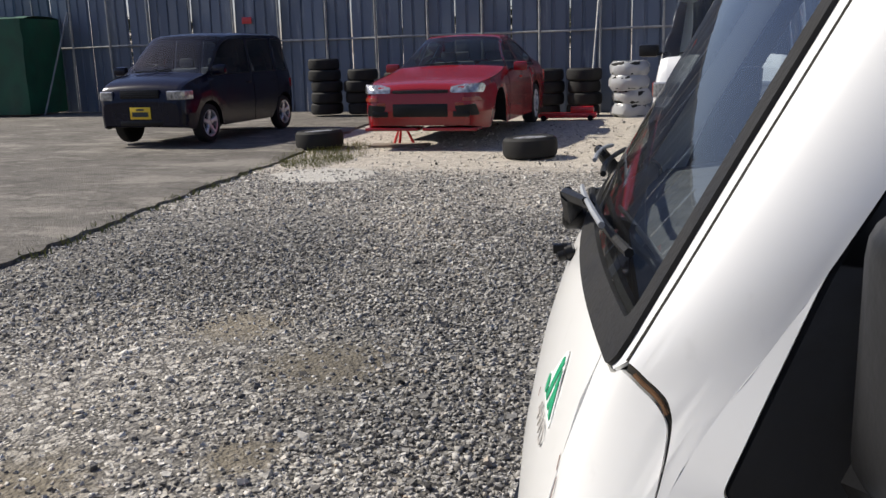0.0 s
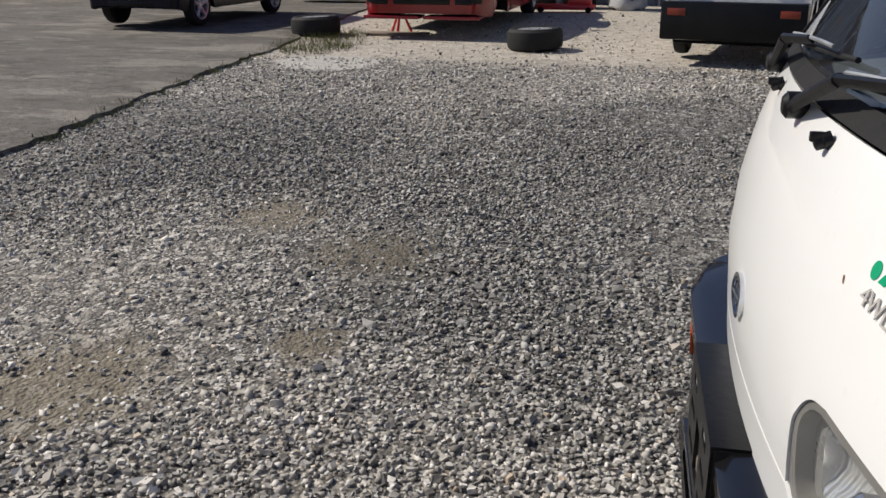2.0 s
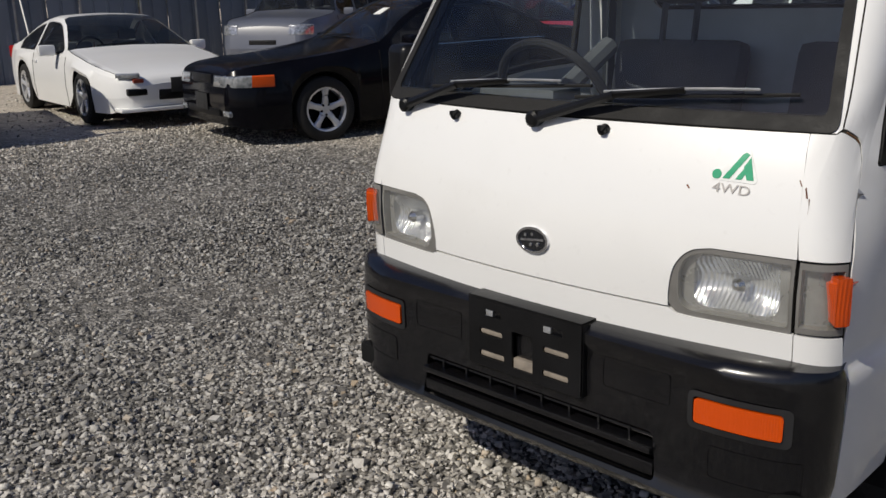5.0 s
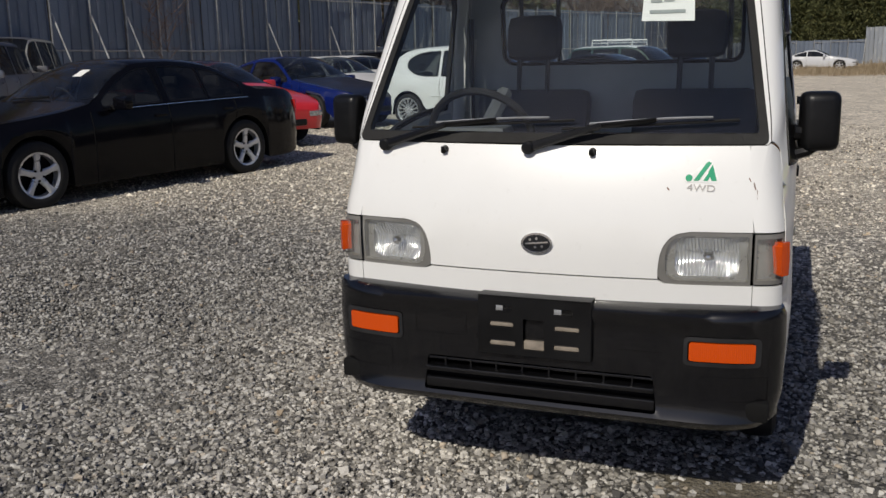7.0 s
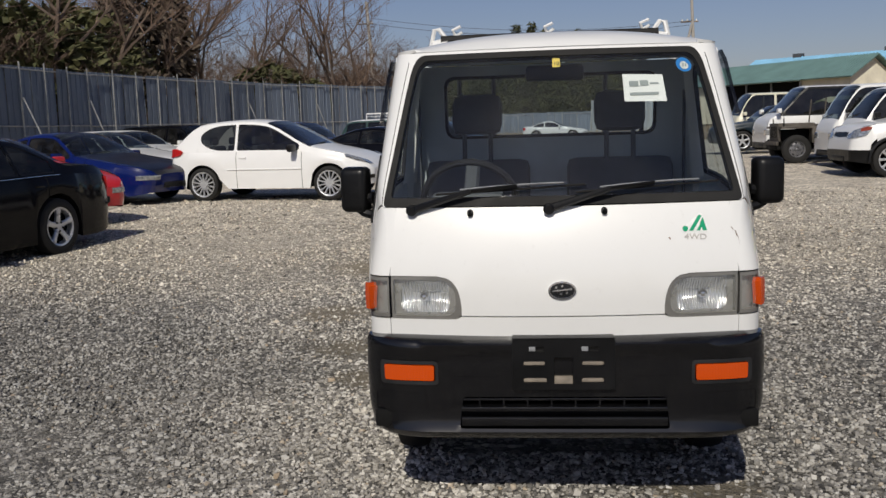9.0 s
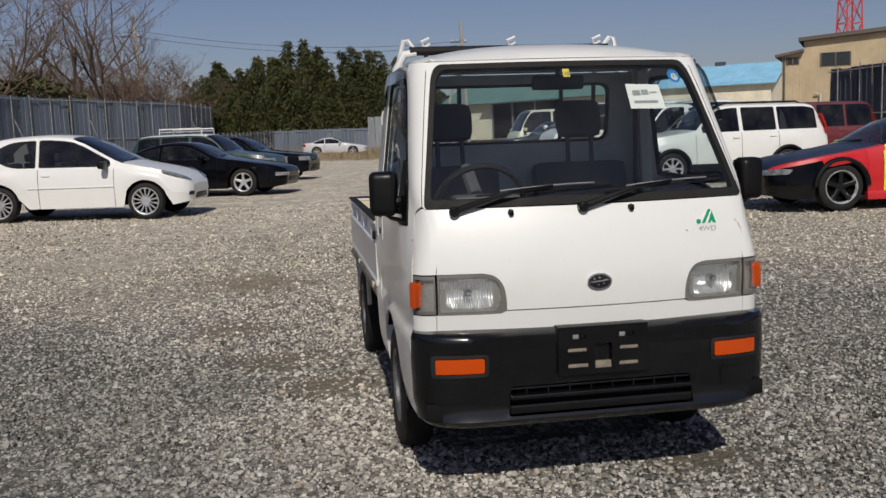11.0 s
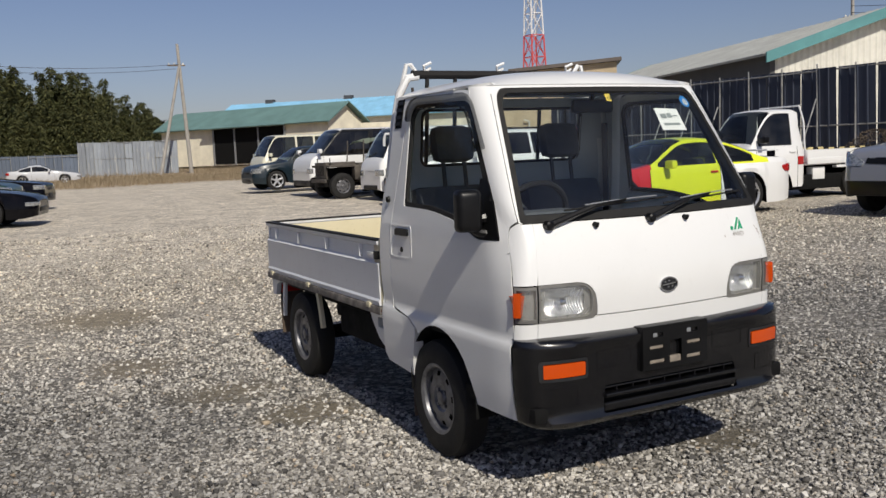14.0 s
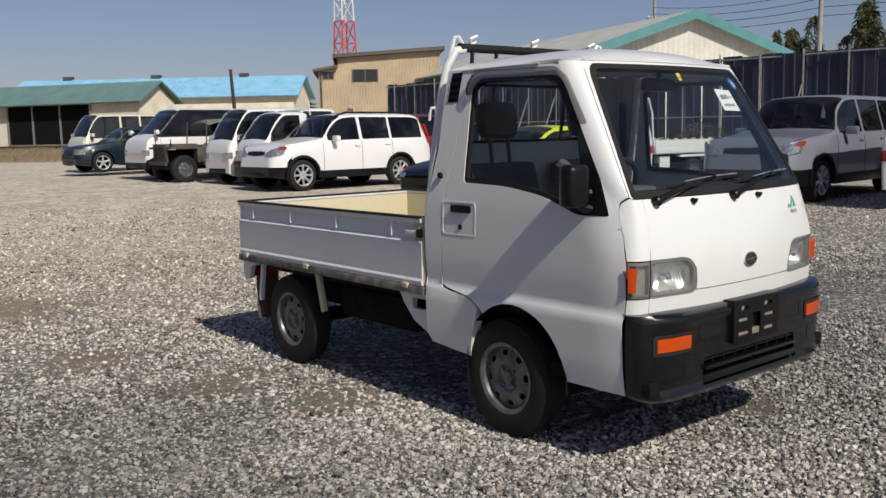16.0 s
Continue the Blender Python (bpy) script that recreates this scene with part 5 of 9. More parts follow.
        part("tail_lamp", box(bmesh.new(), s * 0.55 - 0.12, s * 0.55 + 0.12, 3.275, 3.315, 0.47, 0.57, 0.012), RED_LENS, t)
        part("chassis_rail", box(bmesh.new(), s * 0.35 - 0.03, s * 0.35 + 0.03, 0.4, 3.2, 0.42, 0.52, 0.005), DARK, t)
        part("bed_underside", box(bmesh.new(), s * 0.62 - 0.03, s * 0.62 + 0.03, Y0, Y1, 0.55, 0.60, 0.005), DARK, t)
    m = Matrix(((-1, 0, 0, 0.69), (0, 1, 0, Y1 + 0.002), (0, 0, 1, 0), (0, 0, 0, 1)))
    gate("tail_gate", 1.38, m, (0.15, 0.5, 0.85))
    for s in (-1, 1):
        part("corner_post", box(bmesh.new(), s * 0.672 - 0.02, s * 0.672 + 0.02, Y0 + 0.03, Y0 + 0.07, 0.66, 0.965, 0.004), RUST_CREAM, bed, "cream post with rust stains")
    bm = bmesh.new()
    box(bm, -0.30, 0.30, 1.3, 3.1, 0.30, 0.50, 0.03)
    box(bm, -0.58, -0.30, 1.60, 2.30, 0.34, 0.52, 0.03)
    box(bm, -0.50, 0.50, 0.25, 0.55, 0.30, 0.45, 0.03)
    tube(bm, [(-0.62, 0.845, 0.265), (0.62, 0.845, 0.265)], 0.03, 8)
    tube(bm, [(-0.62, 2.725, 0.265), (0.62, 2.725, 0.265)], 0.045, 8)
    # the next two boxes are added to block sun leaking behind the bumper
    box(bm, -0.66, 0.66, 0.045, 0.60, 0.34, 0.40, 0.01)
    box(bm, -0.64, 0.64, 0.12, 0.16, 0.34, 0.68, 0.01)
    part("undercarriage", bm, DARK, t)
    for s in (-1, 1):
        for y in (0.838, 2.725):
            m = Matrix.Translation((s * 0.612, y, 0.272)) @ (Matrix.Rotation(math.pi, 4, "Z") if s < 0 else Matrix())
            wh = new("wheel")
            wh.parent = t
            wh.matrix_basis = m
            wheel(wh, Matrix(), 0.272, 0.140, 0.160, STEEL, holes=8, rim_label="dull grey steel rim with round holes")


BADGE = plain_mat("badge_dark", (0.07, 0.075, 0.085), 0.14, 0.9, coat=0.5)
STICKER_WHITE = plain_mat("sticker_white", (0.75, 0.76, 0.74), 0.4)
STICKER_GREEN = plain_mat("sticker_green", (0.0, 0.30, 0.14), 0.35, vary=0.1)
STICKER_GREY = plain_mat("sticker_grey", (0.42, 0.40, 0.38), 0.5, vary=0.1)
PAPER = plain_mat("paper", (0.78, 0.78, 0.75), 0.8, vary=0.05)
INK_SOFT = plain_mat("faded_ink", (0.30, 0.33, 0.32), 0.7)
INK = plain_mat("ink", (0.04, 0.05, 0.05), 0.7)
YELLOW = plain_mat("yellow_sticker", (0.75, 0.55, 0.08), 0.5, vary=0.1)
BLUE_STICKER = plain_mat("blue_sticker", (0.02, 0.20, 0.55), 0.4, vary=0.1)
RUST = plain_mat("rust", (0.16, 0.06, 0.03), 0.9, vary=0.5, scale=40)
RUST_CREAM = paint_mat("rusty_cream", (0.55, 0.46, 0.32), (0.2, 0.09, 0.04), 1.0, 0.0, 0.7)
DASH = plain_mat("dashboard_plastic", (0.085, 0.092, 0.10), 0.6, vary=0.2, scale=20, bump=0.2)
GATE = paint_mat("grey_white_gate_paint", (0.72, 0.73, 0.75), (0.2, 0.13, 0.09), 0.6, 0.3, 0.45)
build_truck_details()

# parked vehicles ------------------------------------------------------------
PAINTS = {}


def paint(name, color, **kw):
    if name not in PAINTS:
        PAINTS[name] = paint_mat(name, color, **kw)
    return PAINTS[name]


def car(name, label, at, spec, group=""):
    """A parked vehicle. Local x runs forward, y to its left; the origin lies on the ground midway between the axles."""
    x, y, yaw = at[:3]
    base = thing(name, label, spec.get("category", "car"), group, pose(x, y, ground_z(x, y) + (at[3] if len(at) > 3 else 0), 0, at[4] if len(at) > 4 else 0, yaw))
    nose, tail, W, wb, r = spec["nose"], spec["tail"], spec["w"] / 2, spec["wb"], spec["r"]
    top, belt = spec["top"], spec["belt"]
    cowl, rf, rr, deck = spec["cowl"], spec["rf"], spec["rr"], spec["deck"]
    body = spec["paint"]
    look_of = spec.get("mats", {})
    sill = spec.get("sill", 0.22)
    R = r + spec.get("gap", 0.05)
    axles = (wb / 2, -wb / 2)
    wins = spec["wins"]
    doors = spec["doors"]
    top, belt = dense(top), dense(belt)
    xs = {tail, tail + 0.03, tail + 0.10, tail + 0.22, tail + 0.4, nose, nose - 0.03, nose - 0.09, nose - 0.2, nose - 0.36, cowl, rf, rr, deck, (cowl + rf) / 2, (rr + deck) / 2}
    for a in axles:
        for k in range(13):
            xs.add(round(a + R * math.cos(math.pi * k / 12), 4))
    for a, b in wins:
        xs |= {a, b}
    for a, b in doors:
        xs |= {a, b}
    xs |= {p[0] for p in top[::2]}
    xs = sorted(v for v in xs if tail <= v <= nose)
    xs = [v for i, v in enumerate(xs) if i == 0 or v - xs[i - 1] > 0.012]

    end_f, round_f = spec.get("end_f", spec.get("end", 0.80)), spec.get("round_f", spec.get("round", 0.55))

    def width_at(v):
        """Half-width of the body in plan, drawn in towards nose and tail."""
        if nose - v < v - tail:
            e, k = min(1.0, (nose - v) / round_f), end_f
        else:
            e, k = min(1.0, (v - tail) / spec.get("round", 0.55)), spec.get("end", 0.80)
        return W * (k + (1 - k) * math.sqrt(max(0.0, 1 - (1 - e) ** 2)))

    bow = spec.get("bow", 0.0)

    def bend(v, z):
        """x of a body point: the nose bulges at bumper height."""
        t = max(0.0, (v - (nose - 0.55)) / 0.55)
        return v - t * t * min(0.16, bow * ((z - 0.47) / 0.33) ** 2)

    def ring(v):
        e = min((v - tail) / spec.get("round", 0.55), (nose - v) / spec.get("round", 0.55), 1.0)
        w = width_at(v)
        zt, zb = smooth_at(v, top), smooth_at(v, belt)
        zb = min(zb, zt - 0.02)
        low = sill + 0.05 * (1 - min(1, e * 2))
        arch = low
        for a in axles:
            if abs(v - a) < R:
                arch = max(arch, r + math.sqrt(max(0, R * R - (v - a) ** 2)))
        arch = min(arch, zb - 0.10)
        cab = zt - zb
        flare = spec.get("flare", 0.02) * max(max(0, 1 - ((v - a) / (R + 0.12)) ** 2) for a in axles)
        lean = spec.get("lean", 0.30) * min(1.0, cab / 0.45)
        wt = w * (0.95 - lean)
        k = min(1.0, max(0.0, (cab - 0.10) / 0.2))
        t5 = 0.04 * k
        t6 = 0.055 * k
        side = lambda f: (w * 0.955 + (wt - w * 0.955) * f)
        h = max(cab, 0.02)
        return [(0.0, max(arch, low + 0.04) if arch > low else low + 0.03), (w * 0.90, arch if arch > low else low + 0.02), (w * 0.975 + flare, arch), (w + flare * 0.8, arch + (zb - arch) * 0.42), (w * 0.992, arch + (zb - arch) * 0.80), (w * 0.955, zb),
                (side(t5 / h), zb + t5), (side(1 - (t6 + 0.012) / h) if k else wt + (w * 0.95 - wt) * 0.3, zt - t6 - 0.012), (wt, zt - 0.018 - 0.012 * k), (wt * 0.90, zt - 0.004), (wt * 0.5, zt + 0.014), (0.0, zt + 0.022)]
    rings = [ring(v) for v in xs]
    nj = len(rings[0])

    def kind(a, b, j):
        m = (a + b) / 2
        if j < 2:
            return "underbody"
        if j >= 8 or (j >= 5 and not (deck < m < cowl)):
            if rf - 1e-3 <= m <= cowl and spec.get("screen", True):
                return "windscreen" if j >= 8 else "pillar"
            if deck <= m <= rr + 1e-3 and spec.get("back", True):
                return "rear_window" if j >= 8 else "pillar"
            if m > cowl and j < 9:
                return "front_fender"
            return "bonnet" if m > cowl else "boot_lid" if m < deck else "roof"
        if j >= 5:
            return "pillar"
        for n, (p, q) in enumerate(doors):
            if p - 1e-3 <= a and b <= q + 1e-3:
                return "door" if n == 0 else "rear_door"
        if m > wb / 2 + R * 0.75:
            return "front_bumper" if j <= 2 else "front_panel"
        if m < -wb / 2 - R * 0.75:
            return "rear_bumper"
        return "front_fender" if m > 0 else "rear_fender"

    groups = {}
    for sg in (1, -1):
        for i in range(len(xs) - 1):
            for j in range(nj - 1):
                if j in (5, 6, 7) and deck - 1e-3 <= xs[i] and xs[i + 1] <= cowl + 1e-3:
                    continue
                kd = kind(xs[i], xs[i + 1], j)
                key = (kd, sg if kd in ("side_window", "door", "rear_door", "front_fender", "rear_fender") else 0)
                if kd == "pillar":
                    key = (kd, sg, round(xs[i] * 1.3))
                quad = [(bend(xs[p], rings[p][q][1]), sg * rings[p][q][0], rings[p][q][1]) for p, q in ((i, j), (i + 1, j), (i + 1, j + 1), (i, j + 1))]
                groups.setdefault(key, []).append(quad if sg > 0 else quad[::-1])
    for end, key in ((0, "rear_bumper"), (len(xs) - 1, "front_bumper")):
        for j in range(nj - 1):
            a, b = rings[end][j], rings[end][j + 1]
            quad = [(bend(xs[end], p[1]), f * p[0], p[1]) for f, p in ((-1, a), (1, a), (1, b), (-1, b))]
            if end and j > 2:
                key = "front_panel"
            groups.setdefault((key, 0), []).append(quad if end else quad[::-1])
    glass = spec.get("glass", DARK_GLASS)
    default = {"underbody": DARK, "side_window": glass, "windscreen": SCREEN_GLASS, "rear_window": glass, "window_frame": BLACK_PLASTIC if spec.get("dark_frames", True) else body}
    for key, quads in groups.items():
        bm = bmesh.new()
        memo = {}
        for quad in quads:
            vs = []
            for p in quad:
                k = tuple(round(c, 4) for c in p)
                if k not in memo:
                    memo[k] = bm.verts.new(k)
                if memo[k] not in vs:
                    vs.append(memo[k])
            if len(vs) > 2:
                try:
                    bm.faces.new(vs)
                except ValueError:
                    pass
        ob = part(key[0], bm, look_of.get(key[0], default.get(key[0], body)), base, sharp=40)
        if key[0] in ("windscreen", "rear_window"):
            ob.visible_shadow = False
    # upper sides with the window openings cut out, dark seals and panes in them
    sides = [v for v in xs if deck - 1e-3 <= v <= cowl + 1e-3]

    def cabin_at(sg, d=0.0):
        def at_xz(v, z):
            pts = ring(min(max(v, deck), cowl))[5:9]
            if z <= pts[0][1]:
                return Vector((v, sg * (pts[0][0] - d), z))
            for (a0, z0), (a1, z1) in zip(pts, pts[1:]):
                if z <= z1 and z1 > z0:
                    return Vector((v, sg * (a0 + (a1 - a0) * (z - z0) / (z1 - z0) - d), z))
            return Vector((v, sg * (pts[3][0] - d), z))
        return at_xz

    ends = [list(q) for q in wins]
    if spec.get("reach", True):
        ends[0][0], ends[-1][1] = min(ends[0][0], deck + 0.30), max(ends[-1][1], cowl - 0.14)
    def pane(a, b, inset):
        """Outline of a window between a and b, held to the belt and the roof line."""
        rows = [(v, ring(v)[5][1] + 0.030 + inset, ring(v)[8][1] - 0.045 - inset) for v in [a + inset + (b - a - 2 * inset) * (q / 9) ** 1.3 for q in range(10)]]
        if a == ends[0][0] and "taper" in spec:
            mid = lambda q: (0.42 * q[1] + 0.58 * q[2])
            ell = lambda q: math.sqrt(max(0.0, 1 - max(0.0, 1 - (q[0] - a - inset + 0.01) / spec["taper"]) ** 2))
            rows = [(q[0], mid(q) + (q[1] - mid(q)) * ell(q), mid(q) + (q[2] - mid(q)) * ell(q)) for q in rows]
        rows = [q for q in rows if q[2] - q[1] > 0.02]
        if len(rows) < 3:
            return None
        return rounded([(v, lo) for v, lo, hi in rows] + [(v, hi) for v, lo, hi in rows[::-1]], 0.03, 3)
    for sg in (1, -1):
        flat = [(v, ring(v)[5][1]) for v in sides] + [(v, ring(v)[8][1]) for v in sides[::-1]]
        cuts = [(pane(a, b, 0.0), pane(a, b, 0.016)) for a, b in ends]
        cuts = [q for q in cuts if q[0] and q[1]]
        bm = oriented(skin(flat, cabin_at(sg), [q[0] for q in cuts], 0.13, 0), ((cowl + deck) / 2, 0, 0.7))
        part("window_surround", bm, look_of.get("pillar", body), base, sharp=40)
        for hole, glass_line in cuts:
            part("window_seal", oriented(skin(hole, cabin_at(sg, 0.003), [glass_line], 0.2, 0), ((cowl + deck) / 2, 0, 0.7)), default["window_frame"], base)
            part("side_window", oriented(skin(glass_line, cabin_at(sg, 0.008), step=0.25, depth=0), ((cowl + deck) / 2, 0, 0.7)), glass, base).visible_shadow = False
    if spec.get("rub"):
        for sg in (1, -1):
            line = [(v, sg * (W * 0.998 + 0.004), spec["rub"]) for v in xs if -wb / 2 + R + 0.05 <= v <= wb / 2 - R - 0.05]
            part("rub_strip", tube(bmesh.new(), line, 0.014, 6), body, base)
    # seams round the doors and bonnet
    for sg in (1, -1):
        for v in sorted({q for d in doors for q in d}):
            part("panel_gap", tube(bmesh.new(), [(v, sg * (a + 0.001), z) for a, z in ring(v)[2:6]], 0.0045, 4), DARK, base)
        if spec.get("bonnet_seam", True):
            part("panel_gap", tube(bmesh.new(), [(v, sg * (ring(v)[8][0] + 0.002), ring(v)[8][1] + 0.004) for v in xs if cowl <= v <= nose - 0.15], 0.0045, 4), DARK, base)
    for sg in (1, -1):
        if spec.get("chrome_belt"):
            part("belt_trim", tube(bmesh.new(), [(v, sg * (ring(v)[5][0] + 0.003), ring(v)[5][1] + 0.008) for v in xs if wins[0][0] - 0.05 <= v <= wins[-1][1] + 0.1], 0.0045, 5), CHROME, base)
        if spec.get("cladding"):
            for a in axles:
                part("arch_cladding", tube(bmesh.new(), [(a + (R + 0.02) * math.cos(q), sg * (W + 0.004), r + (R + 0.02) * math.sin(q)) for q in [math.pi * (k - 0.6) / 12.8 for k in range(15)]], 0.034, 6), BLACK_PLASTIC, base)
            part("sill_cladding", box(bmesh.new(), -wb / 2 + R, wb / 2 - R, sg * W - 0.05, sg * W + 0.02, sill, sill + 0.16, 0.02), BLACK_PLASTIC, base)
    # wheels
    for a in axles:
        for sg in (1, -1):
            if (a > 0 and spec.get("no_front")):
                continue
            wh = new("wheel")
            wh.parent = base
            wh.matrix_basis = Matrix.Translation((a, sg * (W - 0.10), r)) @ Matrix.Rotation(sg * math.pi / 2, 4, "Z")
            wheel(wh, Matrix(), r, spec.get("tw", 0.20), r * spec.get("rim", 0.68), spec.get("rim_mat", ALLOY), spokes=spec.get("spokes", 5), holes=8, lugs=spec.get("lugs", False))
            if spec.get("lip"):
                m = Matrix.Translation((a, sg * (W - 0.10), r)) @ Matrix.Rotation(sg * math.pi / 2, 4, "Z")
                rr_ = r * spec.get("rim", 0.68)
                part("rim_lip", lathe(bmesh.new(), [(0.080, rr_ - 0.022), (0.102, rr_ - 0.006), (0.104, rr_ + 0.006), (0.090, rr_ + 0.008)], 40, "X", m, cap=False), ALLOY, base, "polished rim lip")
        if a > 0 and spec.get("front_flare"):
            for sg in (1, -1):
                part("fender_flare", tube(bmesh.new(), [(a + (R + 0.01) * math.cos(q), sg * (W + 0.012), r + (R + 0.01) * math.sin(q)) for q in [math.pi * (k + 0.2) / 14.4 for k in range(15)]], 0.036, 6), BLACK_PLASTIC, base, "black bolt-on fender flare")
    # lamps, grille, plate, mirrors, handles
    hz, hy, hl, hh, hw = spec.get("lamp", (0.66, W - 0.26, 0.24, 0.13, 0.36))

    def lamp_strip(path, z0, z1, d, way=1):
        """A lamp that follows the body round a corner."""
        bm = bmesh.new()
        rows = []
        n = len(path)
        for k, (px, py) in enumerate(path):
            q, w2 = path[max(0, k - 1)], path[min(n - 1, k + 1)]
            t2 = Vector((w2[0] - q[0], w2[1] - q[1])).normalized()
            nr = Vector((t2.y, -t2.x))
            if nr.x * way < 0:
                nr = -nr
            f = k / max(1, n - 1)
            c0, c1 = z0 + (z1 - z0) * spec.get("lamp_rise", 0.0) * f, z1
            rows.append([bm.verts.new((bend(px, z) + nr.x * o, py + nr.y * o, z)) for o, z in ((-0.06, c0), (d * 0.3, c0), (d, c0 + 0.012), (d, c1 - 0.012), (d * 0.3 - 0.01, c1), (-0.07, c1))])
        for r0, r1 in zip(rows, rows[1:]):
            for i in range(5):
                bm.faces.new((r0[i], r0[i + 1], r1[i + 1], r1[i]))
        bm.faces.new(rows[0]), bm.faces.new(rows[-1][::-1])
        bmesh.ops.recalc_face_normals(bm, faces=bm.faces)
        return bm
    def end_at(sg, way, d=0.0):
        """A point on the nose (way 1) or tail (-1): s metres outwards from the middle, round the corner, at height z."""
        tip = nose if way > 0 else tail
        half = width_at(tip)
        table, run = [(tip, half, half)], half
        for q in range(1, 61):
            v = tip - way * 0.02 * q
            run += math.hypot(0.02, width_at(v) - table[-1][1])
            table.append((v, width_at(v), run))

        def at_sz(s, z):
            v, y = tip, min(s, half)
            for (v0, y0, r0), (v1, y1, r1) in zip(table, table[1:]):
                if r0 < s <= r1:
                    f = (s - r0) / (r1 - r0)
                    v, y = v0 + (v1 - v0) * f, y0 + (y1 - y0) * f
            while smooth_at(v, top) < z - 0.004 and abs(tip - v) < 1.1:
                v -= way * 0.01
            out = Vector((way * (1 - min(1.0, s / (half + 0.35)) * 0.6), sg * min(1.0, s / (half + 0.35)), 0.25)).normalized()
            return Vector((bend(v, z) if way > 0 else v, sg * min(y, width_at(v)), z)) + out * d
        return at_sz

    def laid_lamp(name, outline, way, mat, label, d=0.012):
        for sg in (1, -1):
            bm = oriented(skin(rounded(outline, 0.02, 3), end_at(sg, way, d), step=0.06, depth=0), (0, 0, 0.4))
            rim = [e for e in bm.edges if len(e.link_faces) == 1]
            back = {v: bm.verts.new(v.co - Vector((way * 0.03, sg * 0.02, 0))) for e in rim for v in e.verts}
            for e in rim:
                lp = e.link_loops[0]
                bm.faces.new((lp.link_loop_next.vert, lp.vert, back[lp.vert], back[lp.link_loop_next.vert]))
            part(name, bm, mat, base, label)
    for outline in spec.get("lamps", ()):
        laid_lamp("headlight", outline, 1, look_of.get("headlight", HEADLAMP), "clear headlight")
    for outline in spec.get("ambers", ()):
        laid_lamp("turn_signal", outline, 1, AMBER_DULL, "amber corner light", 0.016)
    for outline in spec.get("tails", ()):
        laid_lamp("tail_light", outline, -1, RED_LENS, "red tail light")
    for outline in spec.get("holes", ()):
        laid_lamp("bumper_opening", outline, 1, BLACK_PLASTIC, "", 0.006)
    for sg in (1, -1):
        inner = max(0.12, hy - hw / 2)
        path = [(nose - hl + hl * k / 6, sg * width_at(nose - hl + hl * k / 6)) for k in range(7)]
        end_w = width_at(nose)
        path += [(nose, sg * (end_w + (inner - end_w) * k / 3)) for k in range(1, 4)] if inner < end_w else []
        cut = spec.get("amber_n", 3) if "amber" in spec else 0
        if cut and "lamps" not in spec:
            part("turn_signal", lamp_strip(path[:cut + 1], hz - hh / 2, hz + hh / 2, 0.008), AMBER, base, "amber corner light")
        if "lamps" not in spec:
            part("headlight", lamp_strip(path[cut:], hz - hh / 2, hz + hh / 2, 0.008), look_of.get("headlight", HEADLAMP), base, "clear headlight")
        tz = spec.get("tail_z", 0.75)
        tl = spec.get("tail_len", 0.20)
        end_t = W * spec.get("end", 0.80)
        path = [(tail + tl - tl * k / 6, sg * width_at(tail + tl - tl * k / 6)) for k in range(7)] + [(tail, sg * end_t * (1 - 0.13 * k)) for k in range(1, 4)]
        if "tails" not in spec:
            part("tail_light", lamp_strip(path, tz - 0.08, tz + 0.08, 0.010, -1), RED_LENS, base, "red tail light")
        mx, mz = spec.get("mirror", (cowl - 0.28, smooth_at(cowl, belt) + 0.07))
        mi = part("door_mirror", box(bmesh.new(), mx - 0.05, mx + 0.06, sg * (W + 0.09) - 0.10, sg * (W + 0.09) + 0.10, mz - 0.06, mz + 0.07, 0.035), look_of.get("door_mirror", body), base)
        part("mirror_arm", box(bmesh.new(), mx - 0.03, mx + 0.03, sg * (W - 0.06) - 0.06, sg * (W - 0.06) + 0.06, mz - 0.05, mz - 0.01, 0.012), BLACK_PLASTIC, mi)
        for d in doors:
            zz = smooth_at(d[0], belt) - 0.10
            part("door_handle", box(bmesh.new(), d[0] + 0.06, d[0] + 0.20, sg * (W * 0.995) - 0.012, sg * (W * 0.995) + 0.016, zz - 0.016, zz + 0.016, 0.008), look_of.get("door_handle", body), base)
    gz0, gz1, gw = spec.get("grille", (0.56, 0.64, 0.5))
    if gw:
        gr = part("grille", box(bmesh.new(), bend(nose, gz1) - 0.05, bend(nose, (gz0 + gz1) / 2) + 0.006, -gw / 2, gw / 2, gz0, gz1, 0.012), BLACK_PLASTIC, base)
        for k in range(spec.get("bars", 2)):
            z = gz0 + (gz1 - gz0) * (k + 1) / (spec.get("bars", 2) + 1)
            part("grille_bar", box(bmesh.new(), bend(nose, z), bend(nose, z) + 0.012, -gw / 2 + 0.02, gw / 2 - 0.02, z - 0.005, z + 0.005, 0.002), look_of.get("grille_bar", GREY_PLASTIC), gr)
    iz0, iz1, iw = spec.get("intake", (0.30, 0.40, 0.7))
    if iw:
        part("lower_intake", box(bmesh.new(), nose - 0.06, nose + 0.004, -iw / 2, iw / 2, iz0, iz1, 0.02), BLACK_PLASTIC, base)
    for sg in (1, -1):
        if spec.get("vents"):
            part("side_vent", box(bmesh.new(), nose - 0.12, nose + 0.003, sg * W * 0.62 - 0.11, sg * W * 0.62 + 0.11, 0.36, 0.44, 0.02), BLACK_PLASTIC, base)
            part("turn_signal", box(bmesh.new(), nose - 0.12, nose + 0.003, sg * W * 0.60 - 0.06, sg * W * 0.60 + 0.06, 0.50, 0.545, 0.012), AMBER_DULL, base)
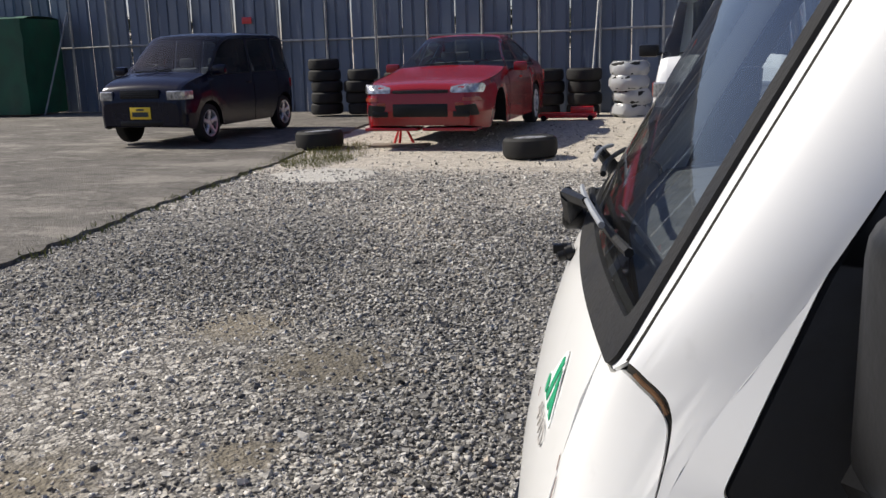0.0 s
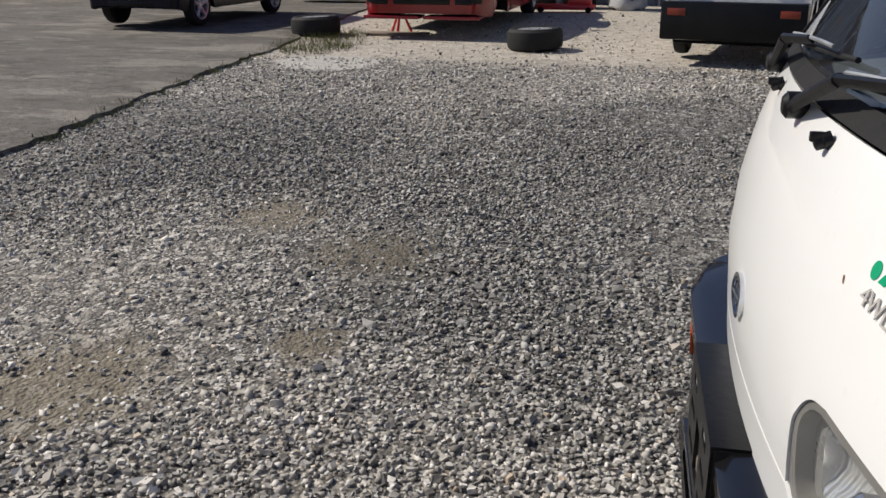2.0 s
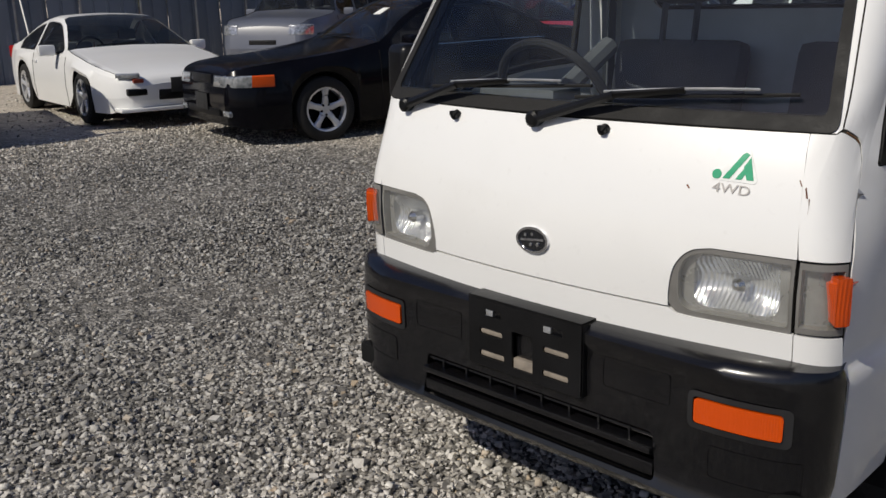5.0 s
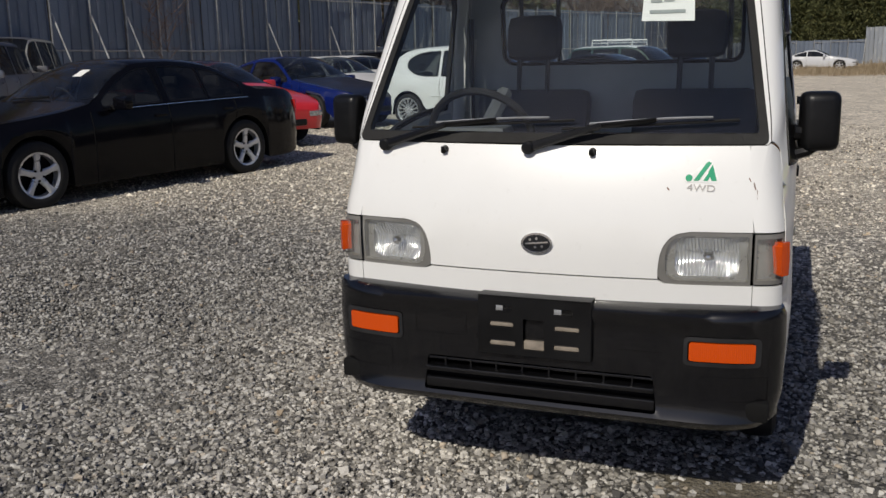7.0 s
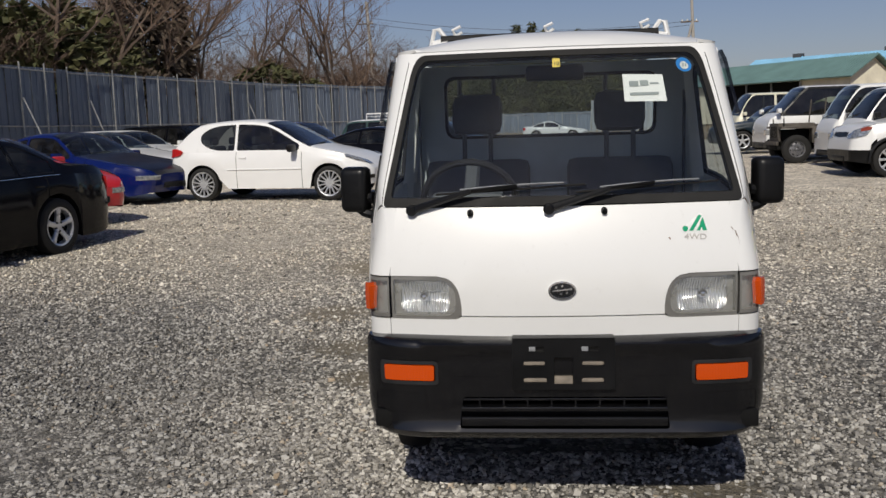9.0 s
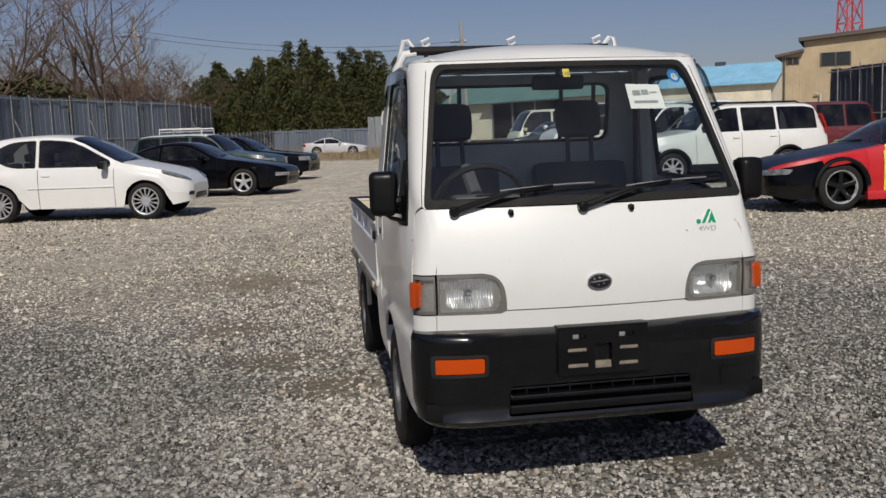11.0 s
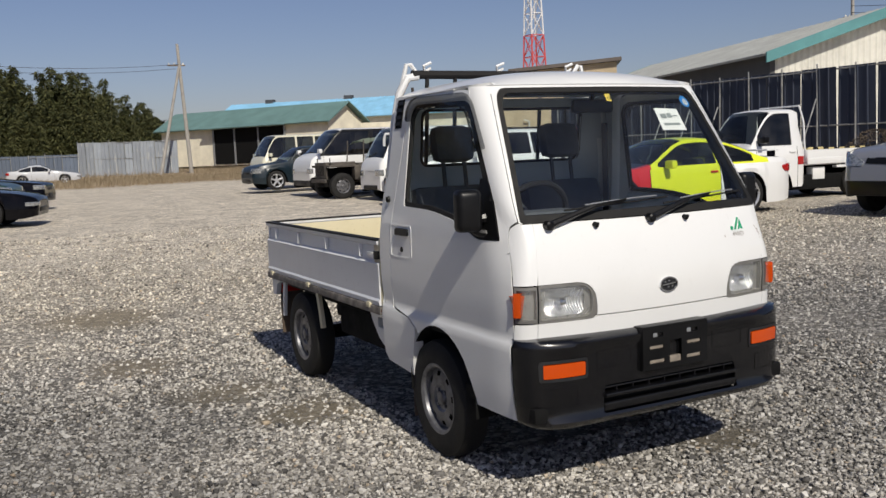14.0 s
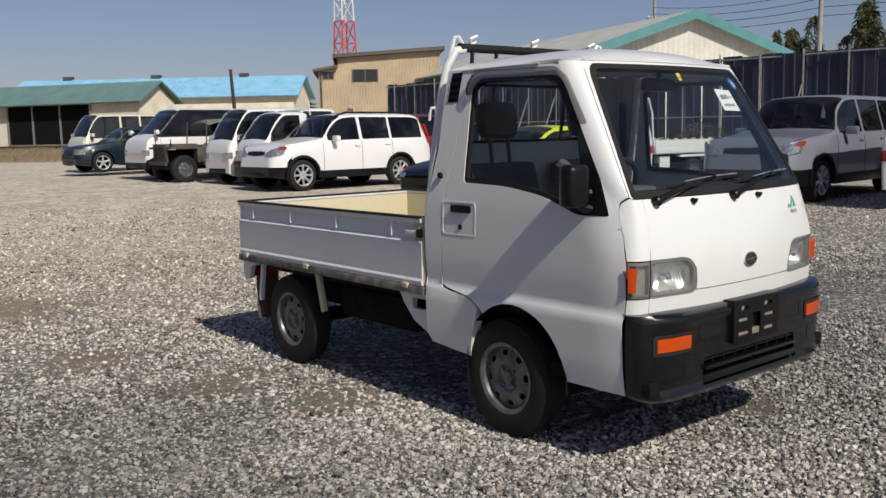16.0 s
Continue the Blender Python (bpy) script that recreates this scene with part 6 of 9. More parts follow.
            part("bumper_lip", box(bmesh.new(), nose - 0.30, nose + 0.03, sg * W * 0.45 - 0.36, sg * W * 0.45 + 0.36, 0.185, 0.225, 0.012), body, base)
        if spec.get("fog"):
            part("fog_lamp", box(bmesh.new(), nose - 0.10, nose - 0.005, sg * W * 0.68 - 0.08, sg * W * 0.68 + 0.08, 0.31, 0.37, 0.02), HEADLAMP, base)
    if "plate" in spec:
        pz, pc = spec["plate"]
        pl = part("number_plate", box(bmesh.new(), nose + 0.004, nose + 0.014, -0.165, 0.165, pz - 0.0825, pz + 0.0825, 0.003), pc, base)
        if pc is PLATE_YELLOW:
            part("plate_bar", box(bmesh.new(), nose + 0.013, nose + 0.0165, -0.06, 0.06, pz + 0.035, pz + 0.06), INK, pl)
            part("plate_bar", box(bmesh.new(), nose + 0.013, nose + 0.0165, -0.13, 0.13, pz - 0.05, pz + 0.015), INK, pl)
    # wipers and a simple cabin behind the glass
    rg = ring(cowl - 0.05)
    part("wiper", tube(bmesh.new(), [(cowl + 0.01, -0.45, smooth_at(cowl, top) + 0.03), (cowl - 0.05, 0.1, smooth_at(cowl - 0.05, top) + 0.035)], 0.009, 5), BLACK_PLASTIC, base)
    if spec.get("sticker"):
        bm = bmesh.new()
        z = lambda v: smooth_at(v, top) + 0.024
        bm.faces.new([bm.verts.new((bend(v, z(v)), y, z(v))) for v, y in ((0.22, 0.10), (0.35, 0.10), (0.35, 0.24), (0.22, 0.24))])
        part("sticker", oriented(bm, (0, 0, 0)), PAPER, base, "white paper sheet behind the windscreen")
    if spec.get("seats", True):
        zs = smooth_at((cowl + deck) / 2, belt)
        rows = [cowl - 1.15] + ([cowl - 2.0] if len(doors) > 1 or cowl - deck > 2.4 else [])
        for xx in rows:
            for yy in (-0.36, 0.36):
                if xx - 0.25 < deck:
                    continue
                st = part("seat", box(bmesh.new(), xx - 0.07, xx + 0.07, yy - 0.22, yy + 0.22, zs - 0.50, zs + 0.12, 0.05), SEAT, base)
                part("headrest", box(bmesh.new(), xx - 0.10, xx - 0.02, yy - 0.12, yy + 0.12, zs + 0.13, zs + 0.27, 0.04), SEAT, st)
        sw = tube(bmesh.new(), [(cowl - 0.55 + 0.05 * math.sin(a), -0.36 + 0.18 * math.cos(a), zs + 0.03 + 0.16 * math.sin(a)) for a in [2 * math.pi * k / 18 for k in range(18)]], 0.014, 6, closed=True)
        part("steering_wheel", sw, BLACK_PLASTIC, base)
        part("dashboard", box(bmesh.new(), cowl - 0.45, cowl - 0.05, -W * 0.8, W * 0.8, zs - 0.3, zs - 0.01, 0.05), DASH, base)
    return base


HEADLAMP = plain_mat("headlamp_face", (0.42, 0.44, 0.46), 0.14, 0.55, vary=0.65, scale=24, coat=1.0)
PLATE_YELLOW = plain_mat("yellow_plate", (0.80, 0.55, 0.03), 0.5, vary=0.05)
PLATE_DARK = plain_mat("empty_plate_holder", (0.02, 0.02, 0.02), 0.6)
NAVY = paint("navy_paint", (0.004, 0.005, 0.016), amount=0.05, rough=0.18, coat=0.0, spec=0.3)
BLACK = paint("black_paint", (0.003, 0.003, 0.0045), amount=0.03, rough=0.10, coat=0.0, spec=0.18)
RED = paint("red_paint", (0.24, 0.006, 0.010), amount=0.07, rough=0.22, coat=0.3)
BRIGHT_RED = paint("bright_red_paint", (0.55, 0.015, 0.02), amount=0.2)
BLUE = paint("blue_paint", (0.002, 0.0085, 0.085), amount=0.03, rough=0.16, coat=0.3)
SILVER = paint("silver_paint", (0.19, 0.20, 0.235), amount=0.12)
CAR_WHITE = paint("car_white_paint", (0.78, 0.78, 0.77), amount=0.15)
LIME = paint("yellow_green_paint", (0.72, 0.78, 0.02), amount=0.12)
GREEN = paint("dark_green_paint", (0.02, 0.05, 0.045), amount=0.3)
MAROON = paint("maroon_paint", (0.12, 0.012, 0.015), amount=0.3)
CREAM_CAR = paint("cream_car_paint", (0.70, 0.67, 0.52), amount=0.3)
CARBON = paint("dark_bonnet", (0.005, 0.006, 0.013), amount=0.08, coat=0.1)


def sedan(paint_m, L=4.7, w=1.74, H=1.38, wb=2.7, fo=0.93, belt=0.90, r=0.315, **kw):
    nose = wb / 2 + fo
    tail = nose - L
    s = dict(nose=nose, tail=tail, w=w, wb=wb, r=r, paint=paint_m, cowl=0.70, rf=0.0, rr=-1.05, deck=-1.72,
             top=[(tail, 0.70), (tail + 0.05, 0.88), (tail + 0.25, belt + 0.09), (-1.72, belt + 0.10), (-1.40, H - 0.22), (-1.05, H - 0.06), (-0.5, H), (-0.1, H - 0.01), (0.0, H - 0.03), (0.35, (H + belt) / 2 + 0.05), (0.70, belt + 0.06), (1.2, belt - 0.02), (nose - 0.4, belt - 0.09), (nose - 0.12, belt - 0.13), (nose - 0.03, belt - 0.16), (nose, belt - 0.20)],
             belt=[(tail, 0.84), (-1.7, belt), (0.7, belt - 0.03), (nose, belt - 0.22)], wins=[(-1.42, -0.88), (-0.86, -0.30), (-0.22, 0.48)], doors=[(-0.26, 0.72), (-1.22, -0.26)], plate=(0.40, PLATE_DARK), end_f=0.68, round_f=0.65, bow=0.06)
    s.update(kw)
    return s


def coupe(paint_m, L=4.4, w=1.73, H=1.27, wb=2.5, fo=0.95, belt=0.83, r=0.31, **kw):
    nose = wb / 2 + fo
    tail = nose - L
    s = dict(nose=nose, tail=tail, w=w, wb=wb, r=r, paint=paint_m, cowl=0.62, rf=-0.12, rr=-0.85, deck=-1.72,
             top=[(tail, 0.66), (tail + 0.05, 0.84), (tail + 0.2, belt + 0.08), (-1.72, belt + 0.09), (-1.25, H - 0.16), (-0.85, H - 0.04), (-0.45, H), (-0.12, H - 0.02), (0.25, (H + belt) / 2 + 0.04), (0.62, belt + 0.06), (1.1, belt - 0.02), (nose - 0.4, belt - 0.13), (nose - 0.12, belt - 0.20), (nose - 0.03, belt - 0.25), (nose, belt - 0.31)],
             belt=[(tail, 0.80), (-1.7, belt), (0.6, belt - 0.03), (nose, belt - 0.26)], wins=[(-1.20, -0.72), (-0.66, 0.40)], doors=[(-0.70, 0.66)], lamp=(0.47, w / 2 - 0.30, 0.22, 0.08, 0.34), grille=(0.5, 0.52, 0.0), end=0.74, end_f=0.60, round_f=0.8, bow=0.06)
    s.update(kw)
    return s


def wagon(paint_m, L=4.2, w=1.72, H=1.6, wb=2.55, fo=0.80, belt=0.98, r=0.33, **kw):
    nose = wb / 2 + fo
    tail = nose - L
    s = dict(nose=nose, tail=tail, w=w, wb=wb, r=r, paint=paint_m, cowl=0.78, rf=0.22, rr=tail + 0.32, deck=tail + 0.07,
             top=[(tail, 0.75), (tail + 0.03, belt), (tail + 0.07, belt + 0.06), (tail + 0.32, H - 0.05), (tail + 0.6, H), (-0.2, H + 0.01), (0.1, H - 0.01), (0.22, H - 0.03), (0.52, (H + belt) / 2 + 0.05), (0.78, belt + 0.07), (1.2, belt), (nose - 0.35, belt - 0.06), (nose - 0.1, belt - 0.11), (nose - 0.03, belt - 0.15), (nose, belt - 0.20)],
             belt=[(tail, 0.9), (tail + 0.3, belt), (0.78, belt - 0.03), (nose, belt - 0.24)], wins=[(tail + 0.30, -1.10), (-1.04, -0.28), (-0.20, 0.62)], doors=[(-0.24, 0.78), (-1.08, -0.24)], lamp=(belt - 0.24, w / 2 - 0.24, 0.26, 0.17, 0.34), lean=0.2, end=0.84, end_f=0.68, round_f=0.62, bow=0.06)
    s.update(kw)
    return s


def boxvan(paint_m, L=3.3, w=1.4, H=1.88, wb=1.95, fo=0.62, belt=1.02, r=0.27, **kw):
    nose = wb / 2 + fo
    tail = nose - L
    s = dict(nose=nose, tail=tail, w=w, wb=wb, r=r, paint=paint_m, cowl=nose - 0.14, rf=nose - 0.62, rr=tail + 0.12, deck=tail + 0.05, category="van",
             top=[(tail, 0.9), (tail + 0.05, belt + 0.1), (tail + 0.12, H - 0.04), (tail + 0.3, H), (0.0, H), (nose - 0.7, H - 0.01), (nose - 0.62, H - 0.04), (nose - 0.36, (H + belt) / 2 + 0.06), (nose - 0.14, belt + 0.08), (nose - 0.04, belt - 0.06), (nose - 0.01, belt - 0.25), (nose, belt - 0.42)],
             belt=[(tail, belt), (nose - 0.3, belt), (nose, belt - 0.3)], wins=[(tail + 0.2, -0.62), (-0.55, 0.12), (0.20, nose - 0.32)], doors=[(0.16, nose - 0.24), (-0.60, 0.16)], lamp=(0.72, w / 2 - 0.18, 0.10, 0.15, 0.26), lamp_turn=8, lamp_tilt=4, lean=0.14, end=0.90, round=0.2, spokes=0, rim_mat=STEEL, tw=0.15, rim=0.6, grille=(0.5, 0.52, 0.0), intake=(0.28, 0.40, 0.9), mirror=(nose - 0.30, belt + 0.14), bonnet_seam=False, seats=False, bow=0.0)
    s.update(kw)
    return s


def minitruck(name, label, at, paint_m, group=""):
    """A cab-over small truck: cab, drop-side bed, wheels."""
    s = boxvan(paint_m, L=3.3, w=1.4, H=1.74, wb=1.9, fo=0.75, belt=1.02)
    nose = s["nose"]
    back = nose - 1.40
    s.update(tail=back, rr=back + 0.10, deck=back + 0.04, wins=[(back + 0.32, nose - 0.32)], doors=[(back + 0.20, nose - 0.22)], category="truck", glass=DARK_GLASS,
             top=[(back, 1.0), (back + 0.04, 1.12), (back + 0.10, 1.70), (back + 0.25, 1.74), (nose - 0.75, 1.74), (nose - 0.62, 1.70), (nose - 0.36, 1.42), (nose - 0.14, 1.10), (nose - 0.04, 0.96), (nose - 0.01, 0.77), (nose, 0.60)], mats={"front_bumper": BLACK_PLASTIC, "door_mirror": BLACK_PLASTIC}, sill=0.24, amber=1, lamp=(0.775, 0.52, 0.07, 0.15, 0.34), intake=(0.3, 0.4, 0.0))
    base = car(name, label, at, s, group)
    bp = part("bumper", box(bmesh.new(), nose - 0.16, nose + 0.035, -0.70, 0.70, 0.22, 0.60, 0.03), BLACK_PLASTIC, base, "matt black plastic bumper")
    for sg in (1, -1):
        part("turn_signal", box(bmesh.new(), nose + 0.03, nose + 0.042, sg * 0.54 - 0.09, sg * 0.54 + 0.09, 0.46, 0.53, 0.006), AMBER_DULL, bp)
    em = part("badge", box(bmesh.new(), nose - 0.02, nose + 0.008, -0.05, 0.05, 0.775, 0.865, 0.012), CHROME, base)
    part("badge_face", box(bmesh.new(), nose + 0.004, nose + 0.010, -0.035, 0.035, 0.79, 0.85, 0.006), paint_m, em)
    part("chassis", box(bmesh.new(), nose - 3.1, nose - 0.15, -0.60, 0.60, 0.17, 0.46, 0.03), DARK, base)
    x0, x1 = nose - 3.3, back - 0.03
    bed = new("load_bed")
    bed.parent = base
    part("bed_floor", box(bmesh.new(), x0, x1, -0.68, 0.68, 0.64, 0.68, 0.005), paint_m, bed)
    part("bed_frame", box(bmesh.new(), x0 + 0.1, x1 + 0.2, -0.40, 0.40, 0.40, 0.62, 0.02), DARK, bed)
    for sg in (1, -1):
        bm = box(bmesh.new(), x0, x1, sg * 0.69 - 0.015, sg * 0.69 + 0.015, 0.66, 0.94, 0.006)
        box(bm, x0, x1, sg * 0.705 - 0.008, sg * 0.705 + 0.008, 0.66, 0.78, 0.006)
        part("side_gate", bm, paint_m, bed)
        n = 14
        for k in range(n):
            c = x0 + (x1 - x0) * (k + 0.5) / n
            part("edge_stripe", box(bmesh.new(), c - (x1 - x0) / n / 2, c + (x1 - x0) / n / 2, sg * 0.69 - 0.02, sg * 0.69 + 0.02, 0.942, 0.972), STRIPE if k % 2 else BLACK_PLASTIC, bed)
        bm = tube(bmesh.new(), [(x1 - 0.03, sg * 0.62, 0.68), (x1 + 0.0, sg * 0.60, 1.5), (x1 + 0.06, sg * 0.55, 1.80)], 0.02, 6)
        part("frame_post", bm, paint_m, bed)
    part("tail_gate", box(bmesh.new(), x0 - 0.02, x0 + 0.01, -0.69, 0.69, 0.66, 0.94, 0.006), paint_m, bed)
    part("top_rail", tube(bmesh.new(), [(x1 + 0.06, -0.55, 1.80), (x1 + 0.06, 0.55, 1.80)], 0.018, 6), paint_m, bed)
    for sg in (1, -1):
        part("guard", box(bmesh.new(), -1.45, -0.50, sg * 0.62 - 0.06, sg * 0.62 + 0.06, 0.57, 0.62, 0.01), paint_m, bed)
    part("tool_box", box(bmesh.new(), -0.25, 0.05, 0.45, 0.62, 0.36, 0.60, 0.01), paint_m, bed)
    return base


AMBER_DULL = lens_mat("dull_orange_lens", (0.28, 0.04, 0.015), 0.1, 0.3)
STRIPE = plain_mat("cream_stripe", (0.62, 0.52, 0.25), 0.7)


def off_roader(label, at):
    """A stripped jeep: flat bonnet and fenders, open front, canvas top on hoops, big steel wheels."""
    x, y, yaw = at
    b = thing("off_roader", label, "car", "far row of vehicles", pose(x, y, ground_z(x, y), 0, 0, yaw))
    part("tub", box(bmesh.new(), -1.35, 0.45, -0.66, 0.66, 0.45, 0.98, 0.03), BARE_GREY, b)
    part("bonnet", box(bmesh.new(), 0.45, 1.30, -0.42, 0.42, 0.88, 1.02, 0.03), BARE_GREY, b)
    part("grille_panel", box(bmesh.new(), 1.30, 1.36, -0.44, 0.44, 0.55, 1.02, 0.02), BARE_GREY, b)
    for k in range(7):
        part("grille_slot", box(bmesh.new(), 1.355, 1.368, -0.27 + 0.09 * k - 0.015, -0.27 + 0.09 * k + 0.015, 0.64, 0.94, 0.004), DARK, b)
    part("engine", box(bmesh.new(), 0.50, 1.28, -0.36, 0.36, 0.42, 0.86, 0.05), DARK, b)
    for sg in (1, -1):
        bm = box(bmesh.new(), 0.58, 1.36, sg * 0.56 - 0.15, sg * 0.56 + 0.15, 0.88, 0.94, 0.015)
        box(bm, 0.46, 0.60, sg * 0.56 - 0.15, sg * 0.56 + 0.15, 0.52, 0.93, 0.015)
        part("front_fender", bm, BARE_GREY, b, "rust-stained flat fender")
        part("lamp_bar", tube(bmesh.new(), [(1.24, sg * 0.50, 0.93), (1.25, sg * 0.50, 1.14)], 0.014, 6), DARK, b)
        for q in (0.96, -0.96):
            wh = new("wheel")
            wh.parent = b
            wh.matrix_basis = Matrix.Translation((q, sg * 0.60, 0.36)) @ Matrix.Rotation(sg * math.pi / 2, 4, "Z")
            wheel(wh, Matrix(), 0.36, 0.20, 0.20, STEEL, holes=8)
        for q in (0.30, -0.45, -1.28):
            part("hoop", tube(bmesh.new(), [(q, sg * 0.62, 0.95), (q - 0.05, sg * 0.60, 1.62)], 0.018, 6), BARE_GREY, b)
    part("bumper", box(bmesh.new(), 1.38, 1.45, -0.55, 0.55, 0.46, 0.56, 0.012), BARE_GREY, b)
    bm = bmesh.new()
    rows = []
    for q, h in ((0.20, 1.60), (0.0, 1.66), (-0.6, 1.69), (-1.34, 1.66)):
        rows.append([bm.verts.new((q, c * 0.64, h - 0.10 * c * c)) for c in (-1, -0.6, 0, 0.6, 1)])
    for r0, r1 in zip(rows, rows[1:]):
        for i in range(4):
            bm.faces.new((r0[i], r0[i + 1], r1[i + 1], r1[i]))
    bmesh.ops.solidify(bm, geom=bm.faces[:], thickness=0.03)
    part("canvas_top", bm, CANVAS, b, "faded grey-green canvas top")
    part("canvas_side", box(bmesh.new(), -1.34, -0.45, -0.645, -0.62, 0.98, 1.62, 0.01), DARK, b)
    part("canvas_side", box(bmesh.new(), -1.34, -0.45, 0.62, 0.645, 0.98, 1.62, 0.01), DARK, b)
    part("chassis_rail", box(bmesh.new(), -1.4, 1.38, -0.30, 0.30, 0.34, 0.46, 0.02), DARK, b)


BARE_GREY = plain_mat("bare_grey_body", (0.095, 0.082, 0.068), 0.7, vary=0.5, scale=5)
CANVAS = plain_mat("faded_canvas", (0.33, 0.38, 0.29), 0.9, vary=0.2, scale=6)


def build_cars():
    # tall wagon in dark blue with a yellow plate
    eK = boxvan(NAVY, L=3.4, w=1.475, H=1.54, wb=2.34, fo=0.62, belt=0.92, r=0.275, category="car", spokes=5, rim_mat=ALLOY, tw=0.165, rim=0.68, seats=True, end=0.82, round=0.4)
    n = eK["nose"]
    t_ = eK["tail"]
    eK.update(cowl=n - 0.62, rf=n - 1.30, rr=t_ + 0.16, deck=t_ + 0.05, bonnet_seam=True, glass=DARK_GLASS, top=[(t_, 0.85), (t_ + 0.05, 1.05), (t_ + 0.16, 1.48), (t_ + 0.4, 1.54), (-0.2, 1.55), (n - 1.45, 1.53), (n - 1.30, 1.50), (n - 0.95, 1.24), (n - 0.62, 0.98), (n - 0.35, 0.92), (n - 0.12, 0.84), (n - 0.03, 0.74), (n, 0.60)],
              belt=[(t_, 0.93), (n - 0.7, 0.90), (n, 0.70)], wins=[(t_ + 0.24, -0.98), (-0.92, -0.18), (-0.12, n - 0.78)], doors=[(-0.15, n - 0.66), (-0.95, -0.15)], lamp=(0.70, 0.53, 0.20, 0.12, 0.18), lamp_turn=22, grille=(0.66, 0.78, 0.62), bars=3, intake=(0.28, 0.36, 0.7), plate=(0.46, PLATE_YELLOW), mirror=(n - 0.80, 1.02))
    car("minivan", "dark blue kei minivan with yellow number plate on concrete", (-11.99, -6.62, 356, 0.05), eK, "parked cars")
    red = sedan(RED, wb=2.665, fo=0.90, r=0.32, sill=0.20, no_front=True, lamps=[[(0.40, 0.66), (0.40, 0.735), (0.56, 0.765), (0.84, 0.775), (0.92, 0.74), (0.88, 0.66)]], holes=[[(0.50, 0.37), (0.46, 0.50), (0.74, 0.52), (0.80, 0.38)]], ambers=[[(0.56, 0.555), (0.56, 0.60), (0.80, 0.605), (0.84, 0.56)]], grille=(0.655, 0.70, 0.75), intake=(0.36, 0.53, 0.74), vents=True, glass=TINT_GLASS, spokes=6, H=1.40)
    red.pop("plate")
    car("red_sedan", "red sports sedan raised on stands, front wheels removed", (-12.32, -2.60, 357, 0.06), red, "parked cars")
    minitruck("mini_truck", "white kei truck with dark bumper facing the yard", (-9.88, 1.24, 346, 0.03), CAR_WHITE, "parked cars")
    # white low coupe
    rx = coupe(CAR_WHITE, L=4.29, w=1.76, H=1.23, wb=2.425, fo=0.92, belt=0.78, r=0.305, intake=(0.30, 0.42, 0.62), plate=(0.46, PLATE_DARK), vents=True, lamp=(0.58, 0.62, 0.14, 0.05, 0.22), glass=TINT_GLASS, spokes=5, sill=0.16)
    car("white_coupe", "white low two-door sports coupe with five-spoke alloys", (-10.25, 4.06, 353), rx, "parked cars")
    ch = sedan(BLACK, L=4.72, w=1.755, H=1.37, wb=2.73, fo=0.95, r=0.325, lamp=(0.645, 0.545, 0.42, 0.11, 0.40), amber=0.20, amber_n=3, rim=0.66, lugs=True, sticker=True, lamp_turn=16, grille=(0.60, 0.70, 0.52), bars=2, intake=(0.30, 0.38, 0.9), fog=True, glass=DARK_GLASS, sill=0.17, plate=(0.43, PLATE_DARK), tail_len=0.08, chrome_belt=True)
    car("black_sedan", "black four-door sedan with silver five-spoke alloys", (-6.47, 5.57, 258.6, -0.02, 0.7), ch, "parked cars")
    suv = wagon(paint("steel_blue_paint", (0.10, 0.11, 0.14), amount=0.08), L=4.5, w=1.78, H=1.68, wb=2.62, fo=0.88, belt=1.05, r=0.34)
    car("silver_suv", "silver compact SUV parked behind a black sedan", (-13.14, 9.45, 300, -0.02), suv, "parked cars")
    car("grey_wagon", "dark grey tall wagon with pale pillars by the fence", (-14.6, 12.0, 300, 0.0), wagon(paint("grey_paint", (0.10, 0.10, 0.11)), H=1.78, belt=1.1, mats={"pillar": CREAM_CAR, "window_frame": CREAM_CAR}), "parked cars")
    car("red_coupe", "bright red two-door coupe with black roof", (-8.05, 9.80, 335), coupe(BRIGHT_RED, H=1.25, sill=0.2, mats={"roof": BLACK, "pillar": BLACK}), "parked cars")
    bl = coupe(BLUE, L=4.5, w=1.74, H=1.29, wb=2.475, fo=0.95, belt=0.82, mats={"bonnet": CARBON}, spokes=10, intake=(0.28, 0.38, 0.6), sill=0.16, rim=0.74)
    car("blue_coupe", "blue sports coupe with black bonnet and alloy wheels", (-8.40, 13.50, 340), bl, "parked cars")
    car("white_coupe", "white two-door coupe parked nose out", (-9.88, 17.87, 338), coupe(CAR_WHITE, H=1.30, glass=TINT_GLASS), "parked cars")
    car("white_wagon", "white station wagon near the fence", (-10.92, 21.07, 338), wagon(CAR_WHITE, L=4.5, H=1.32, belt=0.86, glass=TINT_GLASS), "parked cars")
    car("white_wagon", "white wagon with black roof near the fence", (-10.51, 24.62, 338), wagon(CAR_WHITE, L=4.6, H=1.46, belt=0.90, mats={"roof": BLACK, "pillar": BLACK}), "parked cars")
    hb = wagon(CAR_WHITE, L=3.83, w=1.65, H=1.42, wb=2.44, fo=0.72, belt=0.88, r=0.30, spokes=14, rim=0.74, glass=TINT_GLASS, lamp=(0.66, 0.56, 0.34, 0.13, 0.26), lamp_turn=34, lamp_tilt=22, grille=(0.50, 0.52, 0.0), intake=(0.30, 0.40, 0.62), tail_z=0.86, end_f=0.56, round_f=0.85, bow=0.08, lamp_rise=0.5, mats={"door_mirror": BLACK_PLASTIC})
    n, t_ = hb["nose"], hb["tail"]
